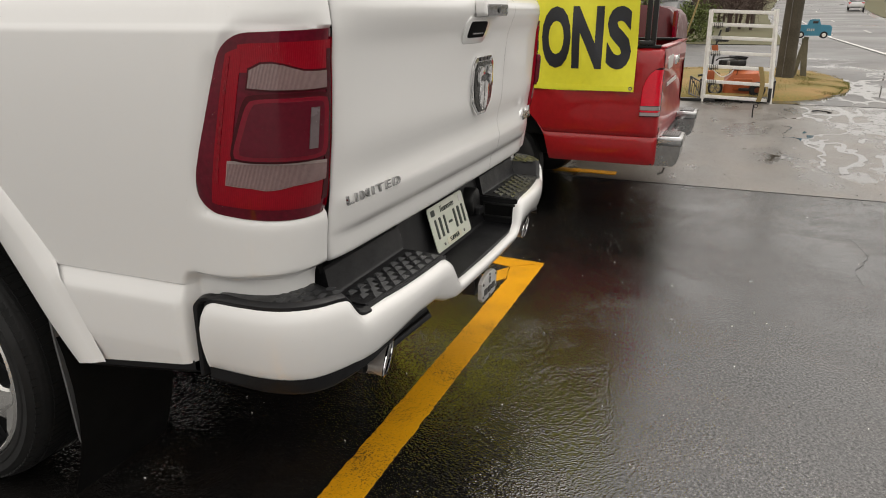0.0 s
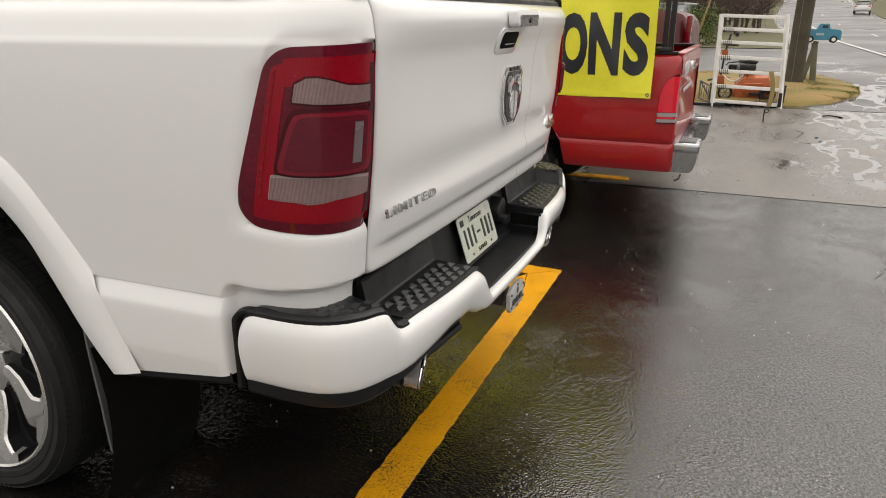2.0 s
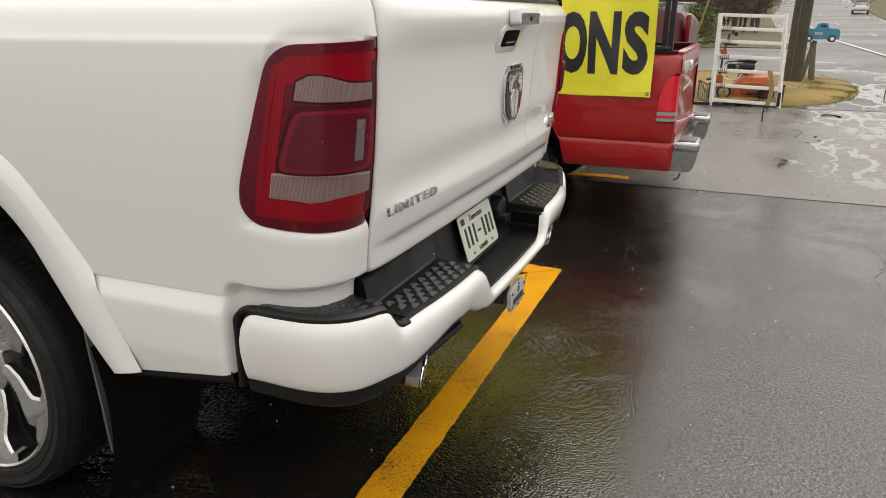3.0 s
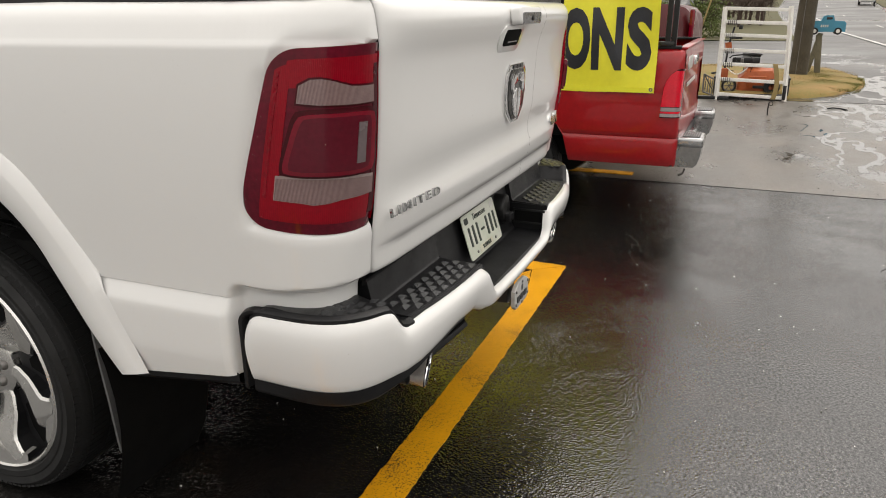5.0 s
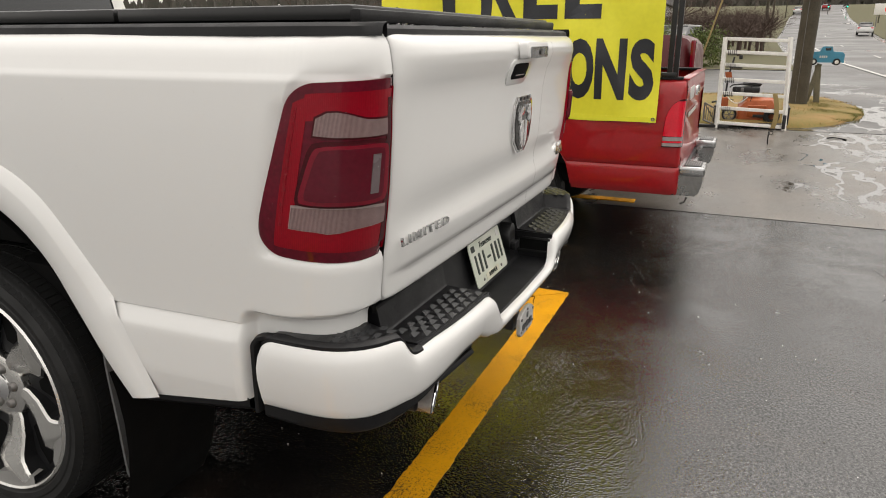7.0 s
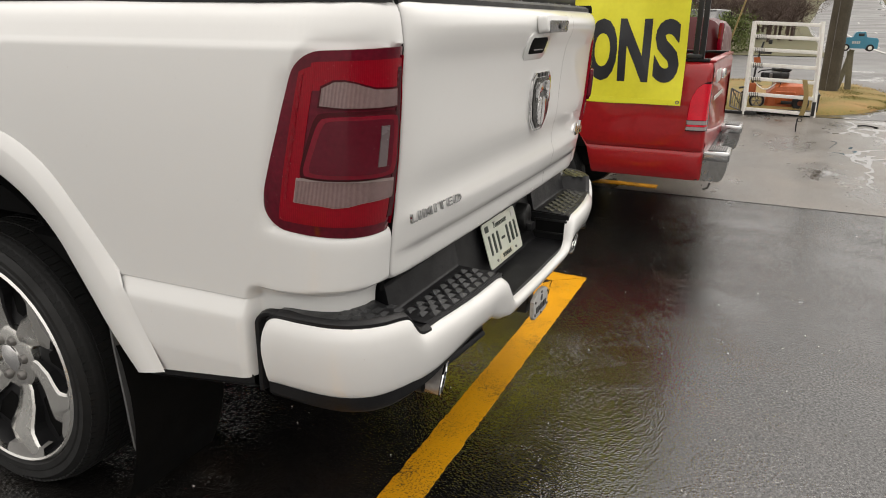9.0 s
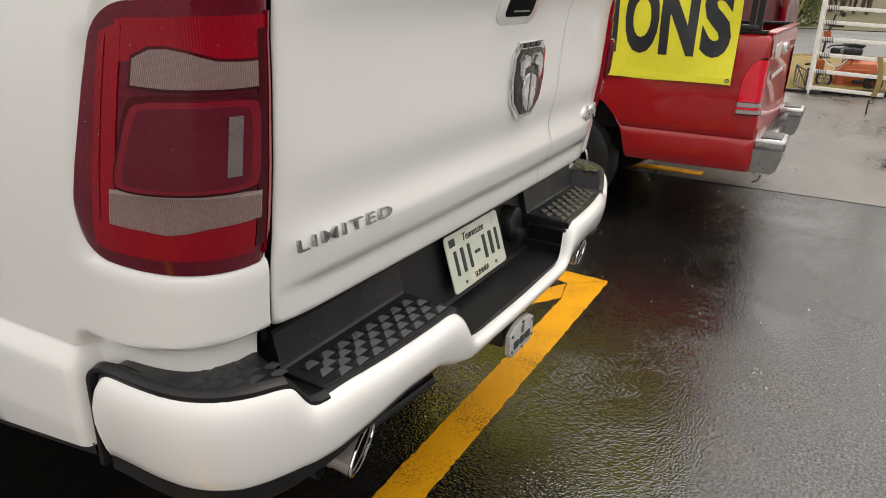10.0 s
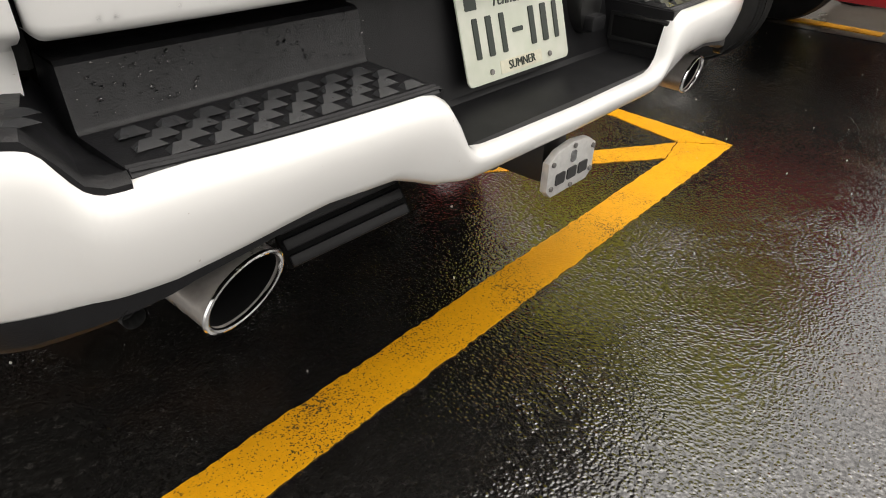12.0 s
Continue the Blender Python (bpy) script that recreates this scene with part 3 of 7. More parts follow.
for i, (pts, w) in enumerate((([(2.6, 0.5), (2.53, 0.43), (2.42, 0.39), (2.31, 0.42), (2.2, 0.42), (2.12, 0.37)], 0.005),
                              ([(3.25, 0.32), (3.13, 0.2), (3.09, 0.07), (3.01, -0.04), (2.92, -0.1)], 0.006),
                              ([(2.36, 0.12), (2.27, 0.0), (2.2, -0.13), (2.1, -0.26), (1.98, -0.5)], 0.005),
                              ([(3.66, -0.93), (3.58, -1.01), (3.49, -1.11), (3.45, -1.4)], 0.008),
                              ([(3.33, -0.91), (3.15, -1.0), (3.0, -1.09), (2.71, -1.12), (2.34, -1.01), (2.1, -1.03)], 0.008),
                              ([(2.42, 0.39), (2.30, 0.36), (2.24, 0.33)], 0.004))):
    solid("crack", crack(pts, w * 0.6, 60 + i), "crack", "hairline crack in the wet asphalt", "crack", kind="structure", smooth=False)


def puddle(x0, x1, y0, y1, cell, cut, seed, lift):
    """Lacy veins of standing water: small ragged patches kept where a ridged noise, stretched along the street, is high."""
    bm = bmesh.new()
    nx, ny = int((x1 - x0) / cell), int((y1 - y0) / (cell * 0.55))
    made = {}

    def corner(i, j):
        if (i, j) not in made:
            x, y = x0 + i * cell, y0 + j * cell * 0.55
            j1 = noise.noise(Vector((x * 9, y * 9, seed))) * cell * 0.45
            made[i, j] = bm.verts.new((x + j1, y + j1 * 0.6, rise(x + j1) + lift))
        return made[i, j]
    for i in range(nx):
        for j in range(ny):
            x, y = x0 + (i + 0.5) * cell, y0 + (j + 0.5) * cell * 0.55
            warp = 0.5 * noise.noise(Vector((x * 0.8, y * 1.6, seed + 3)))
            v = noise.noise(Vector((x * 0.55 + warp, y * 1.5 + warp, seed))) + 0.45 * noise.noise(Vector((x * 1.7, y * 3.6, seed + 7))) + 0.2 * noise.noise(Vector((x * 5, y * 9, seed + 9)))
            low = max(0.0, min(1.0, (-0.95 - y) / 1.0)) * (0.6 + 0.4 * math.sin(x * 1.1 + seed))
            edge = min(1.0, (x - x0) / 0.5, (x1 - x) / 0.5, (y - y0) / 0.2, (y1 - y) / 0.2)
            if abs(v) < cut * (0.35 + 1.1 * low) * edge:
                bm.faces.new((corner(i, j), corner(i + 1, j), corner(i + 1, j + 1), corner(i, j + 1)))
    return bm


solid("puddle", puddle(5.2, 10.3, -3.3, -0.8, 0.020, 0.12, 2.0, 0.0044), "puddle", "lacy veins of standing rain water on the concrete", "puddle", kind="structure")
solid("puddle", puddle(10.4, 16.5, -3.2, -1.25, 0.032, 0.16, 6.0, 0.0086), "puddle", "lacy veins of standing rain water by the verge", "puddle", kind="structure")


# loose grit lying on the asphalt
def grit(count, region, size, seed):
    rng = random.Random(seed)
    bm = bmesh.new()
    for _ in range(count):
        x, y = rng.uniform(*region[0]), rng.uniform(*region[1])
        r = size * rng.uniform(0.4, 1.5)
        m = pose(x, y, rise(x) + r * 0.4, rng.uniform(0, 360), rng.uniform(0, 360), rng.uniform(0, 360)) @ Matrix.Diagonal((r * 1.5, r, r * 0.7, 1))
        vs = [bm.verts.new(m @ Vector(p)) for p in ((1, 0, 0), (-1, 0, 0), (0, 1, 0), (0, -1, 0), (0, 0, 1), (0, 0, -1))]
        for a, b, c in ((0, 2, 4), (2, 1, 4), (1, 3, 4), (3, 0, 4), (2, 0, 5), (1, 2, 5), (3, 1, 5), (0, 3, 5)):
            bm.faces.new((vs[a], vs[b], vs[c]))
    return bm


solid("grit", grit(170, ((-2.0, 4.2), (-1.6, 1.6)), 0.003, 5), "stone", "pale crumbs of grit scattered on the asphalt", "grit", kind="stuff", smooth=False)
solid("leaf_litter", grit(420, ((4.4, 10.2), (-3.0, 0.6)), 0.0045, 9), "matt_black", "dark wet leaf scraps scattered on the paving", "litter", kind="stuff", smooth=False)


# ---- the white pickup ----
Y0 = 0.56
truck = thing("pickup_truck", "white crew-cab pickup parked tail out on wet asphalt", "pickup truck", (0, Y0, 0.011))

# plan line of the bed's side from the tailgate seam round the corner and forward
PLAN = []
for k in range(25):
    a = radians(90 * k / 24)
    x = 0.80 + 0.190 * math.sin(a) ** (2 / 2.7)
    y = 0.30 - 0.272 * math.cos(a) ** (2 / 2.7)
    if x >= 0.817:
        PLAN.append((x, y))
PLAN = [(0.8065, PLAN[0][1])] + PLAN
FORE = [0.34, 0.355, 0.37, 0.385, 0.40, 0.42, 0.45, 0.48, 0.52, 0.56, 0.60, 0.62, 0.64, 0.66, 0.68, 0.70, 0.72, 0.74, 0.77, 0.80, 0.83, 0.87, 0.91, 0.95, 1.0, 1.05, 1.1, 1.15, 1.28, 1.4, 1.5, 1.6, 1.7, 1.8, 1.88, 1.95, 2.02, 2.08, 2.14, 2.2, 2.3]
PLAN += [(0.990 + 0.012 * min(1, (y - 0.3) / 0.5), y) for y in FORE]
ARC = [-0.0105]
for (xa, ya), (xb, yb) in zip(PLAN, PLAN[1:]):
    ARC.append(ARC[-1] + math.hypot(xb - xa, yb - ya))
TUCK = ([0.55, 0.60, 0.64, 0.672, 0.68, 0.78, 0.796, 0.803, 0.815, 0.829, 0.836, 0.840, 0.8425, 0.8455, 0.95, 1.05, 1.18, 1.30, 1.36, 1.41, 1.417, 1.424, 1.44, 1.47, 1.49, 1.507],
        [0.026, 0.014, 0.006, 0.0012, 0.0, 0.0, 0.0010, 0.0026, 0.0082, 0.0155, 0.0190, 0.0215, 0.0225, 0.0185, 0.012, 0.006, 0.002, 0.003, 0.006, 0.009, 0.011, 0.016, 0.023, 0.036, 0.05, 0.078])


def seam_lean(z):
    """How far the seam beside the tailgate leans in towards its foot."""
    return 0.012 * max(0.0, min(1.0, (1.0 - z) / 0.135)) ** 1.5


def side(s, z, off=0.0, mirror=-1):
    """A point of the bed's outer skin: s along the plan line, z up, off outwards."""
    x, y = np.interp(s, ARC, [p[0] for p in PLAN]), np.interp(s, ARC, [p[1] for p in PLAN])
    e = 0.01
    x0, y0 = np.interp(s - e, ARC, [p[0] for p in PLAN]), np.interp(s - e, ARC, [p[1] for p in PLAN])
    x1, y1 = np.interp(s + e, ARC, [p[0] for p in PLAN]), np.interp(s + e, ARC, [p[1] for p in PLAN])
    nx, ny = (y1 - y0), -(x1 - x0)
    d = math.hypot(nx, ny) or 1
    nx, ny = nx / d, ny / d
    o = off - np.interp(z, *TUCK) * (1 - 0.55 * max(0.0, -ny) * min(1.0, max(0.0, (z - 1.36) / 0.06)))
    lean = -0.032 * (z - 0.99) / 0.41 * max(0.0, -ny)
    x -= seam_lean(z) * max(0.0, min(1.0, 1 - (s + 0.0105) / 0.09))
    return Vector((mirror * (x + o * nx), y + o * ny + lean, z))


def s_at(y):
    return np.interp(y, [p[1] for p in PLAN], ARC)


# the wheel opening's moulding: its outer and inner line from the rear foot to the crown, then mirrored forward
WHEEL_Y, WHEEL_Z = 1.395, 0.424
HALF_OUT = [(0.607, 0.601), (0.655, 0.700), (0.703, 0.795), (0.765, 0.893), (0.835, 0.990), (0.915, 1.088), (1.0, 1.152), (1.10, 1.192), (1.25, 1.218), (WHEEL_Y, 1.226)]
HALF_IN = [(0.702, 0.582), (0.748, 0.640), (0.788, 0.697), (0.830, 0.765), (0.872, 0.832), (0.945, 0.945), (1.034, 1.030), (1.133, 1.082), (1.26, 1.113), (WHEEL_Y, 1.123)]


def smooth_line(half, n=5):
    """A curve through the points of one half and its mirror image."""
    pts = [Vector(p) for p in half] + [Vector((2 * WHEEL_Y - y, z)) for y, z in half[-2::-1]]
    out = []
    for i in range(len(pts) - 1):
        a, b, c, d = pts[max(i - 1, 0)], pts[i], pts[i + 1], pts[min(i + 2, len(pts) - 1)]
        for k in range(n):
            t = k / n
            out.append(0.5 * ((2 * b) + (c - a) * t + (2 * a - 5 * b + 4 * c - d) * t * t + (3 * b - a - 3 * c + d) * t ** 3))
    return out + [pts[-1]]


ARCH_OUT, ARCH_IN = smooth_line(HALF_OUT), smooth_line(HALF_IN)
ARCH_MID = [a * 0.55 + b * 0.45 for a, b in zip(ARCH_OUT, ARCH_IN)]


def sill(y):
    base = float(np.interp(y, [0.30, 0.345, 0.70], [0.650, 0.640, 0.588]))
    if ARCH_MID[0].x < y < ARCH_MID[-1].x:
        return max(base, float(np.interp(y, [q.x for q in ARCH_MID], [q.y for q in ARCH_MID])))
    return base


# the sunk channel that frames the bumper's end: its outer corner in plan length and height
CUT_S, CUT_Z, CUT_R = 0.409, 0.890, 0.050


def channel(s, z):
    """How far the skin sinks inside the rounded corner of the channel."""
    a, b = CUT_S - s, CUT_Z + 0.004 * math.sin(s * 16) - z
    if a <= 0 or b <= 0:
        return 0.0
    q = CUT_R - math.hypot(CUT_R - a, CUT_R - b) if a < CUT_R and b < CUT_R else min(a, b)
    w = min(1.0, max(0.0, q / 0.028))
    return -0.033 * w * w * (3 - 2 * w)


def lamp_edge(s):
    """Lower and upper edge of the tail light's opening at plan length s."""
    u = min(1.0, max(0.0, s / 0.32))
    return 1.016 - 0.004 * math.sin(u * math.pi) + 0.022 * u * u, 1.418 - 0.010 * u - 0.070 * (1 - math.sqrt(1 - min(1.0, max(0.0, ((s + 0.0095) / 0.252 - 0.74) / 0.26)) ** 2))


def lamp_fillet(s, z):
    """The skin turns in to the lamp: a rounded shoulder below it, a soft hollow beside and above it."""
    zb, zt = lamp_edge(s)
    out = 0.328 - 0.085 * min(1.0, max(0.0, (z - 1.016) / 0.39))
    dx, dl, du = s - out, zb - z, z - zt
    if dx < -0.012 and dl < -0.012 and du < -0.012:
        return -0.012
    below = max(0.0, 1 - max(0.0, dl) / 0.034) * (1 - min(1.0, max(0.0, (dx + 0.01) / 0.05)))
    near = 1 - min(1.0, math.hypot(max(0.0, dx), max(0.0, du)) / 0.036)
    if dl > -0.012 and du < 0 and dl > dx - 0.02:
        return -0.012 * (1 - math.sqrt(max(0.0, 1 - below * below))) - 0.004 * (1 - min(1.0, max(0.0, dl) / 0.034)) * max(0.0, near) * min(1.0, max(0.0, (dx + 0.01) / 0.05))
    near = max(0.0, near)
    return -0.008 * near * near * (3 - 2 * near) * (1.0 if du < 0 else max(0.0, min(1.0, (s - 0.01) / 0.10)))


def bed_side(mirror):
    up = [0.866, 0.872, 0.878, 0.884, 0.890, 0.896, 0.902, 0.92, 0.95, 0.972, 0.980, 0.986, 0.992, 0.997, 1.002, 1.007, 1.012, 1.018, 1.025, 1.035, 1.06, 1.12, 1.18, 1.24, 1.30, 1.34, 1.36, 1.375, 1.385, 1.395, 1.40, 1.405, 1.41, 1.417, 1.424, 1.43, 1.44, 1.455, 1.472, 1.485, 1.496, 1.503, 1.507]
    low = [0.55, 0.59, 0.62, 0.645, 0.665, 0.672, 0.68, 0.70, 0.74, 0.77, 0.785, 0.796, 0.803, 0.809, 0.815, 0.822, 0.829, 0.836, 0.840, 0.8425, 0.8455, 0.850, 0.856]
    ss = sorted(set([q for q in ARC if q < 0.20 or q > 0.47] + span(0.20, 0.47, 66)))
    rows = []
    for q in ss:
        y = float(np.interp(q, ARC, [v[1] for v in PLAN]))
        zb = 0.80 if q < 0.33 else sill(y)
        col = []
        for z in low + up:
            z = max(z, zb)
            # the waist ledge belongs to the panel ahead of the channel alone
            flat = float(np.interp(z, *TUCK))
            ease = min(1.0, max(0.0, (q - 0.375) / 0.05))
            off = 0.0
            if z < 0.8455:
                want = 0.0185 * (1 - ease) + flat * ease
                off = flat - want
            col.append(side(q, z, off + channel(q, z) + lamp_fillet(q, z), mirror))
        rows.append(col)
    bm = sheet(rows)
    bmesh.ops.remove_doubles(bm, verts=bm.verts, dist=0.0004)
    return bm


part("bed_side", bed_side(-1), "white", truck, "glossy white bed side panel", angle=32)
part("bed_side", bed_side(1), "white", truck, "glossy white bed side panel", angle=32)


def flare(mirror):
    """The moulded lip round the wheel opening: a bright chamfer, a broad flat and a rolled inner edge."""
    rows = []
    prof = [(-0.01, -0.004), (0.0, 0.001), (0.03, 0.005), (0.27, 0.0195), (0.31, 0.0210), (0.60, 0.0225), (0.90, 0.0215), (0.955, 0.0185), (0.985, 0.012), (1.0, 0.002), (1.0, -0.05)]
    for a, b in zip(ARCH_OUT, ARCH_IN):
        row = []
        for f, o in prof:
            q = a.lerp(b, f)
            y, z = q.x, q.y
            base = side(s_at(min(y, 2.29)), max(z, 0.90), 0, 1).x
            low = max(0.0, min(1.0, (0.86 - z) / 0.05))
            low = low * low * (3 - 2 * low)
            row.append((mirror * (base + o + low * max(0.0, 0.0165 - o) * 0.9), y, z))
        rows.append(row)
    return sheet(rows)


for mm in (-1, 1):
    part("wheel_flare", flare(mm), "white", truck, "white wheel-arch moulding", angle=45)


def inner_arch(mm):
    rows = []
    for k in range(29):
        a = radians(-30 + 240 * k / 28)
        y, z = WHEEL_Y - 0.62 * math.cos(a), WHEEL_Z + 0.655 * math.sin(a)
        rows.append([(mm * x, y, z) for x in (0.975, 0.62)])
    return sheet(rows)


for mm in (-1, 1):
    part("wheel_well", inner_arch(mm), "matt_black", truck, "dark wheel-arch liner")


# sill trim under the bed's side
for mm in (-1, 1):
    rows = []
    for y in span(0.33, 0.72, 8):
        zb = float(np.interp(y, [0.30, 0.345, 0.70], [0.650, 0.640, 0.588]))
        rows.append([(mm * 0.976, y, zb + 0.006), (mm * 0.974, y, zb - 0.020), (mm * 0.955, y, zb - 0.036), (mm * 0.90, y, zb - 0.03)])
    part("sill_trim", sheet(rows), "black_plastic", truck, "black plastic lower edge")


# ---- tailgate ----
GATE = ([0.876, 0.879, 0.885, 0.893, 0.930, 0.943, 0.950, 0.958, 0.966, 0.975, 1.000, 1.012, 1.022, 1.034, 1.050, 1.075, 1.10, 1.125, 1.15, 1.18, 1.25, 1.33, 1.385, 1.42, 1.45, 1.475, 1.492, 1.502, 1.507],
        [0.050, 0.038, 0.030, 0.027, 0.0245, 0.0225, 0.016, 0.008, 0.002, -0.002, -0.008, -0.0105, -0.011, -0.008, -0.001, 0.003, 0.000, -0.006, -0.012, -0.015, -0.018, -0.024, -0.033, -0.047, -0.058, -0.056, -0.044, -0.028, 0.0])


def gate_y(x, z):
    """The gate's skin bows forward towards its ends until it is flush with the bed's corners."""
    zz = max(z, 0.876)
    t = min(1.0, abs(x) / 0.801)
    w = 0.36 * t ** 2 + 0.64 * t ** 18
    end = side(-0.006, max(zz, 0.866), 0.0, 1).y
    return float(np.interp(zz, *GATE)) * (1 - w) + (end + float(np.interp(zz, [0.876, 0.885], [0.012, 0.0]))) * w


zs = []
for a, b in zip(GATE[0], GATE[0][1:]):
    zs += [a] if b - a < 0.03 else [a, (a + b) / 2]
zs.append(GATE[0][-1])
xs = [0.70, 0.712, 0.725, 0.737, 0.748, 0.757, 0.766, 0.775, 0.782, 0.788, 0.794, 0.7985, 0.800, 0.8005]
xs = [-x for x in xs[::-1]] + span(-0.68, 0.68, 26) + xs
rows = []
for x in xs:
    e = max(0.0, abs(x) - 0.7965) / 0.004
    lift = 0.014 * max(0.0, (abs(x) - 0.781) / 0.0195) ** 2
    pull_in = math.copysign(max(0.0, (abs(x) - 0.68) / 0.12) ** 2, x)
    rows.append([(x - pull_in * seam_lean(z), gate_y(x, z) + 0.004 * e ** 2 + (0.04 if abs(x) > 0.8004 else 0), z + lift * max(0.0, 1 - (z - 0.876) / 0.06)) for z in zs])
tailgate = part("tailgate", sheet(rows), "white", truck, "white power tailgate with chrome badges", angle=60)
for mm in (-1, 1):
    seam = []
    for z in span(0.85, 1.503, 40):
        y, q = side(-0.006, max(z, 0.866), 0.0, 1).y + 0.0045, seam_lean(z)
        seam.append([(mm * (0.797 - q), y + 0.016, z), (mm * (0.8035 - q), y + 0.010, z), (mm * (0.811 - q), y + 0.016, z)])
    flank = [[(mm * (0.8011 - seam_lean(z)), gate_y(0.8005, z) + d, z) for d in (0.0035, 0.02, 0.05)] for z in span(0.892, 1.503, 40)]
    part("gate_gap", sheet(flank, sheet(seam)), "matt_black", tailgate, "black seam beside the tailgate")
part("gate_inner", box((1.6, 0.03, 0.58), (0, 0.075, 1.19)), "matt_black", tailgate, "dark inner skin")


def on_gate(x, z, off=0.0):
    """A pose on the tailgate, x right, y up, z out."""
    dz = (gate_y(x, z + 0.02) - gate_y(x, z - 0.02)) / 0.04
    dx = (gate_y(x + 0.02, z) - gate_y(x - 0.02, z)) / 0.04
    return Matrix.Translation((x, gate_y(x, z) - off, z)) @ pose(0, 0, 0, 90 - math.degrees(math.atan(dz)), 0, math.degrees(math.atan(dx)))


# pull handle with its recess
part("handle_bezel", prism(round_rect(0.205, 0.085, 0.03), 0.006, on_gate(-0.035, 1.398, 0.0), 0.005), "white", tailgate, "white handle surround")
# no hollow is cut: a black plate paints the dark of the recess
part("handle_recess", prism(round_rect(0.145, 0.050, 0.014), 0.004, on_gate(-0.035, 1.400, 0.0045), 0.001), "matt_black", tailgate, "flat black plate standing for the shaded hand recess")
part("recess_rib", prism(round_rect(0.09, 0.004, 0.001), 0.002, on_gate(-0.03, 1.388, 0.009)), "badge_grey", tailgate, "bright line in the recess")
pull = part("handle", prism(round_rect(0.225, 0.052, 0.014), 0.030, on_gate(0.022, 1.462, 0.002), 0.009, seg=3), "white", tailgate, "white pull handle")
part("camera_panel", prism(round_rect(0.190, 0.034, 0.008), 0.004, on_gate(0.024, 1.456, 0.0305), 0.001), "badge_grey", pull, "silver strip with lock barrel")
part("lock_barrel", prism([(0.009 * math.cos(a * 0.524), 0.009 * math.sin(a * 0.524)) for a in range(12)], 0.003, on_gate(0.030, 1.457, 0.0345)), "satin_black", pull)

# shield badge: plain chrome shield, no lettering
SH = [(-0.098, 0.070), (-0.072, 0.094), (0.072, 0.094), (0.098, 0.070), (0.104, 0.0), (0.088, -0.055), (0.040, -0.094), (-0.040, -0.094), (-0.088, -0.055), (-0.104, 0.0)]
BADGE_X, BADGE_Z = 0.082, 1.222
badge = part("shield_badge", prism(SH, 0.008, on_gate(BADGE_X, BADGE_Z, 0.0), 0.004), "chrome", tailgate, "chrome shield badge")
part("badge_field", prism([(x * 0.84, y * 0.86 - 0.004) for x, y in SH], 0.004, on_gate(BADGE_X, BADGE_Z, 0.007), 0.0015), "pewter", badge, "dark pewter field")
for sx in (-1, 1):
    part("badge_relief", prism([(sx * 0.010, 0.040), (sx * 0.022, 0.060), (sx * 0.048, 0.064), (sx * 0.068, 0.046), (sx * 0.066, 0.016), (sx * 0.050, 0.000), (sx * 0.046, 0.030), (sx * 0.024, 0.034)][::sx],
                               0.010, on_gate(BADGE_X, BADGE_Z, 0.008), 0.003), "chrome", badge, "raised chrome relief")
    part("badge_relief", prism([(sx * 0.008, 0.016), (sx * 0.036, 0.006), (sx * 0.044, -0.030), (sx * 0.030, -0.066), (sx * 0.006, -0.078)][::sx], 0.008, on_gate(BADGE_X, BADGE_Z, 0.008), 0.003), "chrome", badge, "raised chrome relief")
for k in range(3):
    part("badge_bar", prism(round_rect(0.026, 0.012, 0.003), 0.003, on_gate(BADGE_X - 0.034 + 0.034 * k, 1.307, 0.007)), "satin_black", badge, "small dark bar")
part("badge_lettering", lettering("LIMITED", 0.030, 0.006, on_gate(-0.645, 1.030, 0.003), spacing=1.28, sx=1.96, offset=0.0002), "letter_chrome", tailgate, "chrome letters", smooth=False)
part("badge_lettering", lettering("4x4", 0.062, 0.008, on_gate(0.690, 1.052, 0.004), sx=1.45, shear=0.3, offset=0.0014), "letter_chrome", tailgate, "slanted chrome letters", smooth=False)
part("gate_seam", sheet([[(0.3192, gate_y(0.3192, z) - 0.0006, z), (0.3208, gate_y(0.3208, z) - 0.0006, z)] for z in span(0.894, 1.49, 60)]), "matt_black", tailgate, "fine upright seam of the split gate")


# ---- rails, cover ----
for mm in (-1, 1):
    rows = []
    for y in [0.012, 0.016, 0.028, 0.046, 0.075, 0.11] + span(0.2, 2.29, 10):
        xo = float(np.interp(y, [0.012, 0.016, 0.028, 0.046, 0.075, 0.11, 0.2], [0.828, 0.845, 0.866, 0.884, 0.900, 0.913, 0.922]))
        rows.append([(mm * (xo + 0.004), y, 1.503), (mm * xo, y, 1.522), (mm * (xo - 0.012), y, 1.530), (mm * 0.809, y, 1.532), (mm * 0.808, y, 1.50)])
    part("rail_cap", sheet(rows), "black_plastic", truck, "black plastic bed-rail cap")
gc = bmesh.new()
rows = []
for x in span(-0.803, 0.803, 16):
    y = gate_y(x, 1.507)
    rows.append([(x, y - 0.006, 1.503), (x, y - 0.004, 1.518), (x, y + 0.01, 1.526), (x, y + 0.07, 1.528), (x, y + 0.08, 1.50)])
part("gate_cap", sheet(rows, gc), "black_plastic", tailgate, "black plastic top trim with water drops")
cover = part("bed_cover", box((1.60, 0.70, 0.035), (0, 0.45, 1.552), 0.012), "satin_black", truck, "black folding bed cover beaded with rain")
part("cover_panel", box((1.60, 0.58, 0.035), (0, 1.10, 1.552), 0.012), "satin_black", cover)
part("cover_panel", box((1.60, 0.84, 0.035), (0, 1.82, 1.552), 0.012), "satin_black", cover)
part("cover_seal", box((1.62, 0.03, 0.03), (0, 0.09, 1.545), 0.008), "black_plastic", cover)


# ---- tail lamps ----
S_IN = -0.0095


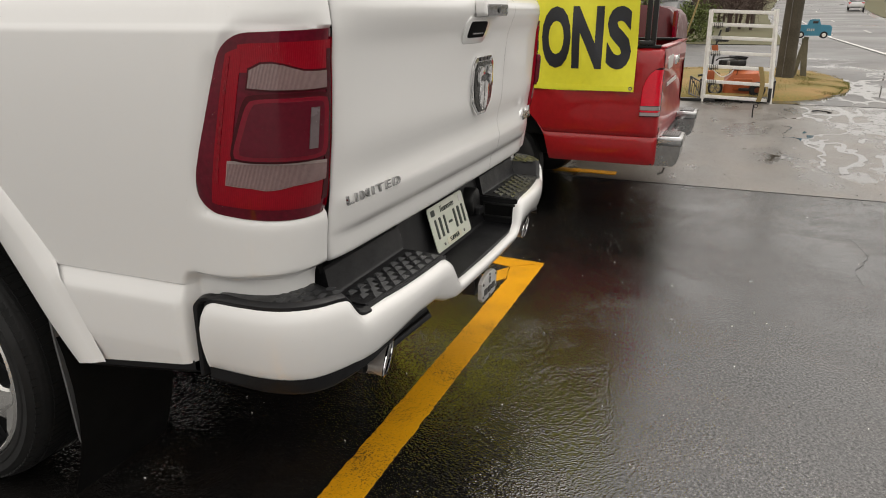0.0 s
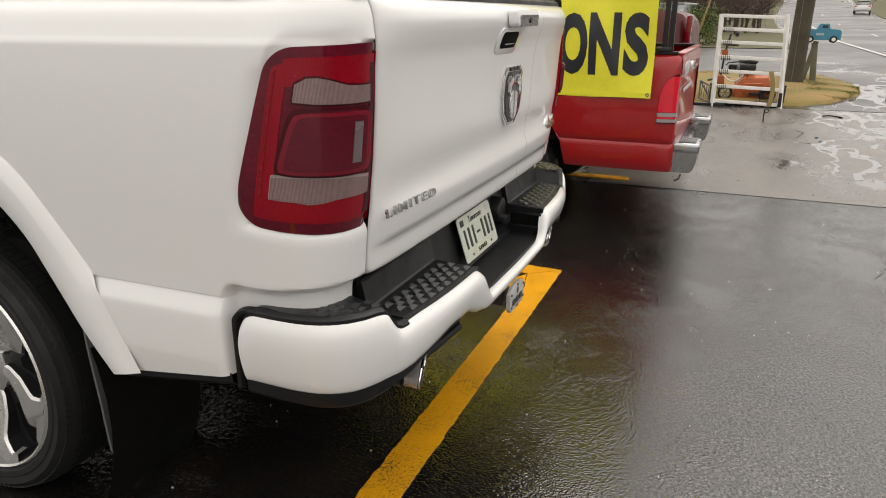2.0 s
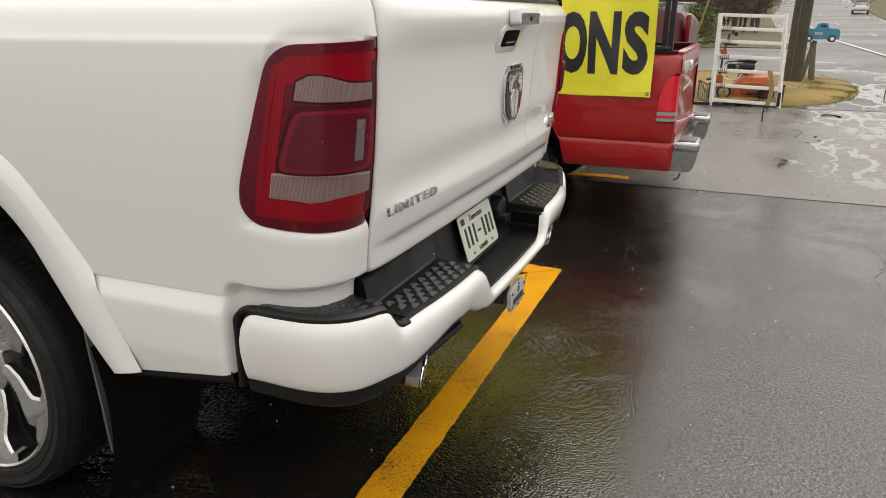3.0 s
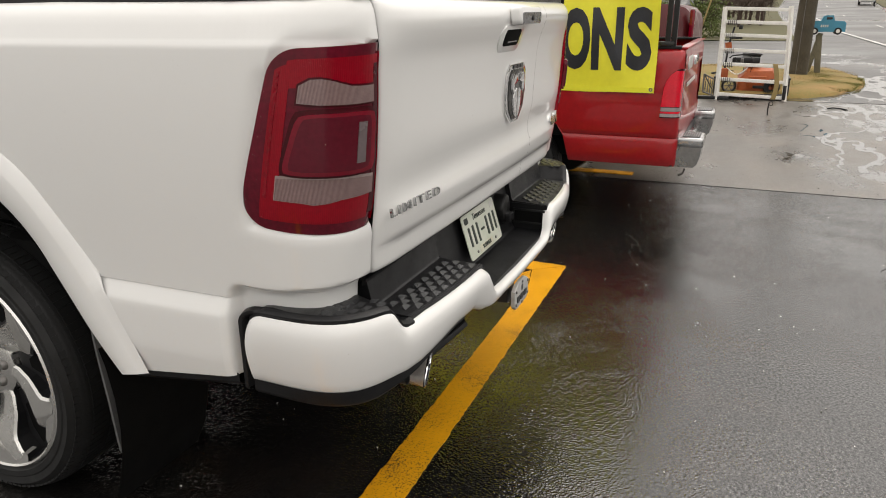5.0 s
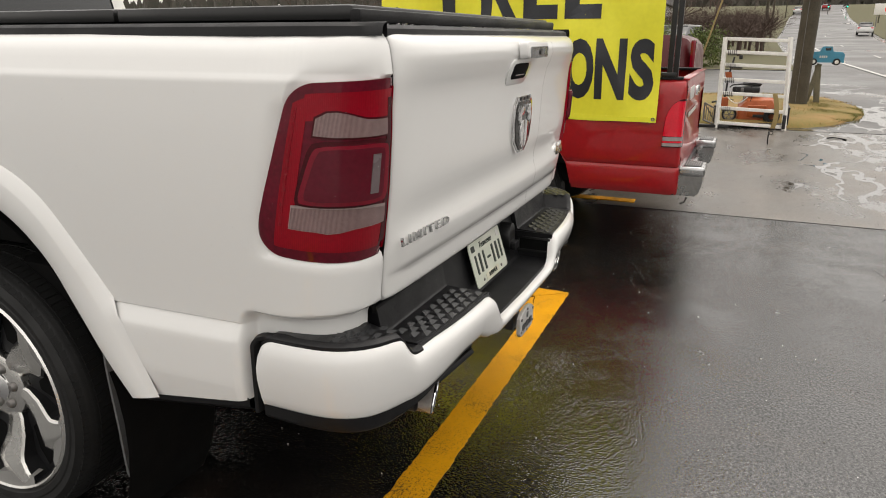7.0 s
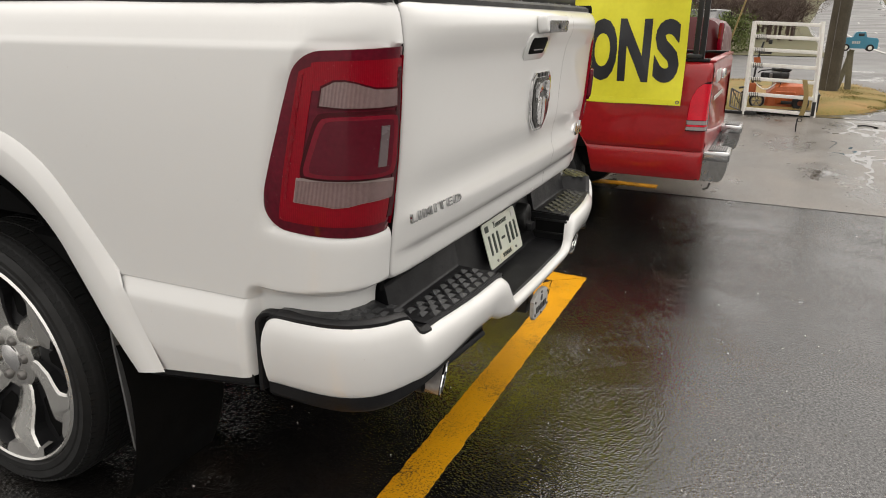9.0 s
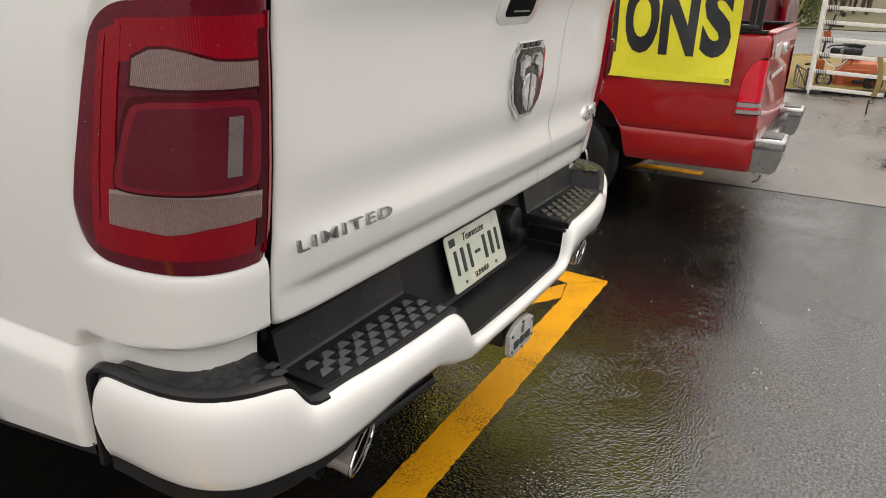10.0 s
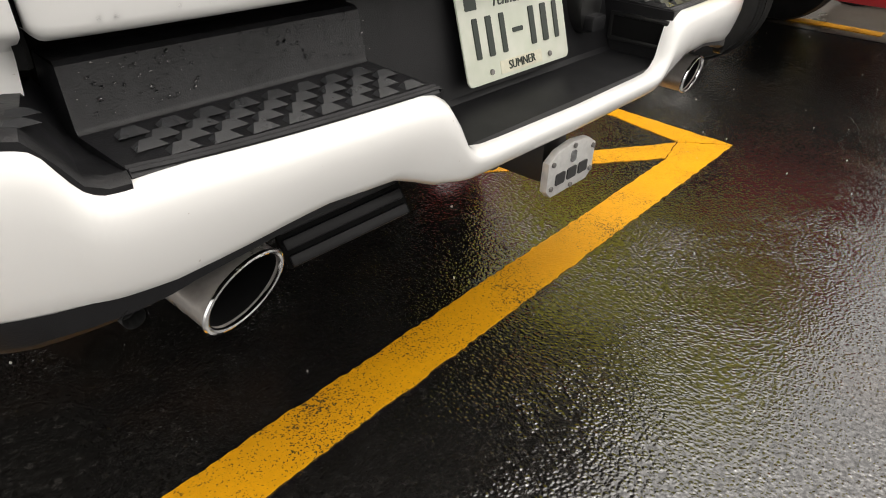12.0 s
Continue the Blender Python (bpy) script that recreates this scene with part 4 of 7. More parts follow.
def lamp_point(u, v, off, mm):
    """u from the tailgate outwards, v up: a place on the lamp's face."""
    y_out = 0.258 - 0.080 * v
    s = S_IN + u * (s_at(y_out) - S_IN)
    zt = 1.418 - 0.010 * u - 0.070 * (1 - math.sqrt(1 - min(1.0, max(0.0, (u - 0.74) / 0.26)) ** 2))
    zb = 1.016 - 0.004 * math.sin(u * math.pi) + 0.022 * u * u + 0.048 * (1 - math.sqrt(1 - min(1.0, max(0.0, (u - 0.83) / 0.17)) ** 2))
    return side(s, zb + v * (zt - zb), off - 0.010 * max(0.0, 1 - v / 0.22) ** 2 - 0.009 * max(0.0, 1 - u / 0.05), mm)


def lamp_patch(u0, u1, v0, v1, off, mm, rim=0.004, nu=14, nv=10, rc=0.0, ease=False, flare=0.0):
    """A lens piece standing proud of the lamp with a turned-in edge; v0 and v1 may be lists that shape its lower and upper edge."""
    low, high = (list(v) if isinstance(v, (list, tuple)) else [v, v] for v in (v0, v1))

    def at(i, j, o):
        a, b = i / nu, j / nv
        if ease:
            a = math.sin(a * math.pi / 2)
        lo, hi = np.interp(a, span(0, 1, len(low) - 1), low), np.interp(a, span(0, 1, len(high) - 1), high)
        u, v = u0 + (u1 - u0) * a, lo + (hi - lo) * b
        if rc:
            p, q = 2 * a - 1, 2 * b - 1
            u = (u0 + u1) / 2 + (u1 - u0) / 2 * p * math.sqrt(1 - rc * 0.5 * q ** 6)
            v = (lo + hi) / 2 + (hi - lo) / 2 * q * math.sqrt(1 - rc * 0.5 * p ** 6)
        if flare:
            u += flare * a * (0.5 - b)
        return lamp_point(u, v, o, mm)
    grid = []
    for i in range(-1, nu + 2):
        row = []
        for j in range(-1, nv + 2):
            ii, jj = min(max(i, 0), nu), min(max(j, 0), nv)
            edge = i != ii or j != jj
            row.append(at(ii, jj, off - (rim if edge else 0.0)))
        grid.append(row)
    return sheet(grid)


def tail_lamp(mm):
    lamp = part("tail_light", lamp_patch(0, 1, 0, 1, 0.0045, mm, rim=0.03, nu=34, nv=24, ease=True), "lamp_dark", truck, "dark red wrap-around tail light, unlit")
    part("lens", lamp_patch(0.06, 0.80, 0.80, 0.945, 0.0063, mm), "lamp_red", lamp, "red upper lens")
    part("lens", lamp_patch(0.115, 0.84, 0.066, 0.205, 0.0063, mm), "lamp_red", lamp, "red lower lens")
    part("lens", lamp_patch(0.002, 0.046, 0.04, 0.955, 0.0090, mm, rim=0.006), "lamp_red", lamp, "red inner edge of the lamp")
    part("light_pipe", lamp_patch(0.765, 0.888, 0.066, 0.925, 0.0067, mm, rim=0.005), "lamp_red", lamp, "red curved light band")
    part("light_pipe", lamp_patch(0.845, 0.868, 0.20, 0.90, 0.0080, mm, rim=0.002), "lamp_pipe", lamp, "ribbed red light guide")
    part("groove", lamp_patch(0.052, 0.108, 0.09, 0.90, 0.0066, mm), "lamp_gap", lamp, "dark upright groove")
    low = [0.211, 0.2095, 0.208, 0.204, 0.188, 0.180, 0.190, 0.191, 0.193]
    high = [0.300, 0.314, 0.320, 0.321, 0.315]
    crest = [0.793, 0.793, 0.796, 0.800, 0.815, 0.832, 0.843, 0.842, 0.812]
    base = [0.706, 0.706, 0.708, 0.711, 0.722]
    part("lens_frame", lamp_patch(0.102, 0.712, [v - 0.010 for v in base], [v + 0.010 for v in crest], 0.0073, mm, nu=24), "lamp_gap", lamp, "dark frame of the clear lens")
    part("lens_frame", lamp_patch(0.085, 0.792, [v - 0.003 for v in low], [v + 0.016 for v in high], 0.0073, mm, nu=24), "lamp_frame", lamp, "pale frame of the clear lens")
    part("lens_frame", lamp_patch(0.095, 0.752, 0.326, 0.690, 0.0080, mm, rc=0.26, nu=20, nv=16, flare=0.06), "lamp_gap", lamp, "dark gap round the brake lens")
    part("clear_lens", lamp_patch(0.115, 0.700, base, crest, 0.0090, mm, rim=0.005, nu=24), "lamp_clear", lamp, "smoked clear turn-signal lens")
    part("clear_lens", lamp_patch(0.092, 0.785, low, high, 0.0090, mm, rim=0.005, nu=24), "lamp_clear", lamp, "smoked clear reversing lens")
    part("brake_lens", lamp_patch(0.124, 0.720, 0.343, 0.669, 0.0175, mm, rim=0.016, rc=0.28, nu=24, nv=20, flare=0.06), "lamp_deep", lamp, "raised red brake lens surround")
    part("brake_lens", lamp_patch(0.180, 0.682, 0.366, 0.650, 0.0212, mm, rim=0.006, rc=0.26, nu=24, nv=20, flare=0.055), "lamp_brake", lamp, "deep red brake lens")
    part("reflector_strip", lamp_patch(0.228, 0.290, 0.402, 0.616, 0.0232, mm, rim=0.003), "lamp_grey", lamp, "grey upright sensor strip")
    return lamp


tail_lamp(-1)
tail_lamp(1)


# ---- rear bumper ----
BP = []
for k in range(33):
    a = radians(90 * k / 32)
    BP.append((0.995 * math.sin(a) ** (2 / 4.2), 0.285 - 0.385 * math.cos(a) ** (2 / 4.2)))
BA = [0.0]
for (xa, ya), (xb, yb) in zip(BP, BP[1:]):
    BA.append(BA[-1] + math.hypot(xb - xa, yb - ya))
BX, BY = [p[0] for p in BP], [p[1] for p in BP]
TOPX = ([0, 0.255, 0.29, 0.312, 0.332, 0.350, 0.368, 0.390, 0.72, 0.76, 0.785, 0.806, 0.822, 0.836, 0.846, 0.856, 0.88, 0.92, 1.3],
        [0.664, 0.666, 0.670, 0.686, 0.726, 0.754, 0.765, 0.769, 0.769, 0.766, 0.763, 0.763, 0.774, 0.796, 0.812, 0.820, 0.823, 0.822, 0.825])
BOTX = ([0, 0.30, 0.36, 0.40, 0.44, 0.56, 0.62, 0.75, 0.95, 1.3], [0.617, 0.620, 0.629, 0.647, 0.663, 0.667, 0.658, 0.635, 0.625, 0.632])


def top_at(a):
    """Height of the bumper's upper edge, rounded off at its end."""
    d = max(0.0, a - (BA[-1] - 0.045))
    return float(np.interp(a, *TOPX)) - 0.045 + math.sqrt(max(0.0, 0.045 ** 2 - d * d))


def bumper_plan(a):
    return np.interp(a, BA, BX), np.interp(a, BA, BY)


arcs = sorted(set(span(0, 0.26, 6) + span(0.26, 0.46, 22) + span(0.46, 0.74, 9) + span(0.74, 0.95, 24) + span(0.95, BA[-1] - 0.05, 10) + [BA[-1] - q for q in (0.04, 0.03, 0.021, 0.013, 0.007, 0.003, 0.001, 0.0)]))
rows = []
for a in [-q for q in arcs[::-1] if q > 0] + arcs:
    x, y = bumper_plan(abs(a))
    x0, y0 = bumper_plan(max(0, abs(a) - 0.01))
    x1, y1 = bumper_plan(min(BA[-1], abs(a) + 0.01))
    nx, ny = y1 - y0, -(x1 - x0)
    d = math.hypot(nx, ny)
    nx, ny = nx / d, ny / d
    zt, zb = top_at(abs(a)), np.interp(abs(a), *BOTX)
    h = zt - zb
    col = []
    for f, o in ((-0.02, -0.06), (0.0, -0.036), (0.02, -0.028), (0.08, -0.019), (0.2, -0.012), (0.4, -0.005), (0.6, 0.0), (0.78, 0.0), (0.9, -0.006), (0.96, -0.014), (1.0, -0.024), (0.985, -0.04)):
        z = zb + h * f
        k = min(1.0, h / 0.15)
        col.append((math.copysign(1, a) * (x + nx * o * (0.6 + 0.4 * k)), y + ny * o * (0.6 + 0.4 * k), z))
    rows.append(col)
bumper = part("rear_bumper", sheet(rows), "white", truck, "white painted step bumper", angle=60)


def bumper_edge(a, inset):
    x, y = bumper_plan(a)
    x0, y0 = bumper_plan(max(0, a - 0.01))
    x1, y1 = bumper_plan(min(BA[-1], a + 0.01))
    nx, ny = y1 - y0, -(x1 - x0)
    d = math.hypot(nx, ny)
    return x - nx / d * inset, y - ny / d * inset


# black step pads with raised wedge treads
def tread(bm, x, y, z, w, d, h):
    """One low wedge: a triangular tooth with a sloping face."""
    p = [(x - w * 0.50, y - d * 0.50, z), (x + w * 0.50, y - d * 0.50, z), (x + w * 0.42, y + d * 0.50, z), (x - w * 0.42, y + d * 0.50, z),
         (x - w * 0.47, y - d * 0.46, z + h * 0.06), (x + w * 0.47, y - d * 0.46, z + h * 0.06), (x + w * 0.20, y + d * 0.30, z + h), (x - w * 0.20, y + d * 0.30, z + h)]
    v = [bm.verts.new(q) for q in p]
    for f in ((0, 1, 5, 4), (1, 2, 6, 5), (2, 3, 7, 6), (3, 0, 4, 7), (4, 5, 6, 7)):
        bm.faces.new([v[i] for i in f])


for mm in (-1, 1):
    pad = bmesh.new()
    xs = span(0.355, 0.765, 10)
    rows = []
    for x in xs:
        ex, ey = x, np.interp(x, BX, BY) + 0.024
        rows.append([(mm * x, ey, 0.745), (mm * x, ey, 0.766), (mm * x, ey + 0.006, 0.772), (mm * x, 0.063, 0.777), (mm * x, 0.066, 0.779), (mm * x, 0.068, 0.783),
                     (mm * x, 0.082, 0.845), (mm * x, 0.088, 0.850), (mm * x, 0.13, 0.852)])
    sheet(rows, pad)
    for side_x in (xs[0], xs[-1]):
        ey = np.interp(side_x, BX, BY) + 0.024
        pad.faces.new([pad.verts.new((mm * side_x, y, z)) for y, z in ((ey, 0.65), (ey, 0.766), (ey + 0.006, 0.772), (0.063, 0.777), (0.068, 0.783), (0.082, 0.845), (0.13, 0.852), (0.13, 0.65))])
    bmesh.ops.remove_doubles(pad, verts=pad.verts, dist=0.0003)
    step = part("step_pad", pad, "step_plastic", bumper, "black moulded step pad wet with drops", angle=30)
    tr = bmesh.new()
    for r in range(4):
        for c in range(10):
            x = 0.382 + 0.0455 * c
            ey = np.interp(x, BX, BY) + 0.045
            y = ey + (0.045 - ey) * (r + 0.35) / 4
            if 0.375 < x - 0.0225 * (r % 2) < 0.738:
                tread(tr, mm * (x - 0.0225 * (r % 2)), y, 0.7735 + 0.0015 * r, 0.036, 0.0175, 0.0060)
    part("tread", tr, "wet_plastic", step, "raised wedge treads", angle=20)
    # front lip ridges of the step
    rd = bmesh.new()
    for q, h in ((0.028, 0.0), (0.036, 0.001)):
        rows = []
        for x in xs:
            ey = np.interp(x, BX, BY) + q
            rows.append([(mm * x, ey - 0.002, 0.771 + h * 0.5), (mm * x, ey, 0.7745 + h * 0.6), (mm * x, ey + 0.002, 0.771 + h * 0.5)])
        sheet(rows, rd)
    part("ridge", rd, "step_plastic", step)

    corner = bmesh.new()
    arc = span(0.775, BA[-1] - 0.01, 22)
    rows = []
    for a in arc:
        z = top_at(a) + 0.004
        xi, yi = bumper_edge(a, 0.030)
        xo, yo = bumper_edge(a, 0.014)
        # inward line under the body
        xi2, yi2 = bumper_edge(a, 0.14)
        xi2 = min(xi2, 0.93)
        rows.append([(mm * xo, yo, z - 0.018), (mm * xo, yo, z - 0.003), (mm * (xo + xi) / 2, (yo + yi) / 2, z + 0.002), (mm * xi, yi, z + 0.004), (mm * bumper_edge(a, 0.037)[0], bumper_edge(a, 0.037)[1], z), (mm * xi2, max(yi2, yi + 0.004), z - 0.001), (mm * (xi2 - 0.03), max(yi2, yi + 0.004) + 0.05, z - 0.003)])
    sheet(rows, corner)
    cpad = part("corner_pad", corner, "step_plastic", bumper, "black textured corner step", angle=35)
    tr = bmesh.new()
    for r in range(3):
        for c in range(5):
            a = 0.86 + 0.045 * c
            xi, yi = bumper_edge(a, 0.05 + 0.028 * r)
            if 0.815 < xi < 0.95:
                tread(tr, mm * xi, yi, np.interp(a, *TOPX) + 0.0035, 0.036, 0.019, 0.0036)
    part("tread", tr, "wet_plastic", cpad, "raised wedge treads", angle=20)

    # dark lower valance under the corner
    rows = []
    for a in span(0.50, BA[-1] + 0.0, 26):
        zb = np.interp(a, *BOTX)
        drop = np.interp(a, [0.50, 0.72, 0.80, 0.90, 1.3], [0.001, 0.003, 0.022, 0.031, 0.029])
        x1, y1 = bumper_edge(a, 0.020)
        x2, y2 = bumper_edge(a, 0.030)
        x3, y3 = bumper_edge(a, 0.075)
        rows.append([(mm * x1, y1, zb + 0.012), (mm * x1, y1, zb - drop * 0.6), (mm * x2, y2, zb - drop), (mm * x3, y3, zb - drop * 0.8)])
    part("valance", sheet(rows), "black_plastic", bumper, "black lower bumper edge", angle=40)
    xs_, ys_ = bumper_edge(0.80, 0.02)
    part("parking_sensor", lathe([(0.0, 0.0), (0.012, 0.0), (0.013, -0.004), (0.013, -0.02)], 20, axis="X"), "satin_black", bumper).matrix_local = pose(mm * xs_, ys_ + 0.021, 0.612, 0, 0, 90)
    # black trim that follows the bumper's end up and round to its top
    rows = []
    for z in span(0.62, 0.793, 7):
        rows.append([(mm * 0.950, 0.290, z), (mm * 0.984, 0.296, z), (mm * 0.986, 0.300, z), (mm * 0.985, 0.306, z), (mm * 0.968, 0.312, z)])
    for a in range(8, 91, 6):
        c, s_ = math.cos(radians(a)), math.sin(radians(a))
        rows.append([(mm * (x - 0.004 * s_), 0.255 + ry * c, 0.793 + rz * s_) for x, ry, rz in ((0.950, 0.035, 0.018), (0.984, 0.041, 0.025), (0.986, 0.045, 0.028), (0.985, 0.051, 0.035), (0.968, 0.057, 0.039))])
    for a in span(BA[-1] - 0.06, BA[-1] - 0.17, 8):
        f = min(1.0, (BA[-1] - 0.06 - a) / 0.11)
        flush = top_at(a) - 0.004
        rows.append([(mm * bumper_edge(a, q)[0], bumper_edge(a, q)[1], z + (flush - z) * f) for q, z in ((0.045, 0.812), (0.014, 0.817), (0.013, 0.821), (0.020, 0.828), (0.040, 0.831))])
    part("end_trim", sheet(rows), "black_plastic", bumper, "black trim round the bumper's end", angle=50)

# the lowered middle: floor, back wall and cheeks
rows = []
for x in span(-0.357, 0.357, 14):
    ey = np.interp(abs(x), BX, BY) + 0.022
    rows.append([(x, ey, 0.650), (x, ey, 0.664), (x, ey + 0.008, 0.669), (x, 0.05, 0.671), (x, 0.058, 0.679), (x, 0.105, 0.86), (x, 0.13, 0.862)])
part("middle_tray", sheet(rows), "black_plastic", bumper, "black recessed tray behind the plate", angle=30)
for mm in (-1, 1):
    ey = np.interp(0.33, BX, BY) + 0.024
    cheek = part("cheek", prism([(ey, 0.655), (0.07, 0.66), (0.085, 0.772), (ey, 0.770)], 0.006, Matrix.Translation((mm * 0.353 - 0.003, 0, 0)) @ Matrix(((0, 0, 1, 0), (1, 0, 0, 0), (0, 1, 0, 0), (0, 0, 0, 1)))), "black_plastic", bumper)
    fr = bmesh.new()
    for y, z, sy, sz in ((-0.005, 0.748, 0.13, 0.008), (-0.005, 0.698, 0.13, 0.008), (-0.066, 0.723, 0.008, 0.05), (0.056, 0.723, 0.008, 0.05)):
        box((0.008, sy, sz), (mm * 0.347, y, z), 0.002, bm=fr)
    part("socket_frame", fr, "satin_black", cheek)
    part("socket", box((0.004, 0.115, 0.045), (mm * 0.3475, -0.005, 0.723)), "matt_black", cheek, "dark socket pocket")
plug = part("trailer_plug", prism([(0.042 * math.cos(radians(15 * k)), 0.055 * math.sin(radians(15 * k))) for k in range(24)], 0.05, pose(0.245, 0.10, 0.775, 90, 0, 0), 0.012), "satin_black", bumper, "black trailer socket with cap")
part("plug_cap", prism(round_rect(0.05, 0.03, 0.006), 0.02, pose(0.245, 0.05, 0.745, 90, 0, 0), 0.004), "black_plastic", plug)

# licence plate: the number is plain bars
PL = Matrix.Translation((0, 0.061, 0.769)) @ pose(0, 0, 0, 90 - 17, 0, 0)
plate = part("licence_plate", prism(round_rect(0.305, 0.152, 0.012), 0.003, PL, 0.001), "plate", bumper, "weathered pale green licence plate")
for k, (x, w) in enumerate(((-0.115, 0.026), (-0.079, 0.030), (-0.042, 0.026), (0.0, 0.030), (0.045, 0.030), (0.083, 0.034), (0.120, 0.026))):
    part("plate_bar", prism(round_rect(w if k == 3 else w * 0.5, 0.008 if k == 3 else 0.066, 0.003), 0.002, PL @ Matrix.Translation((x, -0.002, 0.003))), "plate_ink", plate, "dark bar")
part("plate_lettering", lettering("Tennessee", 0.030, 0.0015, PL @ Matrix.Translation((-0.004, 0.053, 0.004)), shear=0.3, sx=0.95), "plate_ink", plate, smooth=False)
part("county_tag", prism(round_rect(0.125, 0.022, 0.002), 0.001, PL @ Matrix.Translation((0.0, -0.058, 0.003))), "plate_tag", plate, "pale sticker")
part("plate_lettering", lettering("SUMNER", 0.021, 0.0015, PL @ Matrix.Translation((0.0, -0.058, 0.005))), "plate_ink", plate, smooth=False)
part("plate_bar", prism(round_rect(0.03, 0.020, 0.002), 0.001, PL @ Matrix.Translation((-0.118, 0.054, 0.003))), "plate_ink", plate)
part("plate_tag", prism(round_rect(0.026, 0.022, 0.002), 0.001, PL @ Matrix.Translation((0.122, 0.054, 0.003))), "white_line", plate)
for sx in (-1, 1):
    part("plate_bolt", prism([(0.005 * math.cos(a), 0.005 * math.sin(a)) for a in span(0, 5.5, 7)], 0.003, PL @ Matrix.Translation((sx * 0.088, -0.060, 0.003))), "steel", plate)

# hitch with its cover plate: brand lettering as plain bars
hitch = part("hitch_receiver", box((0.075, 0.30, 0.075), (0.0, 0.10, 0.555), 0.006), "satin_black", truck, "black hitch receiver")
part("cross_tube", tube([(-0.55, 0.16, 0.58), (0.55, 0.16, 0.58)], 0.03, 12), "satin_black", hitch)
for sx in (-1, 1):
    part("chain_loop", tube([(sx * (0.075 + 0.028 * math.cos(a)), 0.03, 0.565 + 0.028 * math.sin(a)) for a in span(0, 2 * math.pi, 14)], 0.007, 8), "satin_black", hitch)
HC = [(-0.078, -0.030), (-0.060, -0.046), (0.060, -0.046), (0.078, -0.030), (0.078, 0.024), (0.05, 0.040), (0.0, 0.046), (-0.05, 0.040), (-0.078, 0.024)]
HM = pose(0, -0.075, 0.555, 90, 0, 0)
hcover = part("hitch_cover", prism(HC, 0.014, HM, 0.004), "aluminium", hitch, "silver plate cover on the hitch")
for k in range(3):
    part("cover_bar", prism(round_rect(0.030, 0.022, 0.004), 0.002, HM @ Matrix.Translation((-0.038 + 0.038 * k, -0.014, 0.014))), "satin_black", hcover, "dark bar")
part("cover_mark", prism(round_rect(0.018, 0.022, 0.006), 0.002, HM @ Matrix.Translation((0, 0.018, 0.014))), "badge_grey", hcover)
for x, y in ((-0.066, -0.026), (0.066, -0.026), (-0.066, 0.020), (0.066, 0.020), (0, -0.038), (0, 0.038)):
    part("cover_bolt", prism([(0.005 * math.cos(a), 0.005 * math.sin(a)) for a in span(0, 5.5, 7)], 0.004, HM @ Matrix.Translation((x, y, 0.014)), 0.001), "steel", hcover)


# exhaust tips: slash-cut ovals
def exhaust(mm):
    n = 40
    cx0, cz0 = mm * 0.650, 0.573

    def ring(d, k, cut):
        out = []
        for i in range(n):
            a = 2 * math.pi * i / n
            px, pz = 0.074 * k * math.cos(a), 0.043 * k * math.sin(a)
            out.append((cx0 + px, d - 0.020 + cut * ((0.32 if mm < 0 else 0.12) * px - 0.15 * pz), cz0 + pz))
        return out
    outer = [ring(0.34, 0.80, 0), ring(0.12, 0.96, 0), ring(0.006, 0.985, 1), ring(-0.003, 1.0, 1), ring(-0.007, 0.985, 1), ring(-0.006, 0.92, 1), ring(0.0, 0.89, 1)]
    tip = part("exhaust_tip", sheet(outer, closed_u=True), "tip_metal", truck, "chrome slash-cut oval exhaust tip", angle=60)
    rim = []
    for i in range(9):
        a = 2 * math.pi * i / 8
        rim.append(ring(-0.006 - 0.0042 * math.sin(a), 0.955 + 0.072 * math.cos(a), 1))
    part("rim", sheet(rim, closed_u=True), "chrome", tip, "bright chrome rim")
    inner = [ring(0.0, 0.89, 1), ring(0.14, 0.84, 0)]
    b = sheet(inner, closed_u=True)
    b.faces.new([b.verts.new(p) for p in inner[-1]])
    part("bore", b, "matt_black", tip, "sooty bore")


exhaust(-1)
exhaust(1)
# ribbed shield and underbody parts
SHM = Matrix.Translation((-0.455, -0.010, 0.552)) @ pose(0, 0, 0, 0, -11, -15)
shield = part("heat_shield", box((0.20, 0.012, 0.12), (0, 0, 0), 0.004), "matt_black", truck, "dark ribbed shield under the bumper")
shield.matrix_local = SHM @ pose(0, 0.040, 0.05, -28, 0, 0)
for k in range(5):
    part("shield_rib", box((0.19, 0.010, 0.017), (0, -0.008, -0.05 + 0.024 * k), 0.0045), "black_plastic", shield)
part("underbody", box((1.70, 4.6, 0.26), (0, 2.7, 0.72), 0.03), "matt_black", truck, "dark underbody")
part("chassis", box((1.50, 3.9, 0.32), (0, 2.85, 0.46), 0.05), "matt_black", truck, "dark frame and tank")
part("bed_floor", box((1.66, 2.2, 0.58), (0, 1.19, 1.18), 0.02), "matt_black", truck, "bed tub")
part("rear_axle", tube([(-0.72, WHEEL_Y, 0.42), (0.72, WHEEL_Y, 0.42)], 0.05, 12), "satin_black", truck)
part("muffler", tube([(-0.45, 0.55, 0.55), (-0.45, 1.0, 0.55)], 0.10, 16), "steel", truck)
part("spare_wheel", lathe([(0.0, 0.08), (0.36, 0.08), (0.38, 0.05), (0.38, -0.05), (0.36, -0.08), (0.0, -0.08)], 32, axis="Z"), "rubber", truck).location = (0.1, 1.0, 0.66)


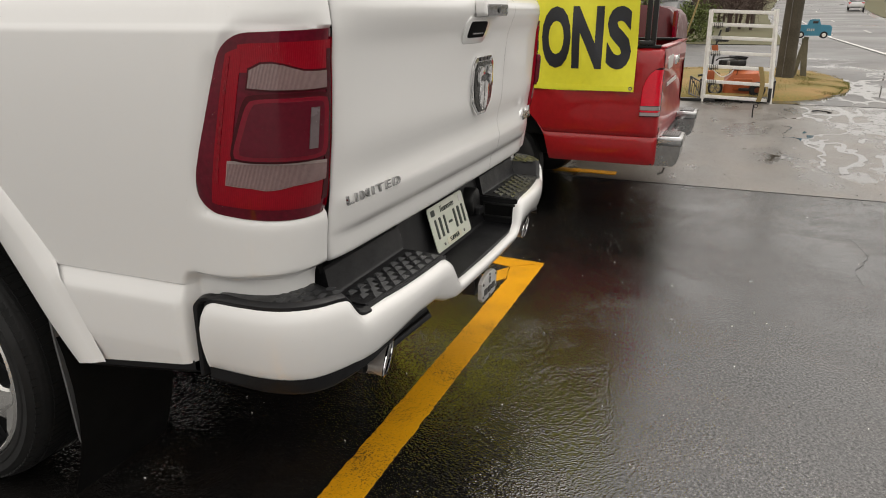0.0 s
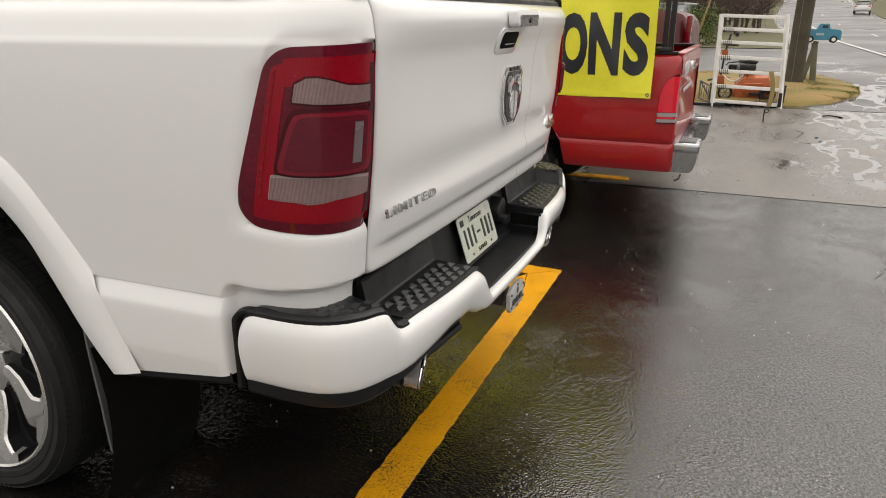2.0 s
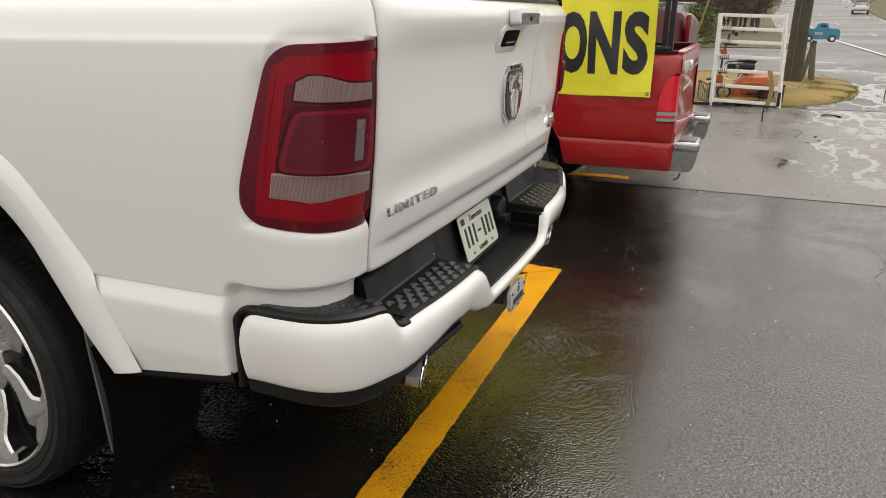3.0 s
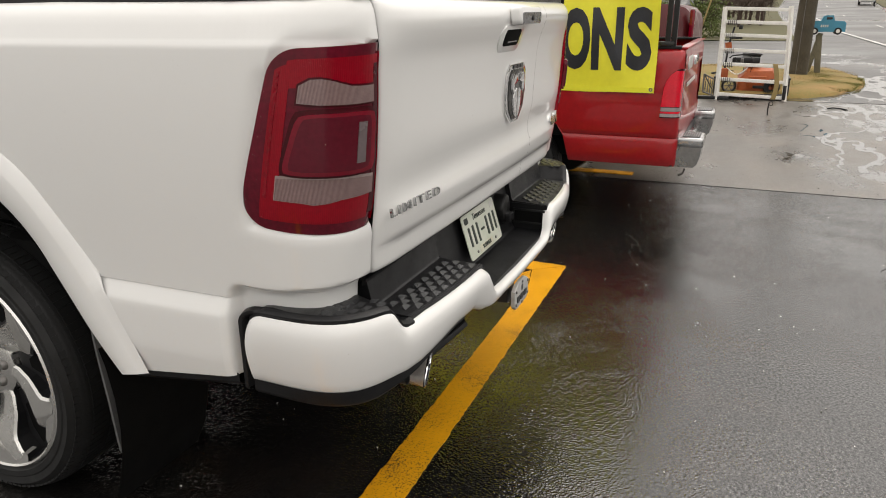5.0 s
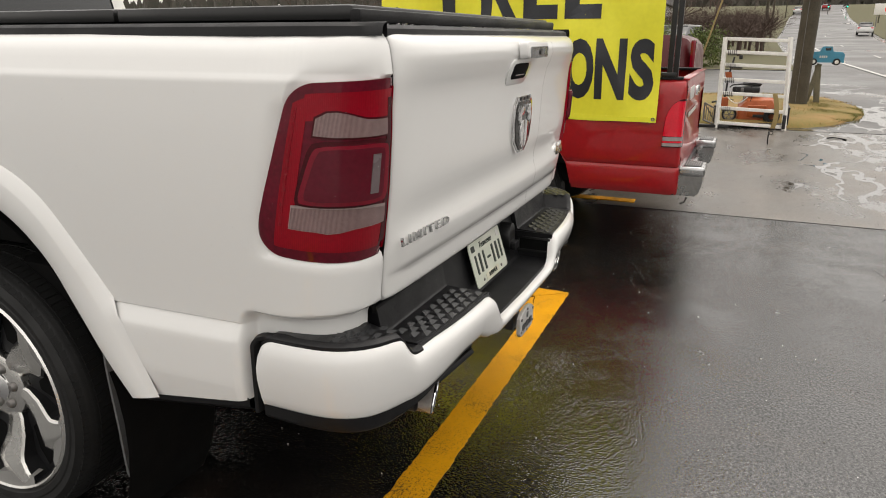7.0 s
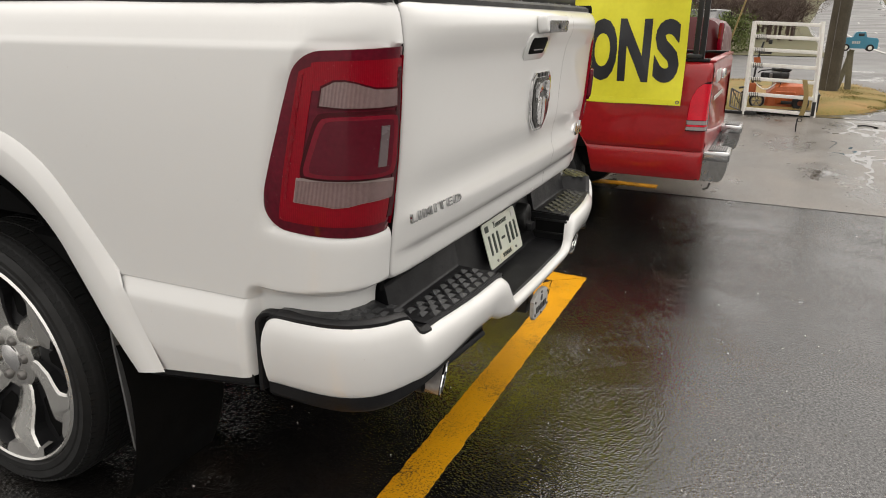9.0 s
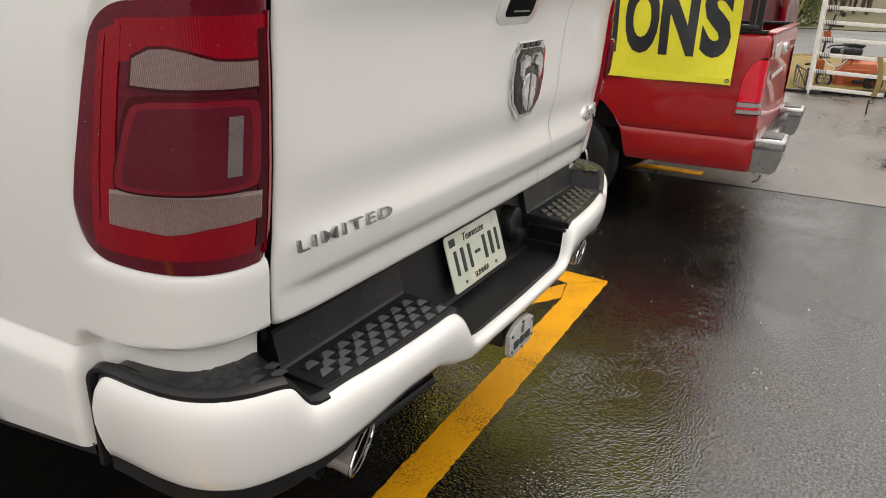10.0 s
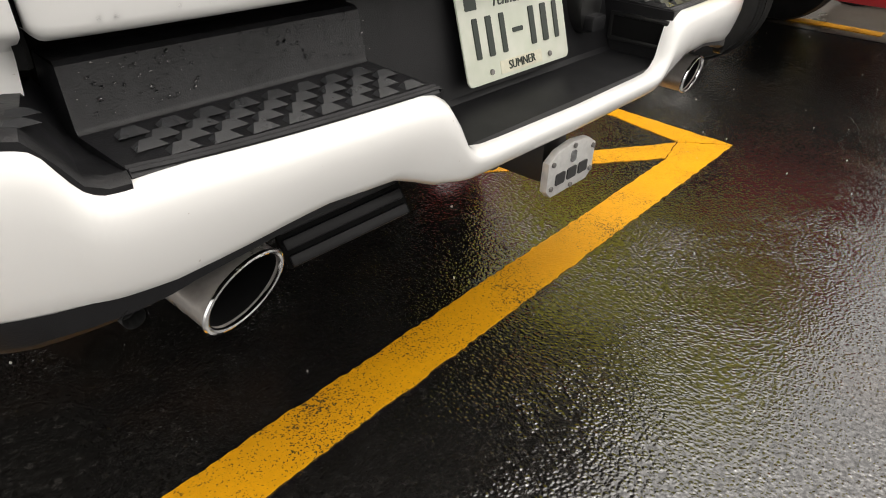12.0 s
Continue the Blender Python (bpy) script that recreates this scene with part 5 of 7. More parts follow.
# ---- wheels ----
def wheel(name, r, rim_r, width, parent, at, mm):
    w = new(name)
    w.parent = parent
    w.matrix_local = pose(*at) @ pose(0, 0, 0, 0, 0, 0 if mm > 0 else 180)
    hw = width / 2
    prof = [(rim_r, hw - 0.012), (rim_r + 0.012, hw + 0.004), (rim_r + 0.03, hw + 0.006), (rim_r + 0.035, hw + 0.003), ((rim_r + r) / 2 + 0.01, hw + 0.008), (r - 0.03, hw - 0.002), (r - 0.012, hw - 0.014), (r - 0.003, hw - 0.03),
            (r, hw - 0.06), (r, -hw + 0.06), (r - 0.012, -hw + 0.014), (r - 0.04, -hw), (rim_r, -hw)]
    part("tyre", lathe(prof, 72), "rubber", w, "black road tyre", angle=30)
    tb = bmesh.new()
    n = 110
    for k in range(n):
        for y0, y1, sh in ((hw - 0.046, hw - 0.004, 0.0), (hw - 0.105, hw - 0.054, 0.5), (-0.03, 0.02, 0.0), (-hw + 0.06, -hw + 0.105, 0.5)):
            a = 360 * (k + sh) / n
            drop = 0.010 if y0 > hw - 0.06 else 0.0
            b = bmesh.new()
            bmesh.ops.create_cube(b, size=1)
            bmesh.ops.scale(b, vec=(y1 - y0, 2 * math.pi * r / n * 0.90, 0.006), verts=b.verts)
            bmesh.ops.transform(b, matrix=pose(0, 0, 0, a, 0, 0) @ pose((y0 + y1) / 2, 0, r - drop, 0, 20 if drop else 0, 6), verts=b.verts)
            join(tb, b)
    part("tread", tb, "rubber", w, "blocky tyre tread", smooth=False)
    part("barrel", lathe([(rim_r, hw - 0.012), (rim_r - 0.008, hw - 0.01), (rim_r - 0.016, hw - 0.03), (rim_r - 0.04, -hw + 0.02), (0.05, -hw + 0.03)], 64), "dark_alloy", w, "dark wheel barrel")
    part("rim_lip", lathe([(rim_r + 0.004, hw - 0.004), (rim_r - 0.004, hw + 0.003), (rim_r - 0.010, hw - 0.002), (rim_r - 0.012, hw - 0.02)], 72), "alloy", w, "machined rim edge")
    k1 = rim_r / 0.343
    up = Matrix(((0, 0, 1, 0), (1, 0, 0, 0), (0, 1, 0, 0), (0, 0, 0, 1)))
    # flat grey rim face behind the spokes' feet, scooped out between them
    for k in range(6):
        a0 = 60 * k - 21
        pad = []
        for i in range(13):
            a = radians(a0 - 17 + 34 * i / 12)
            r0 = (0.312 - 0.022 * math.cos((i - 6) / 6 * 1.5)) * k1
            pad.append([(h, r_ * math.cos(a), r_ * math.sin(a)) for r_, h in ((0.340 * k1, hw - 0.012), (0.337 * k1, hw - 0.004), (r0, hw - 0.014), (r0 - 0.004, hw - 0.05))])
        part("rim_face", sheet(pad), "rim_grey", w, "grey flat of the rim", angle=30)
        # spoke: a kinked arm that climbs from the sunk hub to the rim, with a ridge between two facets
        secs = []
        for r_, turn, wd, zt, ridge in ((0.075, 7.0, 0.036, hw - 0.052, 0.2), (0.120, 6.0, 0.042, hw - 0.048, 0.1), (0.175, 1.5, 0.052, hw - 0.036, -0.1), (0.228, -4.5, 0.062, hw - 0.022, -0.3),
                                        (0.250, -4.6, 0.066, hw - 0.016, -0.3), (0.285, -0.5, 0.066, hw - 0.010, 0.0), (0.322, 4.5, 0.064, hw - 0.006, 0.2)):
            a = radians(a0 + turn)
            cx, cy, tx, ty = r_ * k1 * math.cos(a), r_ * k1 * math.sin(a), -math.sin(a), math.cos(a)
            secs.append([(h, cx + tx * q * wd * k1, cy + ty * q * wd * k1) for q, h in ((-1.0, hw - 0.11), (-1.0, zt - 0.017), (-0.86, zt - 0.012), (ridge, zt), (0.86, zt - 0.004), (1.0, zt - 0.010), (1.0, hw - 0.11))])
        b = loft(secs)
        b.faces.ensure_lookup_table()
        for i, fc in enumerate(b.faces):
            fc.material_index = 0 if i < 42 and i % 7 in (2, 3, 4) else 1
        part("spoke", b, ["alloy", "dark_alloy"], w, "machined alloy spoke with dark painted sides", angle=12)
        # dark sunken panel between neighbouring spokes; a black plate paints its opening's dark depth
        f = pose(0, 0, 0, a0 + 30 - 90, 0, 0) @ up
        part("pocket", prism([(q * k1, h * k1) for q, h in ((-0.030, 0.115), (0.030, 0.115), (0.078, 0.20), (0.120, 0.30), (0.06, 0.332), (-0.06, 0.332), (-0.120, 0.30), (-0.078, 0.20))], 0.012, f @ Matrix.Translation((0, 0, hw - 0.085)), 0.006), "dark_alloy", w, smooth=False)
        part("window", prism([(q * k1, h * k1) for q, h in ((-0.014, 0.165), (0.014, 0.165), (0.052, 0.235), (0.060, 0.295), (-0.060, 0.295), (-0.052, 0.235))], 0.003, f @ Matrix.Translation((0, 0, hw - 0.074)), 0.001), "matt_black", w, smooth=False)
    part("hub", lathe([(0.0, hw - 0.050), (0.092, hw - 0.050), (0.108, hw - 0.057), (0.114, hw - 0.08), (0.114, hw - 0.11)], 40), "alloy", w, "alloy hub face")
    part("hub_cap", lathe([(0.0, hw - 0.036), (0.020, hw - 0.037), (0.030, hw - 0.041), (0.042, hw - 0.044), (0.046, hw - 0.046), (0.048, hw - 0.052)], 32), "chrome", w, "pewter centre cap")
    for k in range(6):
        a = radians(60 * k + 9)
        part("lug_nut", lathe([(0.0, hw - 0.036), (0.010, hw - 0.0375), (0.0155, hw - 0.043), (0.0175, hw - 0.052)], 12), "steel", w).location = (0, 0.068 * math.cos(a), 0.068 * math.sin(a))
    part("brake_disc", lathe([(0.06, -0.02), (0.19, -0.02), (0.19, -0.045), (0.06, -0.045)], 40), "steel", w)
    return w


for mm in (-1, 1):
    for yy in (WHEEL_Y, 5.26):
        wheel("wheel", 0.435, 0.343, 0.285, truck, (mm * 0.8175, yy, WHEEL_Z), mm)

# mud flaps
for mm in (-1, 1):
    rows = []
    for k in range(15):
        f = k / 14
        z = 0.80 - 0.550 * f
        xo = float(np.interp(z, [0.250, 0.262, 0.31, 0.45, 0.64, 0.80], [0.945, 0.957, 0.962, 0.968, 0.980, 0.985]))
        row = []
        for j in range(9):
            g = j / 8
            x = xo + (0.69 - xo) * g
            row.append((mm * x, 0.815 - 0.012 * math.sin(math.pi * g) * (1 - f) + 0.010 * g - 0.03 * max(0.0, z - 0.6), z + (-0.006 * math.sin(math.pi * g) + 0.05 * g * g) * f))
        rows.append(row)
    b = sheet(rows)
    thicken(b, 0.008)
    part("mud_flap", b, "flap_rubber", truck, "black moulded mud flap")

# cab and bonnet ahead of the bed
cab = [(2.06, 0.985, 0.62, 1.40), (2.10, 0.99, 0.60, 1.45), (3.2, 1.0, 0.58, 1.42), (4.4, 0.99, 0.58, 1.34), (4.55, 0.985, 0.60, 1.32), (5.1, 0.97, 0.70, 1.30), (5.62, 0.92, 0.58, 1.22), (5.72, 0.86, 0.60, 1.1)]
secs = []
for y, hw_, zb, zt in cab:
    y += 0.26
    secs.append([(x * hw_, y, z) for x, z in ((-0.93, zb), (-1.0, zb + 0.1), (-1.0, zt - 0.2), (-0.96, zt - 0.05), (-0.88, zt), (0.88, zt), (0.96, zt - 0.05), (1.0, zt - 0.2), (1.0, zb + 0.1), (0.93, zb))])
cabin = part("cab", loft(secs), "white", truck, "white cab and bonnet")
roof = []
for y, hw_, zt in ((2.10, 0.80, 1.42), (2.22, 0.74, 1.90), (2.5, 0.72, 1.96), (3.4, 0.72, 1.97), (3.75, 0.70, 1.92), (4.4, 0.82, 1.38)):
    y += 0.26
    roof.append([(-hw_ - 0.12, y, 1.36), (-hw_, y, zt - 0.06), (-hw_ + 0.06, y, zt), (hw_ - 0.06, y, zt), (hw_, y, zt - 0.06), (hw_ + 0.12, y, 1.36)])
part("roof", loft(roof), "white", cabin, "white cab roof")
part("rear_window", box((1.3, 0.02, 0.36), (0, 2.405, 1.66), 0.02, (-14, 0, 0)), "glass", cabin, "dark tinted rear window")
for mm in (-1, 1):
    for y0 in (3.01, 3.81):
        part("side_window", box((0.02, 0.68, 0.36), (mm * 0.80, y0, 1.66), 0.01, (0, mm * -13, 0)), "glass", cabin)


# ---- the red pickup ----
red = thing("pickup_truck", "older red pickup with a chrome step bumper parked alongside", "pickup truck", (2.85, 0.24, 0))
RW = 1.80     # width over the bed


def red_side(mm):
    """Bed side with a soft waist crease and a wheel opening."""
    xo = 0.0 if mm < 0 else RW
    ys = [0.0, 0.004, 0.015, 0.04, 0.09, 0.16, 0.3, 0.5, 0.7, 0.755, 0.76, 0.80, 0.85, 0.92, 1.02, 1.15, 1.3, 1.45, 1.6, 1.72, 1.8, 1.86, 1.88, 1.9, 2.1]
    zs = [0.44, 0.46, 0.52, 0.60, 0.632, 0.640, 0.648, 0.68, 0.76, 0.86, 0.96, 1.06, 1.14, 1.19, 1.215, 1.23, 1.238]
    bulge = ([0.44, 0.47, 0.52, 0.60, 0.632, 0.640, 0.650, 0.7, 0.9, 1.1, 1.19, 1.22, 1.238], [-0.03, -0.008, 0.0, 0.0, -0.004, -0.012, 0.0, 0.006, 0.012, 0.004, -0.008, -0.02, -0.05])
    rows = []
    for y in ys:
        c = np.interp(y, [0, 0.004, 0.015, 0.04, 0.09], [-0.06, -0.03, -0.014, -0.004, 0.0])
        zb = 0.44
        dd = 0.44 ** 2 - (y - 1.2) ** 2
        if dd > 0:
            zb = 0.44 + math.sqrt(dd)
        rows.append([(xo + mm * (np.interp(max(z, zb), *bulge) + c), y, max(z, zb)) for z in zs])
    b = sheet(rows)
    bmesh.ops.remove_doubles(b, verts=b.verts, dist=0.0003)
    return b


for mm in (-1, 1):
    part("bed_side", red_side(mm), "red", red, "faded red bed side with a scuffed lower corner", angle=45)
    rows = []
    for k in range(25):
        a = radians(180 * k / 24)
        rows.append([((0 if mm < 0 else RW) + mm * d, 1.2 - 0.445 * math.cos(a), 0.44 + 0.445 * math.sin(a)) for d in (-0.01, -0.30)])
    part("wheel_well", sheet(rows), "matt_black", red)
rows = []
for x in span(0.05, RW - 0.05, 12):
    rows.append([(x, y, z) for y, z in ((0.03, 0.56), (0.005, 0.58), (0.0, 0.62), (-0.004, 0.70), (0.010, 0.73), (0.010, 1.05), (-0.004, 1.09), (-0.006, 1.19), (0.004, 1.225), (0.03, 1.235))])
rgate = part("tailgate", sheet(rows), "red", red, "red tailgate with a stamped panel")
part("gate_handle", prism(round_rect(0.22, 0.07, 0.015), 0.02, pose(RW / 2, 0.0, 1.12, 90, 0, 0), 0.006), "chrome", rgate)
part("gate_emblem", prism(round_rect(0.34, 0.09, 0.04), 0.006, pose(0.42, -0.004, 1.13, 90, 0, 0), 0.002), "aluminium", rgate, "silver script badge as a plain bar")
part("gate_stripe", prism(round_rect(0.7, 0.03, 0.01), 0.005, pose(0.75, 0.005, 0.97, 90, 0, 0), 0.002), "aluminium", rgate)
part("rail_cap", box((0.07, 1.9, 0.02), (0.07, 0.98, 1.245), 0.006), "black_plastic", red, "black bed-rail cap")
part("rail_cap", box((0.07, 1.9, 0.02), (RW - 0.07, 0.98, 1.245), 0.006), "black_plastic", red, "black bed-rail cap")
part("gate_cap", box((RW - 0.1, 0.06, 0.014), (RW / 2, 0.02, 1.241), 0.005), "red", rgate)
part("bed_floor", box((RW - 0.12, 2.0, 0.5), (RW / 2, 1.06, 0.86), 0.02), "matt_black", red)
part("underbody", box((RW - 0.3, 4.4, 0.22), (RW / 2, 2.5, 0.56), 0.03), "matt_black", red)


def red_lamp(mm):
    xo = -0.004 if mm < 0 else RW + 0.004
    out = []
    # outline in (distance forward, z): a slanting front edge with a rounded top
    front = ([0.785, 0.90, 0.98, 1.03, 1.07, 1.095, 1.108, 1.114], [0.138, 0.136, 0.128, 0.112, 0.088, 0.060, 0.035, 0.012])
    zs_ = [0.785, 0.80, 0.83, 0.86, 0.9, 0.95, 1.0, 1.04, 1.075, 1.095, 1.106, 1.112]

    def at(f, z, off):
        y = -0.004 + f * float(np.interp(z, *front))
        c = np.interp(y, [-0.004, 0.004, 0.02, 0.05, 0.09], [-0.05, -0.022, -0.008, 0.002, 0.006])
        return (xo + mm * (c + off), y, z)
    fs = [0.0, 0.06, 0.15, 0.3, 0.5, 0.7, 0.85, 0.95, 1.0]
    b = sheet([[at(f, z, 0.012 if 0 < f < 1 else -0.01) for z in zs_] for f in fs])
    lamp = part("tail_light", b, "lamp_gap", red, "red tail light with grey lower lens")
    def lens(z0, z1, mat, lab):
        zz = span(z0, z1, 10)
        g = [[at(0.02 + 0.95 * f, z, 0.018 if 0 < f < 1 else 0.006) for z in zz] for f in fs]
        part("lens", sheet(g), mat, lamp, lab)
    lens(0.86, 1.098, "tail_red", "plain red lens")
    lens(0.83, 0.856, "band_grey", "grey reflector band")
    lens(0.816, 0.828, "tail_red", "red band")
    lens(0.792, 0.814, "band_grey", "grey reversing lens")


red_lamp(-1)
red_lamp(1)


def red_bumper():
    """Chrome step bumper: a low middle beam between two blocks, each with a rounded top bar over a tucked-in face."""
    beam = part("rear_bumper", box((1.20, 0.06, 0.11), (RW / 2, -0.035, 0.505), 0.012), "worn_chrome", red, "chrome step bumper with ribbed pads", angle=40)
    flat = Matrix(((0, 0, 1, 0), (1, 0, 0, 0), (0, 1, 0, 0), (0, 0, 0, 1)))
    for x0, x1 in ((0.045, 0.325), (RW - 0.325, RW - 0.045)):
        face = [(0.03, 0.440), (-0.115, 0.440), (-0.140, 0.462), (-0.156, 0.52), (-0.160, 0.585), (0.03, 0.585)]
        # lower face takes the darker chrome as painted shade, top bar the lighter one
        part("end_block", prism(face, x1 - x0 - 0.012, Matrix.Translation((x0 + 0.006, 0, 0)) @ flat, 0.010, seg=2), "worn_steel", beam, "chrome lower face, its shade put into a darker tone")
        part("step_bar", box((x1 - x0, 0.185, 0.072), ((x0 + x1) / 2, -0.078, 0.612), 0.024, seg=4), "worn_chrome", beam, "rounded chrome top in the lighter tone")
        part("step_mat", box((x1 - x0 - 0.05, 0.115, 0.006), ((x0 + x1) / 2, -0.085, 0.650), 0.002), "ribbed_mat", beam, "grey ribbed rubber mat")
        for k in range(7):
            part("tread_rib", box((x1 - x0 - 0.06, 0.007, 0.005), ((x0 + x1) / 2, -0.130 + 0.015 * k, 0.6545), 0.0015), "worn_steel", beam)
    part("rubber_cap", box((0.03, 0.05, 0.16), (0.045, 0.045, 0.52), 0.008), "satin_black", beam, "black rubber end cap")
    return beam


rb = red_bumper()
part("bumper_bracket", box((1.5, 0.12, 0.14), (RW / 2, 0.05, 0.50), 0.01), "satin_black", red)
part("tow_hook", tube([(0.1, -0.06, 0.42), (0.1, -0.05, 0.385), (0.1, -0.02, 0.37)], 0.008, 8), "steel", rb)
for mm in (-1, 1):
    for yy in (1.2, 4.1):
        wheel("wheel", 0.36, 0.20, 0.22, red, (RW / 2 + mm * 0.76, yy, 0.36), mm)
secs = []
for y, hw_, zb, zt in ((2.12, 0.88, 0.46, 1.15), (2.2, 0.9, 0.44, 1.2), (3.4, 0.91, 0.44, 1.16), (4.0, 0.9, 0.46, 1.08), (4.8, 0.84, 0.48, 0.98), (4.95, 0.78, 0.5, 0.85)):
    secs.append([(RW / 2 + x * hw_, y, z) for x, z in ((-0.95, zb), (-1.0, zb + 0.1), (-1.0, zt - 0.15), (-0.94, zt), (0.94, zt), (1.0, zt - 0.15), (1.0, zb + 0.1), (0.95, zb))])
rcab = part("cab", loft(secs), "red", red, "faded red cab")
secs = []
for y, hw_, zt in ((2.16, 0.76, 1.16), (2.26, 0.70, 1.62), (2.6, 0.68, 1.68), (3.0, 0.66, 1.66), (3.6, 0.78, 1.12)):
    secs.append([(RW / 2 + x, y, z) for x, z in ((-hw_ - 0.08, 1.08), (-hw_, zt - 0.05), (-hw_ + 0.06, zt), (hw_ - 0.06, zt), (hw_, zt - 0.05), (hw_ + 0.08, 1.08))])
part("roof", loft(secs), "red", rcab, "faded red cab roof")
part("rear_window", box((1.2, 0.02, 0.3), (RW / 2, 2.19, 1.40), 0.01, (-12, 0, 0)), "glass", rcab)

# frame of uprights that carries the banner
rackf = part("banner_frame", box((0.03, 1.75, 0.03), (0.05, 0.95, 2.30), 0.004), "satin_black", red, "dark metal frame standing in the bed")
for yy, top in ((0.085, 2.30), (0.125, 2.30), (1.75, 2.30)):
    part("upright", box((0.03, 0.022 if yy > 1 else 0.034, top - 1.255), (0.05, yy, (top + 1.255) / 2), 0.004), "satin_black" if yy != 0.155 else "steel", rackf)
part("foot", box((0.06, 0.10, 0.03), (0.05, 0.13, 1.27), 0.008), "satin_black", rackf)
part("foot", box((0.06, 0.10, 0.03), (0.05, 1.75, 1.27), 0.008), "satin_black", rackf)

# banner
BX0 = 2.818


def banner_x(y, z):
    """The hanging cloth: slack folds towards its corner and along the hem."""
    f = 0.012 * math.sin(3.2 * y + 5.5 * z) + 0.008 * math.sin(9 * y - 7 * z) + 0.0035 * math.sin(19 * y + 15 * z) + 0.010 * math.exp(-((y - 0.95 + 0.9 * (z - 1.75)) / 0.06) ** 2) + 0.008 * math.exp(-((y - 0.62 - 0.25 * (z - 1.2)) / 0.05) ** 2)
    f += 0.010 * math.exp(-((y - 0.62 + 0.5 * (z - 1.65)) / 0.10) ** 2) * max(0.0, min(1.0, (z - 1.25) / 0.4))
    return BX0 + f


banner = thing("banner", "bright yellow vinyl banner with black capital letters", "banner", (0, 0, 0))
rows = []
for i in range(61):
    y = 0.418 + 2.1 * i / 60
    top = 2.28
    rows.append([(banner_x(y, 0.945 + (top - 0.945) * j / 40) - 0.0, y + 0.012 * (1 - j / 40) * math.sin(i * 0.9) * 0.2, 0.948 + (top - 0.948) * j / 40 + 0.004 * math.sin(i * 0.35) * (1 - j / 40)) for j in range(41)])
bb = sheet(rows)
thicken(bb, 0.002)
part("cloth", bb, "banner", banner, "yellow vinyl with soft folds")


def banner_letter(ch, y, z, h, w):
    """A letter draped on the cloth; it reads towards -y when seen from -x."""
    b = lettering(ch, h * 1.43, 0.0015, Matrix.Identity(4), offset=0.027)
    xs_ = [v.co.x for v in b.verts]
    ys_ = [v.co.y for v in b.verts]
    cx, cy = (min(xs_) + max(xs_)) / 2, (min(ys_) + max(ys_)) / 2
    kx, ky = w / (max(xs_) - min(xs_)), h / (max(ys_) - min(ys_))
    bmesh.ops.subdivide_edges(b, edges=[e for e in b.edges if e.calc_length() > 0.05], cuts=5, use_grid_fill=False)
    bmesh.ops.triangulate(b, faces=b.faces[:])
    for v in b.verts:
        yy, zz = y - (v.co.x - cx) * kx, z + (v.co.y - cy) * ky
        v.co = Vector((banner_x(yy, zz) - 0.004 + v.co.z * 0.3, yy, zz))
    part("letter", b, "banner_ink", banner, "black printed letter", smooth=False)


for ch, yy, w in (("S", 0.541, 0.165), ("N", 0.753, 0.208), ("O", 0.968, 0.205), ("I", 1.14, 0.055)):
    banner_letter(ch, yy, 1.30, 0.41, w)
for ch, yy, w in (("E", 0.965, 0.255), ("E", 1.27, 0.255), ("R", 1.58, 0.27), ("F", 1.89, 0.25)):
    banner_letter(ch, yy, 1.84, 0.41, w)
for yy, zz in ((0.44, 0.972), (2.48, 0.972), (0.44, 2.25)):
    part("grommet", lathe([(0.006, 0.0), (0.012, -0.003), (0.013, 0.0), (0.012, 0.003), (0.006, 0.0)], 16), "steel", banner).location = (BX0 - 0.006, yy, zz)
hem = bmesh.new()
sheet([[(banner_x(y, 0.97) - 0.003, y, 0.951 + 0.035 * j + 0.002 * math.sin(y * 7)) for j in range(2)] for y in span(0.42, 2.51, 40)], hem)
thicken(hem, 0.002)
part("hem", hem, "banner", banner)


# ---- the verge beyond the apron ----
ISL = [(10.75, -1.05), (11.2, -1.45), (11.9, -1.85), (12.9, -2.15), (13.9, -2.2), (15.2, -2.0), (16.2, -1.6), (16.6, -0.9), (16.3, 0.2), (16.0, 1.2), (15.6, 3.2), (11.2, 3.2), (10.6, 1.2), (10.5, 0.0)]
bm = bmesh.new()
ctr = (13.4, 0.2)
rings = []
for f, h in ((1.0, 0.004), (0.985, 0.05), (0.93, 0.085), (0.8, 0.11), (0.5, 0.14), (0.0, 0.15)):
    rings.append([])
    for k, (x, y) in enumerate(ISL):
        x2, y2 = ISL[(k + 1) % len(ISL)]
        for q in (0, 0.25, 0.5, 0.75):
            X, Yv = x + (x2 - x) * q, y + (y2 - y) * q
            wob = 1 + 0.012 * math.sin(7 * X + 5 * Yv)
            px, py = ctr[0] + (X - ctr[0]) * f * wob, ctr[1] + (Yv - ctr[1]) * f * wob
            rings[-1].append((px, py, rise(px) + h + 0.008 * math.sin(9 * px + 4 * py)))
sheet(rings, bm, closed_u=True)
bmesh.ops.remove_doubles(bm, verts=bm.verts, dist=0.001)
solid("grass_island", bm, "grass_dead", "straw-coloured turf island with green patches", "grass", kind="structure")


def inside(x, y, poly):
    c = False
    for (x0, y0), (x1, y1) in zip(poly, poly[1:] + poly[:1]):
        if (y0 > y) != (y1 > y) and x < (x1 - x0) * (y - y0) / (y1 - y0) + x0:
            c = not c
    return c


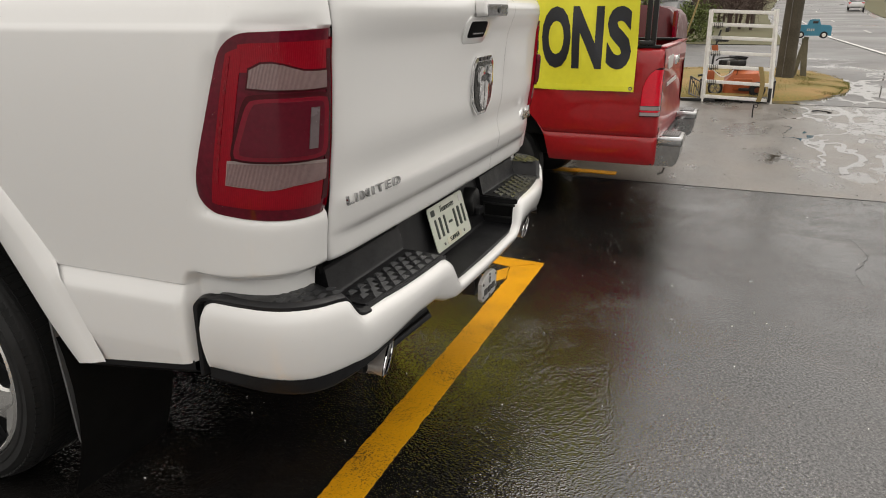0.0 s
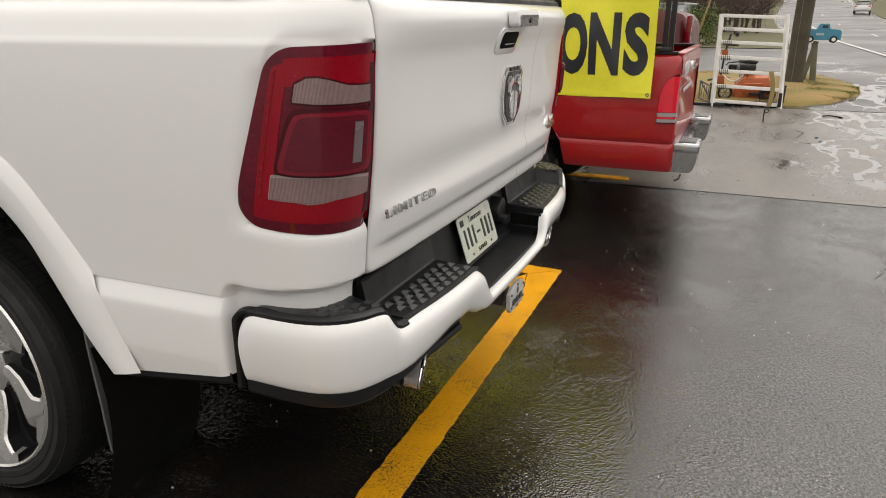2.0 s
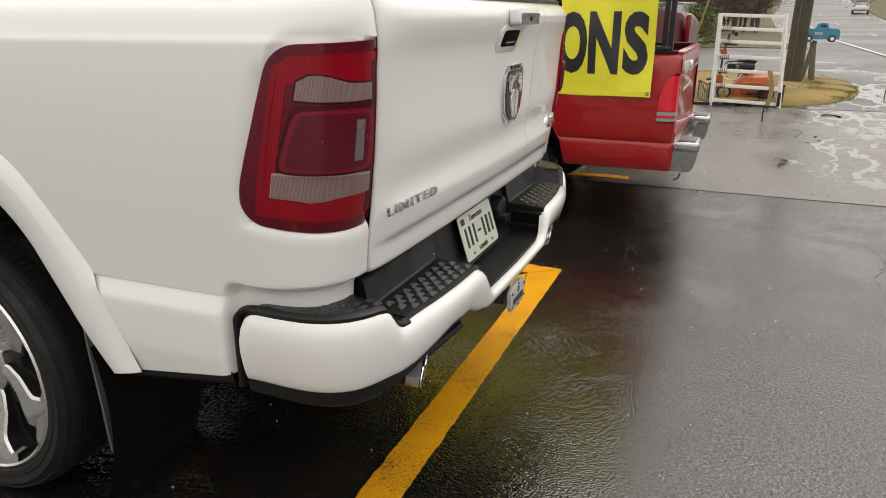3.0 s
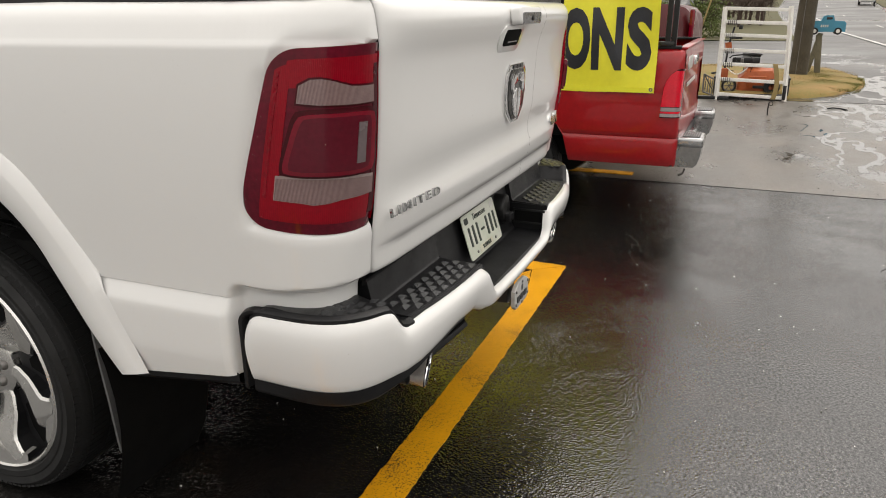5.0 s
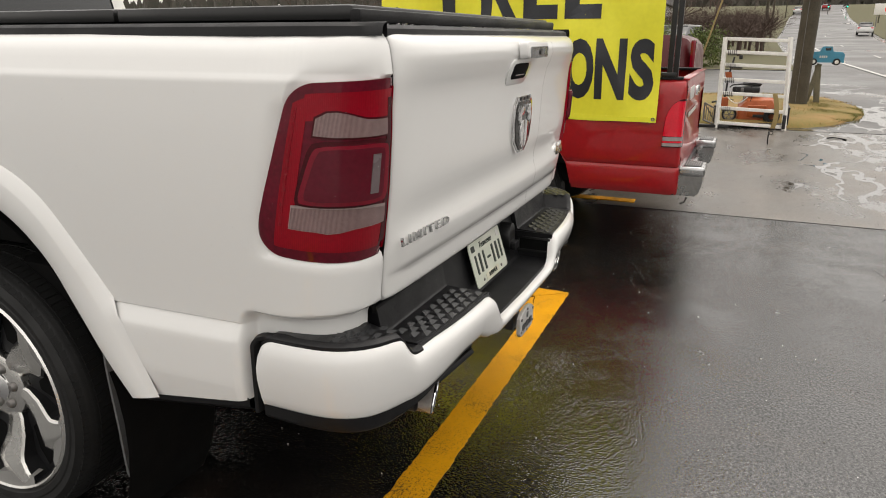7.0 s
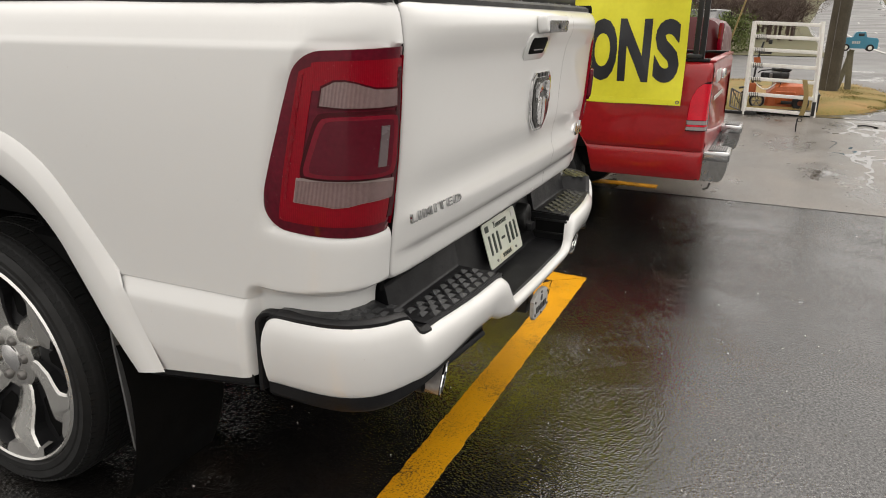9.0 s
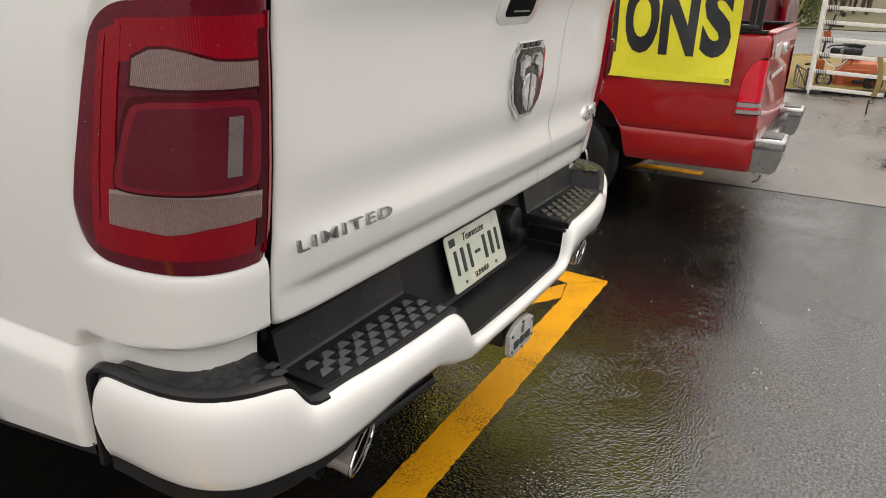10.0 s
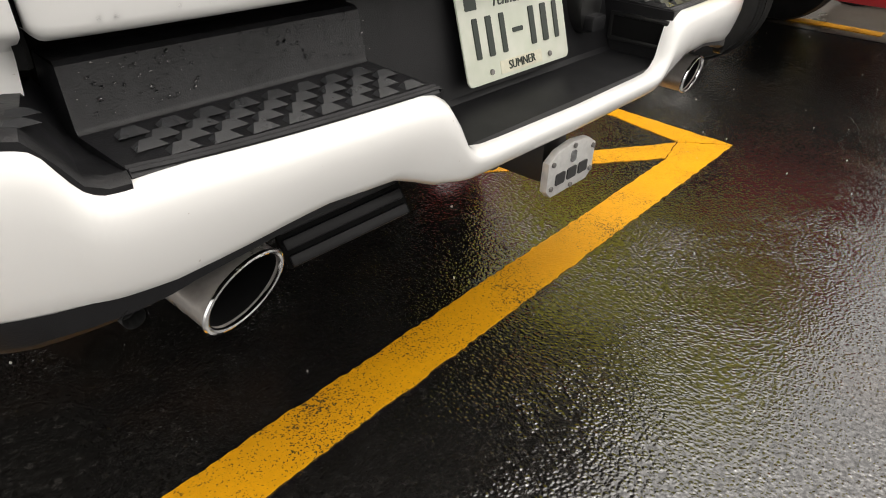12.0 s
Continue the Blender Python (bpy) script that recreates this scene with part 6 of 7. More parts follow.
def grass(count, seed, area, tall, material):
    rng = random.Random(seed)
    verts, faces = [], []
    while len(faces) < count:
        x, y = rng.uniform(area[0], area[1]), rng.uniform(area[2], area[3])
        mid = ((area[0] + area[1]) / 2, (area[2] + area[3]) / 2)
        far = max(abs(x - mid[0]) / (area[1] - area[0]), abs(y - mid[1]) / (area[3] - area[2])) * 2
        if not inside(x, y, ISL) or material == "blade_green" and rng.random() < far ** 1.5:
            continue
        f = min(1.0, min(math.hypot(x - a, y - b) for a, b in ISL) / 0.8)
        z = rise(x) + 0.03 + 0.10 * f
        a, h, w = rng.uniform(0, 6.28), rng.uniform(0.13, 1.0) * tall, rng.uniform(0.1, 0.23) * tall
        dx, dy = math.cos(a), math.sin(a)
        lean = rng.uniform(-0.05, 0.05)
        i = len(verts)
        verts += [(x - w * dx, y - w * dy, z - 0.03), (x + w * dx, y + w * dy, z - 0.03), (x + lean * dy, y - lean * dx, z + h)]
        faces.append((i, i + 1, i + 2))
    me = bpy.data.meshes.new("grass")
    me.from_pydata(verts, [], faces)
    me.materials.append(M[material])
    return me


tagged(new("grass", grass(14000, 3, (10.4, 16.7, -2.3, 3.2), 0.030, "blade")), "dry straw-coloured grass blades on the island", "grass", kind="stuff")
tagged(new("grass", grass(7000, 8, (11.3, 14.4, -2.3, -1.15), 0.022, "blade_green")), "fresh green grass at the island's street side", "grass", kind="stuff")

# rain water standing in the gutter round the island
rows = []
for k in range(60):
    f = 0.6 + 5.8 * k / 59
    i = int(f)
    x, y = (ISL[i][q] + (ISL[i + 1][q] - ISL[i][q]) * (f - i) for q in (0, 1))
    ox, oy = x - 13.4, y - 0.2
    d = math.hypot(ox, oy)
    w0 = 0.05 + 0.04 * math.sin(f * 5.0)
    w1 = w0 + 0.05 + 0.20 * max(0.0, math.sin(f * 3.1 + 0.6)) * (0.6 + 0.4 * math.sin(f * 17))
    rows.append([(x + ox / d * w, y + oy / d * w, rise(x + ox / d * w) + 0.0105) for w in (w0, (w0 + w1) / 2, w1)])
solid("puddle", sheet(rows), "puddle", "bright rain water in the gutter round the island", "puddle", kind="structure")

# utility pole
ux, uy = 13.55, -1.035
pole = thing("utility_pole", "dark weathered wooden utility pole in the turf", "utility pole", (ux, uy, rise(ux) + 0.10))
secs = []
for k in range(15):
    z = -0.15 + 8.8 * k / 14
    r = 0.168 - 0.004 * z
    secs.append([(r * (1 + 0.03 * math.sin(5 * a + k)) * math.cos(a), r * (1 + 0.03 * math.sin(3 * a + 2 * k)) * math.sin(a), z) for a in span(0, 2 * math.pi * 19 / 20, 19)])
part("shaft", loft(secs), "pole", pole)
part("crossarm", box((0.12, 2.4, 0.12), (0, 0, 8.1), 0.01), "pole", pole)
part("ground_wire", tube([(-0.16, 0.05, 0.0), (-0.158, 0.05, 3.0), (-0.14, 0.05, 7.5)], 0.006, 6), "steel", pole)

# mailbox shaped like a small pickup on a forked post
mx, my = 14.0, -1.43
mail = thing("mailbox", "bright blue pickup-shaped mailbox on a forked timber post", "mailbox", (mx, my, rise(mx) + 0.05))
part("post", box((0.10, 0.11, 0.86), (0, 0.06, 0.38), 0.008, (-5, 0, 0)), "post_wood", mail, "grey-green timber post")
part("brace", box((0.09, 0.09, 0.80), (0, 0.15, 0.44), 0.008, (11, 0, 0)), "post_wood", mail)
body = bmesh.new()
prof = [(0.34, 0.86), (0.34, 1.06), (0.10, 1.065), (0.07, 1.15), (0.03, 1.165), (-0.10, 1.165), (-0.13, 1.07), (-0.30, 1.055), (-0.335, 1.02), (-0.335, 0.86)]
secs = [[(x, y, z) for y, z in prof] for x in (-0.13, -0.125, 0.125, 0.13)]
loft(secs, body)
mbody = part("body", body, "blue", mail, "blue model pickup body", angle=30)
part("roof_panel", box((0.20, 0.16, 0.012), (0, -0.035, 1.172), 0.004), "white_metal", mbody, "white roof")
part("window", box((0.265, 0.10, 0.055), (0, -0.035, 1.115), 0.008), "glass", mbody)
for yy in (0.20, -0.21):
    for xx in (-0.135, 0.135):
        wv = part("wheel", lathe([(0.0, -0.015), (0.062, -0.015), (0.066, -0.008), (0.066, 0.008), (0.062, 0.015), (0.0, 0.015)], 24), "rubber", mbody)
        wv.location = (xx, yy, 0.875)
        part("hub_cap", lathe([(0.0, -0.018), (0.036, -0.018), (0.038, 0.0), (0.036, 0.018), (0.0, 0.018)], 20), "white_metal", mbody).location = (xx, yy, 0.875)
for k in range(4):
    part("number_bar", box((0.004, 0.026, 0.045), (-0.132, 0.09 - 0.036 * k, 0.97), 0.001), "white_line", mbody, "white bar")
part("bumper", box((0.26, 0.03, 0.03), (0, -0.35, 0.88), 0.006), "white_metal", mbody)

# white ramp gate standing at the back of a small trailer
gxp = 10.3
gate = thing("ramp_gate", "white painted metal ladder-like ramp gate standing upright", "ramp gate", (gxp, 0, rise(gxp)))
for y0, y1 in ((0.30, 0.315), (-0.715, -0.63)):
    sgn = 1 if y0 > 0 else -1
    part("side_post", tube([(0, y0, 0.0), (0, (y0 + y1) / 2, 0.75), (0, y1, 1.44)], 0.036, 4), "white_metal", gate, angle=20)
for k, z in enumerate((0.06, 0.30, 0.54, 0.76, 0.99, 1.19, 1.39)):
    ya, yb = 0.30 + 0.01 * z, -0.715 + 0.06 * z
    part("rung", box((0.034, ya - yb, 0.052), (0, (ya + yb) / 2, z + 0.012), 0.005, (2.0, 0, 0)), "white_metal", gate)
for yy in (0.18, -0.05, -0.30, -0.55):
    part("hinge_lug", box((0.04, 0.035, 0.035), (-0.02, yy, 0.015), 0.004), "satin_black", gate)
part("latch", box((0.06, 0.05, 0.22), (-0.03, -0.70, 0.14), 0.008), "satin_black", gate)

# iron pin with a ring, upright on the apron in front of the gate
pin = thing("iron_pin", "thin black iron pin with a ring standing on the wet apron", "pin", (8.72, -0.46, rise(8.72)))
part("shaft", tube([(0, 0, 0.0), (0.002, 0.004, 0.09), (0, 0, 0.185)], 0.009, 8), "satin_black", pin)
part("ring", tube([(0.0, -0.028 + 0.024 * math.cos(a), 0.165 + 0.026 * math.sin(a)) for a in span(0, 6.283, 17)], 0.005, 6), "satin_black", pin)
# fallen twig
solid("twig", tube([(9.62, -1.28, rise(9.62) + 0.010), (9.66, -1.36, rise(9.66) + 0.016), (9.63, -1.46, rise(9.63) + 0.013), (9.52, -1.53, rise(9.52) + 0.009)], 0.009, 6), "matt_black", "dark wet crooked twig lying on the apron", "twig")
for k in range(5):
    z0 = (0.312, 0.552, 0.772, 1.002, 1.202)[k]
    part("cord", tube([(0.032 * math.cos(a), 0.26 - 0.0048 * a, z0 + 0.040 * math.sin(a)) for a in span(0, 6.283 * 5, 60)], 0.0055, 5), "satin_black", gate, "black cord wound round a rung")
part("strap", sheet([[(-0.025, -0.48 - 0.06 * math.sin(t * 2.6), 0.58 - 0.55 * t), (-0.025, -0.55 - 0.06 * math.sin(t * 2.6), 0.58 - 0.55 * t)] for t in span(0, 1, 10)]), "strap", gate, "tan tie-down strap")

trailer = thing("utility_trailer", "low dark steel utility trailer behind the white gate", "trailer", (gxp + 0.05, 0, rise(gxp)))
part("deck", box((2.2, 1.05, 0.04), (1.15, -0.2, 0.05), 0.006), "dark_alloy", trailer)
for yy in (0.36, -0.76):
    part("side_rail", tube([(0.05, yy, 0.34), (2.2, yy, 0.34)], 0.018, 8), "satin_black", trailer)
    for k in range(6):
        part("rail_post", tube([(0.1 + 0.42 * k, yy, 0.08), (0.1 + 0.42 * k, yy, 0.34)], 0.012, 6), "satin_black", trailer)
        if k < 5:
            part("rail_brace", tube([(0.1 + 0.42 * k, yy, 0.10), (0.5 + 0.42 * k, yy, 0.33)], 0.007, 5), "steel", trailer)

# open steel frame folded out beside the gate
corners = ((0.0, 0.31, 0.04), (0.0, 0.31, 0.29), (-0.05, 0.52, 0.40), (-0.05, 0.52, 0.12), (0.0, 0.31, 0.04))
for a, b in zip(corners, corners[1:]):
    part("frame_bar", tube([a, b], 0.014, 6), "steel", trailer, "grey steel frame bar")
for k in range(1, 6):
    f = k / 6
    part("frame_bar", tube([(-0.05 * f, 0.31 + 0.21 * f, 0.04 + 0.08 * f), (-0.05 * f, 0.31 + 0.21 * f, 0.29 + 0.11 * f)], 0.007, 5), "steel", trailer)
part("frame_bar", tube([(0.4, 0.36, 0.05), (-0.05, 0.52, 0.40)], 0.010, 6), "steel", trailer)
part("sill", box((0.10, 0.62, 0.05), (-0.02, 0.42, 0.025), 0.01), "satin_black", trailer)

# orange machine on the trailer
mow = thing("mower", "faded orange ride-on mower with a black engine on the trailer", "mower", (gxp + 1.0, -0.22, rise(gxp) + 0.12))
secs = []
for x, hw_, zb, zt in ((-0.48, 0.26, -0.02, 0.20), (-0.44, 0.30, -0.03, 0.31), (-0.1, 0.32, -0.03, 0.38), (0.3, 0.31, -0.02, 0.36), (0.5, 0.26, 0.02, 0.28)):
    secs.append([(x, -hw_ - 0.08, zb), (x, -hw_ - 0.09, (zb + zt) / 2), (x, -hw_ + 0.02, zt), (x, hw_ - 0.20, zt - 0.02), (x, hw_ - 0.08, (zb + zt) / 2 + 0.03), (x, hw_ - 0.06, zb)])
part("deck_shell", loft(secs), "orange", mow, "faded orange deck shell")
part("guard", box((0.04, 0.30, 0.20), (-0.50, -0.06, 0.13), 0.02, (0, -12, 9)), "orange", mow, "orange front guard")
part("guard_slot", box((0.02, 0.18, 0.05), (-0.525, -0.10, 0.05), 0.01), "satin_black", mow)
part("dark_wheel", lathe([(0.045, -0.04), (0.115, -0.05), (0.13, -0.02), (0.13, 0.03), (0.045, 0.04)], 28), "rubber", mow).matrix_local = pose(-0.50, -0.30, 0.05, 0, 0, 0)
wh = part("front_wheel", lathe([(0.085, -0.03), (0.115, -0.035), (0.122, 0.0), (0.115, 0.03), (0.085, 0.03)], 28), "rubber", mow)
wh.location = (-0.50, 0.36, 0.06)
part("wheel_ring", lathe([(0.078, -0.034), (0.090, -0.040), (0.090, 0.0), (0.078, 0.0)], 28), "steel", wh)
for k in range(6):
    part("wheel_spoke", box((0.012, 0.012, 0.08), (-0.02, 0.042 * math.cos(k * 1.047), 0.042 * math.sin(k * 1.047)), 0.002, (60 * k + 90, 0, 0)), "steel", wh)
part("engine", box((0.36, 0.44, 0.10), (-0.1, 0.14, 0.46), 0.03), "satin_black", mow, "black engine block")
part("fuel_tank", box((0.26, 0.20, 0.07), (-0.15, 0.24, 0.40), 0.025), "matt_black", mow)
part("seat", box((0.26, 0.30, 0.05), (0.0, 0.06, 0.545), 0.02, (3, 0, 0)), "satin_black", mow, "black padded seat")
part("carburettor", box((0.10, 0.05, 0.08), (-0.32, 0.20, 0.455), 0.015), "steel", mow, "small grey metal casting")
part("side_panel", box((0.10, 0.13, 0.20), (-0.42, 0.46, 0.24), 0.03), "orange", mow, "orange side panel")
part("bracket", prism([(-0.05, -0.02), (0.05, -0.02), (0.08, 0.12), (-0.02, 0.13)], 0.03, pose(-0.42, 0.42, 0.63, 90, 0, 90), 0.006), "orange", mow, "orange control bracket")
part("stem", tube([(-0.40, 0.46, 0.30), (-0.40, 0.44, 0.70), (-0.40, 0.38, 1.0)], 0.016, 8), "satin_black", mow, "black steering column")
part("control_box", box((0.10, 0.20, 0.06), (-0.40, 0.34, 0.84), 0.015, (0, 0, 6)), "satin_black", mow, "black control box")
part("control_box", box((0.06, 0.06, 0.07), (-0.40, 0.28, 1.00), 0.012), "satin_black", mow)
part("lever", tube([(-0.45, 0.66, 0.25), (-0.45, 0.56, 0.27), (-0.42, 0.45, 0.30)], 0.017, 8), "satin_black", mow, "black grip lever")
part("hose", tube([(-0.52, 0.42 - 0.32 * t, 0.36 - 0.11 * math.sin(math.pi * t)) for t in span(0, 1, 12)], 0.009, 6), "white_metal", mow, "pale looped hose")
part("handlebar", tube([(-0.30, 0.40, 0.50), (-0.34, 0.36, 0.54), (-0.30, 0.05, 0.575), (-0.34, -0.10, 0.56)], 0.012, 8), "satin_black", mow, "bent black handlebar")
for q in range(4):
    part("cable", tube([(-0.44, 0.50 - 0.13 * q + 0.08 * math.sin(3 * t + q), 0.56 - 0.30 * t + 0.05 * math.sin(5 * t + 2 * q)) for t in span(0, 1, 12)], 0.006, 5), "satin_black", mow, "dangling black cable")

# tan pole leaning out of the trailer
plank = bmesh.new()
tube([(10.9, 0.72, rise(10.9) + 0.95), (10.9, 0.42, rise(10.9) + 2.15)], 0.014, 6, plank)
solid("leaning_pole", plank, "strap", "thin tan pole leaning out of the trailer", "pole")

# corner of another red vehicle beyond the red pickup
van = thing("parked_car", "dark red car with a tall tail light beyond the pickup", "car", (5.4, 0.41, 0.0))
secs = []
for y, hw_, zt in ((-0.01, 0.60, 1.20), (0.0, 0.70, 1.36), (0.03, 0.78, 1.44), (0.09, 0.82, 1.50), (0.2, 0.84, 1.535), (1.2, 0.86, 1.56), (2.4, 0.84, 1.5), (3.0, 0.82, 1.05), (4.0, 0.76, 0.85)):
    secs.append([(0.86 + x * hw_, y, z) for x, z in ((-0.94, 0.35), (-1.0, 0.5), (-1.0, 0.95), (-0.97, zt - 0.12), (-0.88, zt), (0.88, zt), (0.97, zt - 0.12), (1.0, 0.95), (1.0, 0.5), (0.94, 0.35))])
part("body", loft(secs), "maroon", van)
part("tail_light", box((0.10, 0.05, 0.30), (0.06, 0.01, 1.34), 0.02), "lamp_deep", van, "tall red tail light")
part("side_window", box((0.02, 1.6, 0.34), (0.005, 1.3, 1.22), 0.01), "glass", van)
for sx in (0.08, 1.64):
    for yy in (0.75, 3.2):
        part("wheel", lathe([(0.0, -0.1), (0.24, -0.1), (0.31, -0.07), (0.31, 0.07), (0.24, 0.1), (0.0, 0.1)], 24), "rubber", van).location = (sx, yy, 0.31 + rise(5.5))

# rain drops on the pickup's step, wall and gate
def drops(count, seed, place, size=1.0):
    rng = random.Random(seed)
    verts, faces = [], []
    for _ in range(count):
        c, nrm = place(rng)
        r = size * (0.0012 + 0.0030 * rng.random() ** 3)
        nrm = nrm.normalized()
        t = nrm.cross(Vector((0.3, 0.5, 0.8))).normalized()
        q = nrm.cross(t)
        i = len(verts)
        for lv, (rr, hh) in enumerate(((1.0, -0.1), (0.9, 0.35), (0.55, 0.62))):
            for k in range(7):
                a = 2 * math.pi * k / 7
                verts.append(c + r * (rr * math.cos(a) * t + rr * math.sin(a) * q + hh * nrm))
        verts.append(c + r * 0.72 * nrm)
        for lv in (0, 1):
            for k in range(7):
                a, b = i + lv * 7 + k, i + lv * 7 + (k + 1) % 7
                faces.append((a, b, b + 7, a + 7))
        for k in range(7):
            faces.append((i + 14 + k, i + 14 + (k + 1) % 7, i + 21))
    me = bpy.data.meshes.new("drops")
    me.from_pydata([tuple(v) for v in verts], [], faces)
    me.materials.append(M["water_drop"])
    me.shade_smooth()
    return me


def on_back_wall(rng):
    x, f = rng.uniform(-0.755, -0.345), rng.random()
    return Vector((x, Y0 + 0.068 + 0.014 * f, 0.801 + 0.055 * f)), Vector((0, -1, 0.25))


tagged(new("rain_drops", drops(260, 1, on_back_wall, 0.75)), "rain drops beaded on the black step wall", "water drops", kind="stuff")


def on_gate_top(rng):
    x = rng.uniform(-0.80, 0.80)
    return Vector((x, Y0 + gate_y(x, 1.507) + rng.uniform(0.012, 0.066), 1.5385)), Vector((0, 0, 1))


def on_cover(rng):
    return Vector((rng.uniform(-0.79, 0.79), Y0 + rng.uniform(0.12, 0.78), 1.581)), Vector((0, 0, 1))


def under_gate(rng):
    x = rng.uniform(-0.78, 0.3)
    return Vector((x, Y0 + gate_y(x, 0.900) - 0.0005, 0.906 + 0.004 * rng.random())), Vector((0, -1, -0.2))


def on_lamp(rng):
    """On the red outer band, the deep brake lens or the upper and lower lenses of the near tail light."""
    u, v = ((rng.uniform(0.90, 0.98), rng.uniform(0.08, 0.86)), (rng.uniform(0.11, 0.64), rng.uniform(0.38, 0.62)),
            (rng.uniform(0.06, 0.79), rng.uniform(0.84, 0.94)), (rng.uniform(0.80, 0.88), rng.uniform(0.06, 0.93)))[rng.randrange(4)]
    o = 0.0103 if u >= 0.90 else 0.0262 if 0.38 <= v <= 0.62 and u < 0.65 else 0.0128
    c = lamp_point(u, v, o, -1)
    return Vector(c) + Vector((0, Y0, 0.011)), Vector(lamp_point(u, v, o + 0.01, -1)) - Vector(c)


tagged(new("rain_drops", drops(260, 2, on_gate_top)), "rain drops beaded on the tailgate's black top trim", "water drops", kind="stuff")
tagged(new("rain_drops", drops(500, 3, on_cover)), "rain drops beaded on the black bed cover", "water drops", kind="stuff")
tagged(new("rain_drops", drops(200, 6, on_lamp, 0.45)), "fine rain drops beaded on the red tail light", "water drops", kind="stuff")
tagged(new("rain_drops", drops(40, 4, under_gate)), "rain drops hanging along the tailgate's lower edge", "water drops", kind="stuff")


# ---- far cars ----
def car(name, label, x, y, rz, paint, suv=False):
    c = thing(name, label, "car", (x, y, rise(x) + 0.03), rz, group="cars on the street")
    secs = []
    for yy, hw_, zb, zt in ((-2.2, 0.70, 0.42, 0.72), (-2.1, 0.84, 0.30, 0.92), (-1.2, 0.90, 0.24, 0.98), (0.8, 0.90, 0.24, 0.95), (1.7, 0.86, 0.26, 0.84), (2.15, 0.76, 0.34, 0.66)):
        secs.append([(s * hw_, yy, z) for s, z in ((-0.9, zb), (-1, zb + 0.15), (-1, zt - 0.12), (-0.9, zt), (0.9, zt), (1, zt - 0.12), (1, zb + 0.15), (0.9, zb))])
    b = part("body", loft(secs), paint, c)
    top = 1.62 if suv else 1.42
    secs = [[(s * hw_, yy, z) for s, z in ((-1, 0.88), (-0.86, zt - 0.06), (-0.74, zt), (0.74, zt), (0.86, zt - 0.06), (1, 0.88))] for yy, hw_, zt in ((-2.0 if suv else -1.6, 0.80, 1.0), (-1.7 if suv else -1.0, 0.80, top), (0.2, 0.80, top), (1.0, 0.84, 0.98))]
    cb = part("cabin", loft(secs), "glass", c, "dark car windows")
    part("roof", box((1.25, 1.9 if suv else 1.3, 0.05), (0, -0.75 if suv else -0.4, top + 0.01), 0.02), paint, c)
    for sx in (-1, 1):
        part("tail_light", box((0.26, 0.05, 0.16), (sx * 0.68, -2.16, 0.80), 0.02), "tail_red", c)
        for yy in (-1.35, 1.35):
            part("wheel", lathe([(0.0, -0.1), (0.26, -0.1), (0.32, -0.07), (0.32, 0.07), (0.26, 0.1), (0.0, 0.1)], 24), "rubber", c).location = (sx * 0.80, yy, 0.30)
    return c


car("car", "white car driving away up the street", 98, -11.9, -97, "white")
car("car", "silver car parked on the forecourt across the street", 84, -15.5, -150, "silver")
car("car", "dark red car parked on the forecourt across the street", 78, -17.2, -150, "red")
car("car", "white car far up the street", 176, -7.6, -95, "white")
car("car", "red car far up the street", 190, -14.0, -95, "red")
car("car", "white car parked behind the hedge", 36, 3.6, 75, "white", True)


# ---- plants ----
def leafy(name, label, x, y, w, h, count, leaf, seed, material="leaf"):
    """An evergreen clump: stems and many small leaves in uneven lumps."""
    rng = random.Random(seed)
    t = thing(name, label, "shrub", (x, y, rise(x) + 0.02), group="hedge shrubs")
    st = bmesh.new()
    for _ in range(9):
        a = rng.uniform(0, 6.28)
        tube([(0, 0, 0), (0.25 * w * math.cos(a), 0.25 * w * math.sin(a), h * 0.4), (0.42 * w * math.cos(a), 0.42 * w * math.sin(a), h * 0.8)], [0.04, 0.025, 0.01], 5, st)
    part("stems", st, "twig", t)
    lumps = [(rng.uniform(-0.4, 0.4) * w, rng.uniform(-0.4, 0.4) * w, rng.uniform(0.25, 0.85) * h, rng.uniform(0.16, 0.30) * w) for _ in range(16)]
    verts, faces = [], []
    for _ in range(count):
        cx, cy, cz, r = rng.choice(lumps)
        d = Vector((rng.gauss(0, 1), rng.gauss(0, 1), rng.gauss(0, 1))).normalized() * r * rng.uniform(0.5, 1.1)
        p = Vector((cx, cy, cz)) + d
        p.z = max(p.z, 0.03)
        a = Vector((rng.gauss(0, 1), rng.gauss(0, 1), rng.gauss(0, 1))).normalized() * leaf
        b = a.cross(Vector((rng.gauss(0, 1), rng.gauss(0, 1), rng.gauss(0, 1)))).normalized() * leaf * 0.5
        i = len(verts)
        verts += [p - a, p + b, p + a, p - b]
        faces.append((i, i + 1, i + 2, i + 3))
    me = bpy.data.meshes.new("leaves")
    me.from_pydata(verts, [], faces)
    me.materials.append(M[material])
    part("leaves", me, None, t)
    return t


for k, (x, y, w, h) in enumerate(((29.5, 2.2, 2.2, 1.4), (30.5, 4.6, 2.6, 1.7), (31.5, 6.8, 2.6, 1.6), (33, 9.2, 3.0, 1.7))):
    leafy("hedge_shrub", "dark green evergreen shrub at the lawn edge", x, y, w, h, 3500, 0.06, 20 + k)


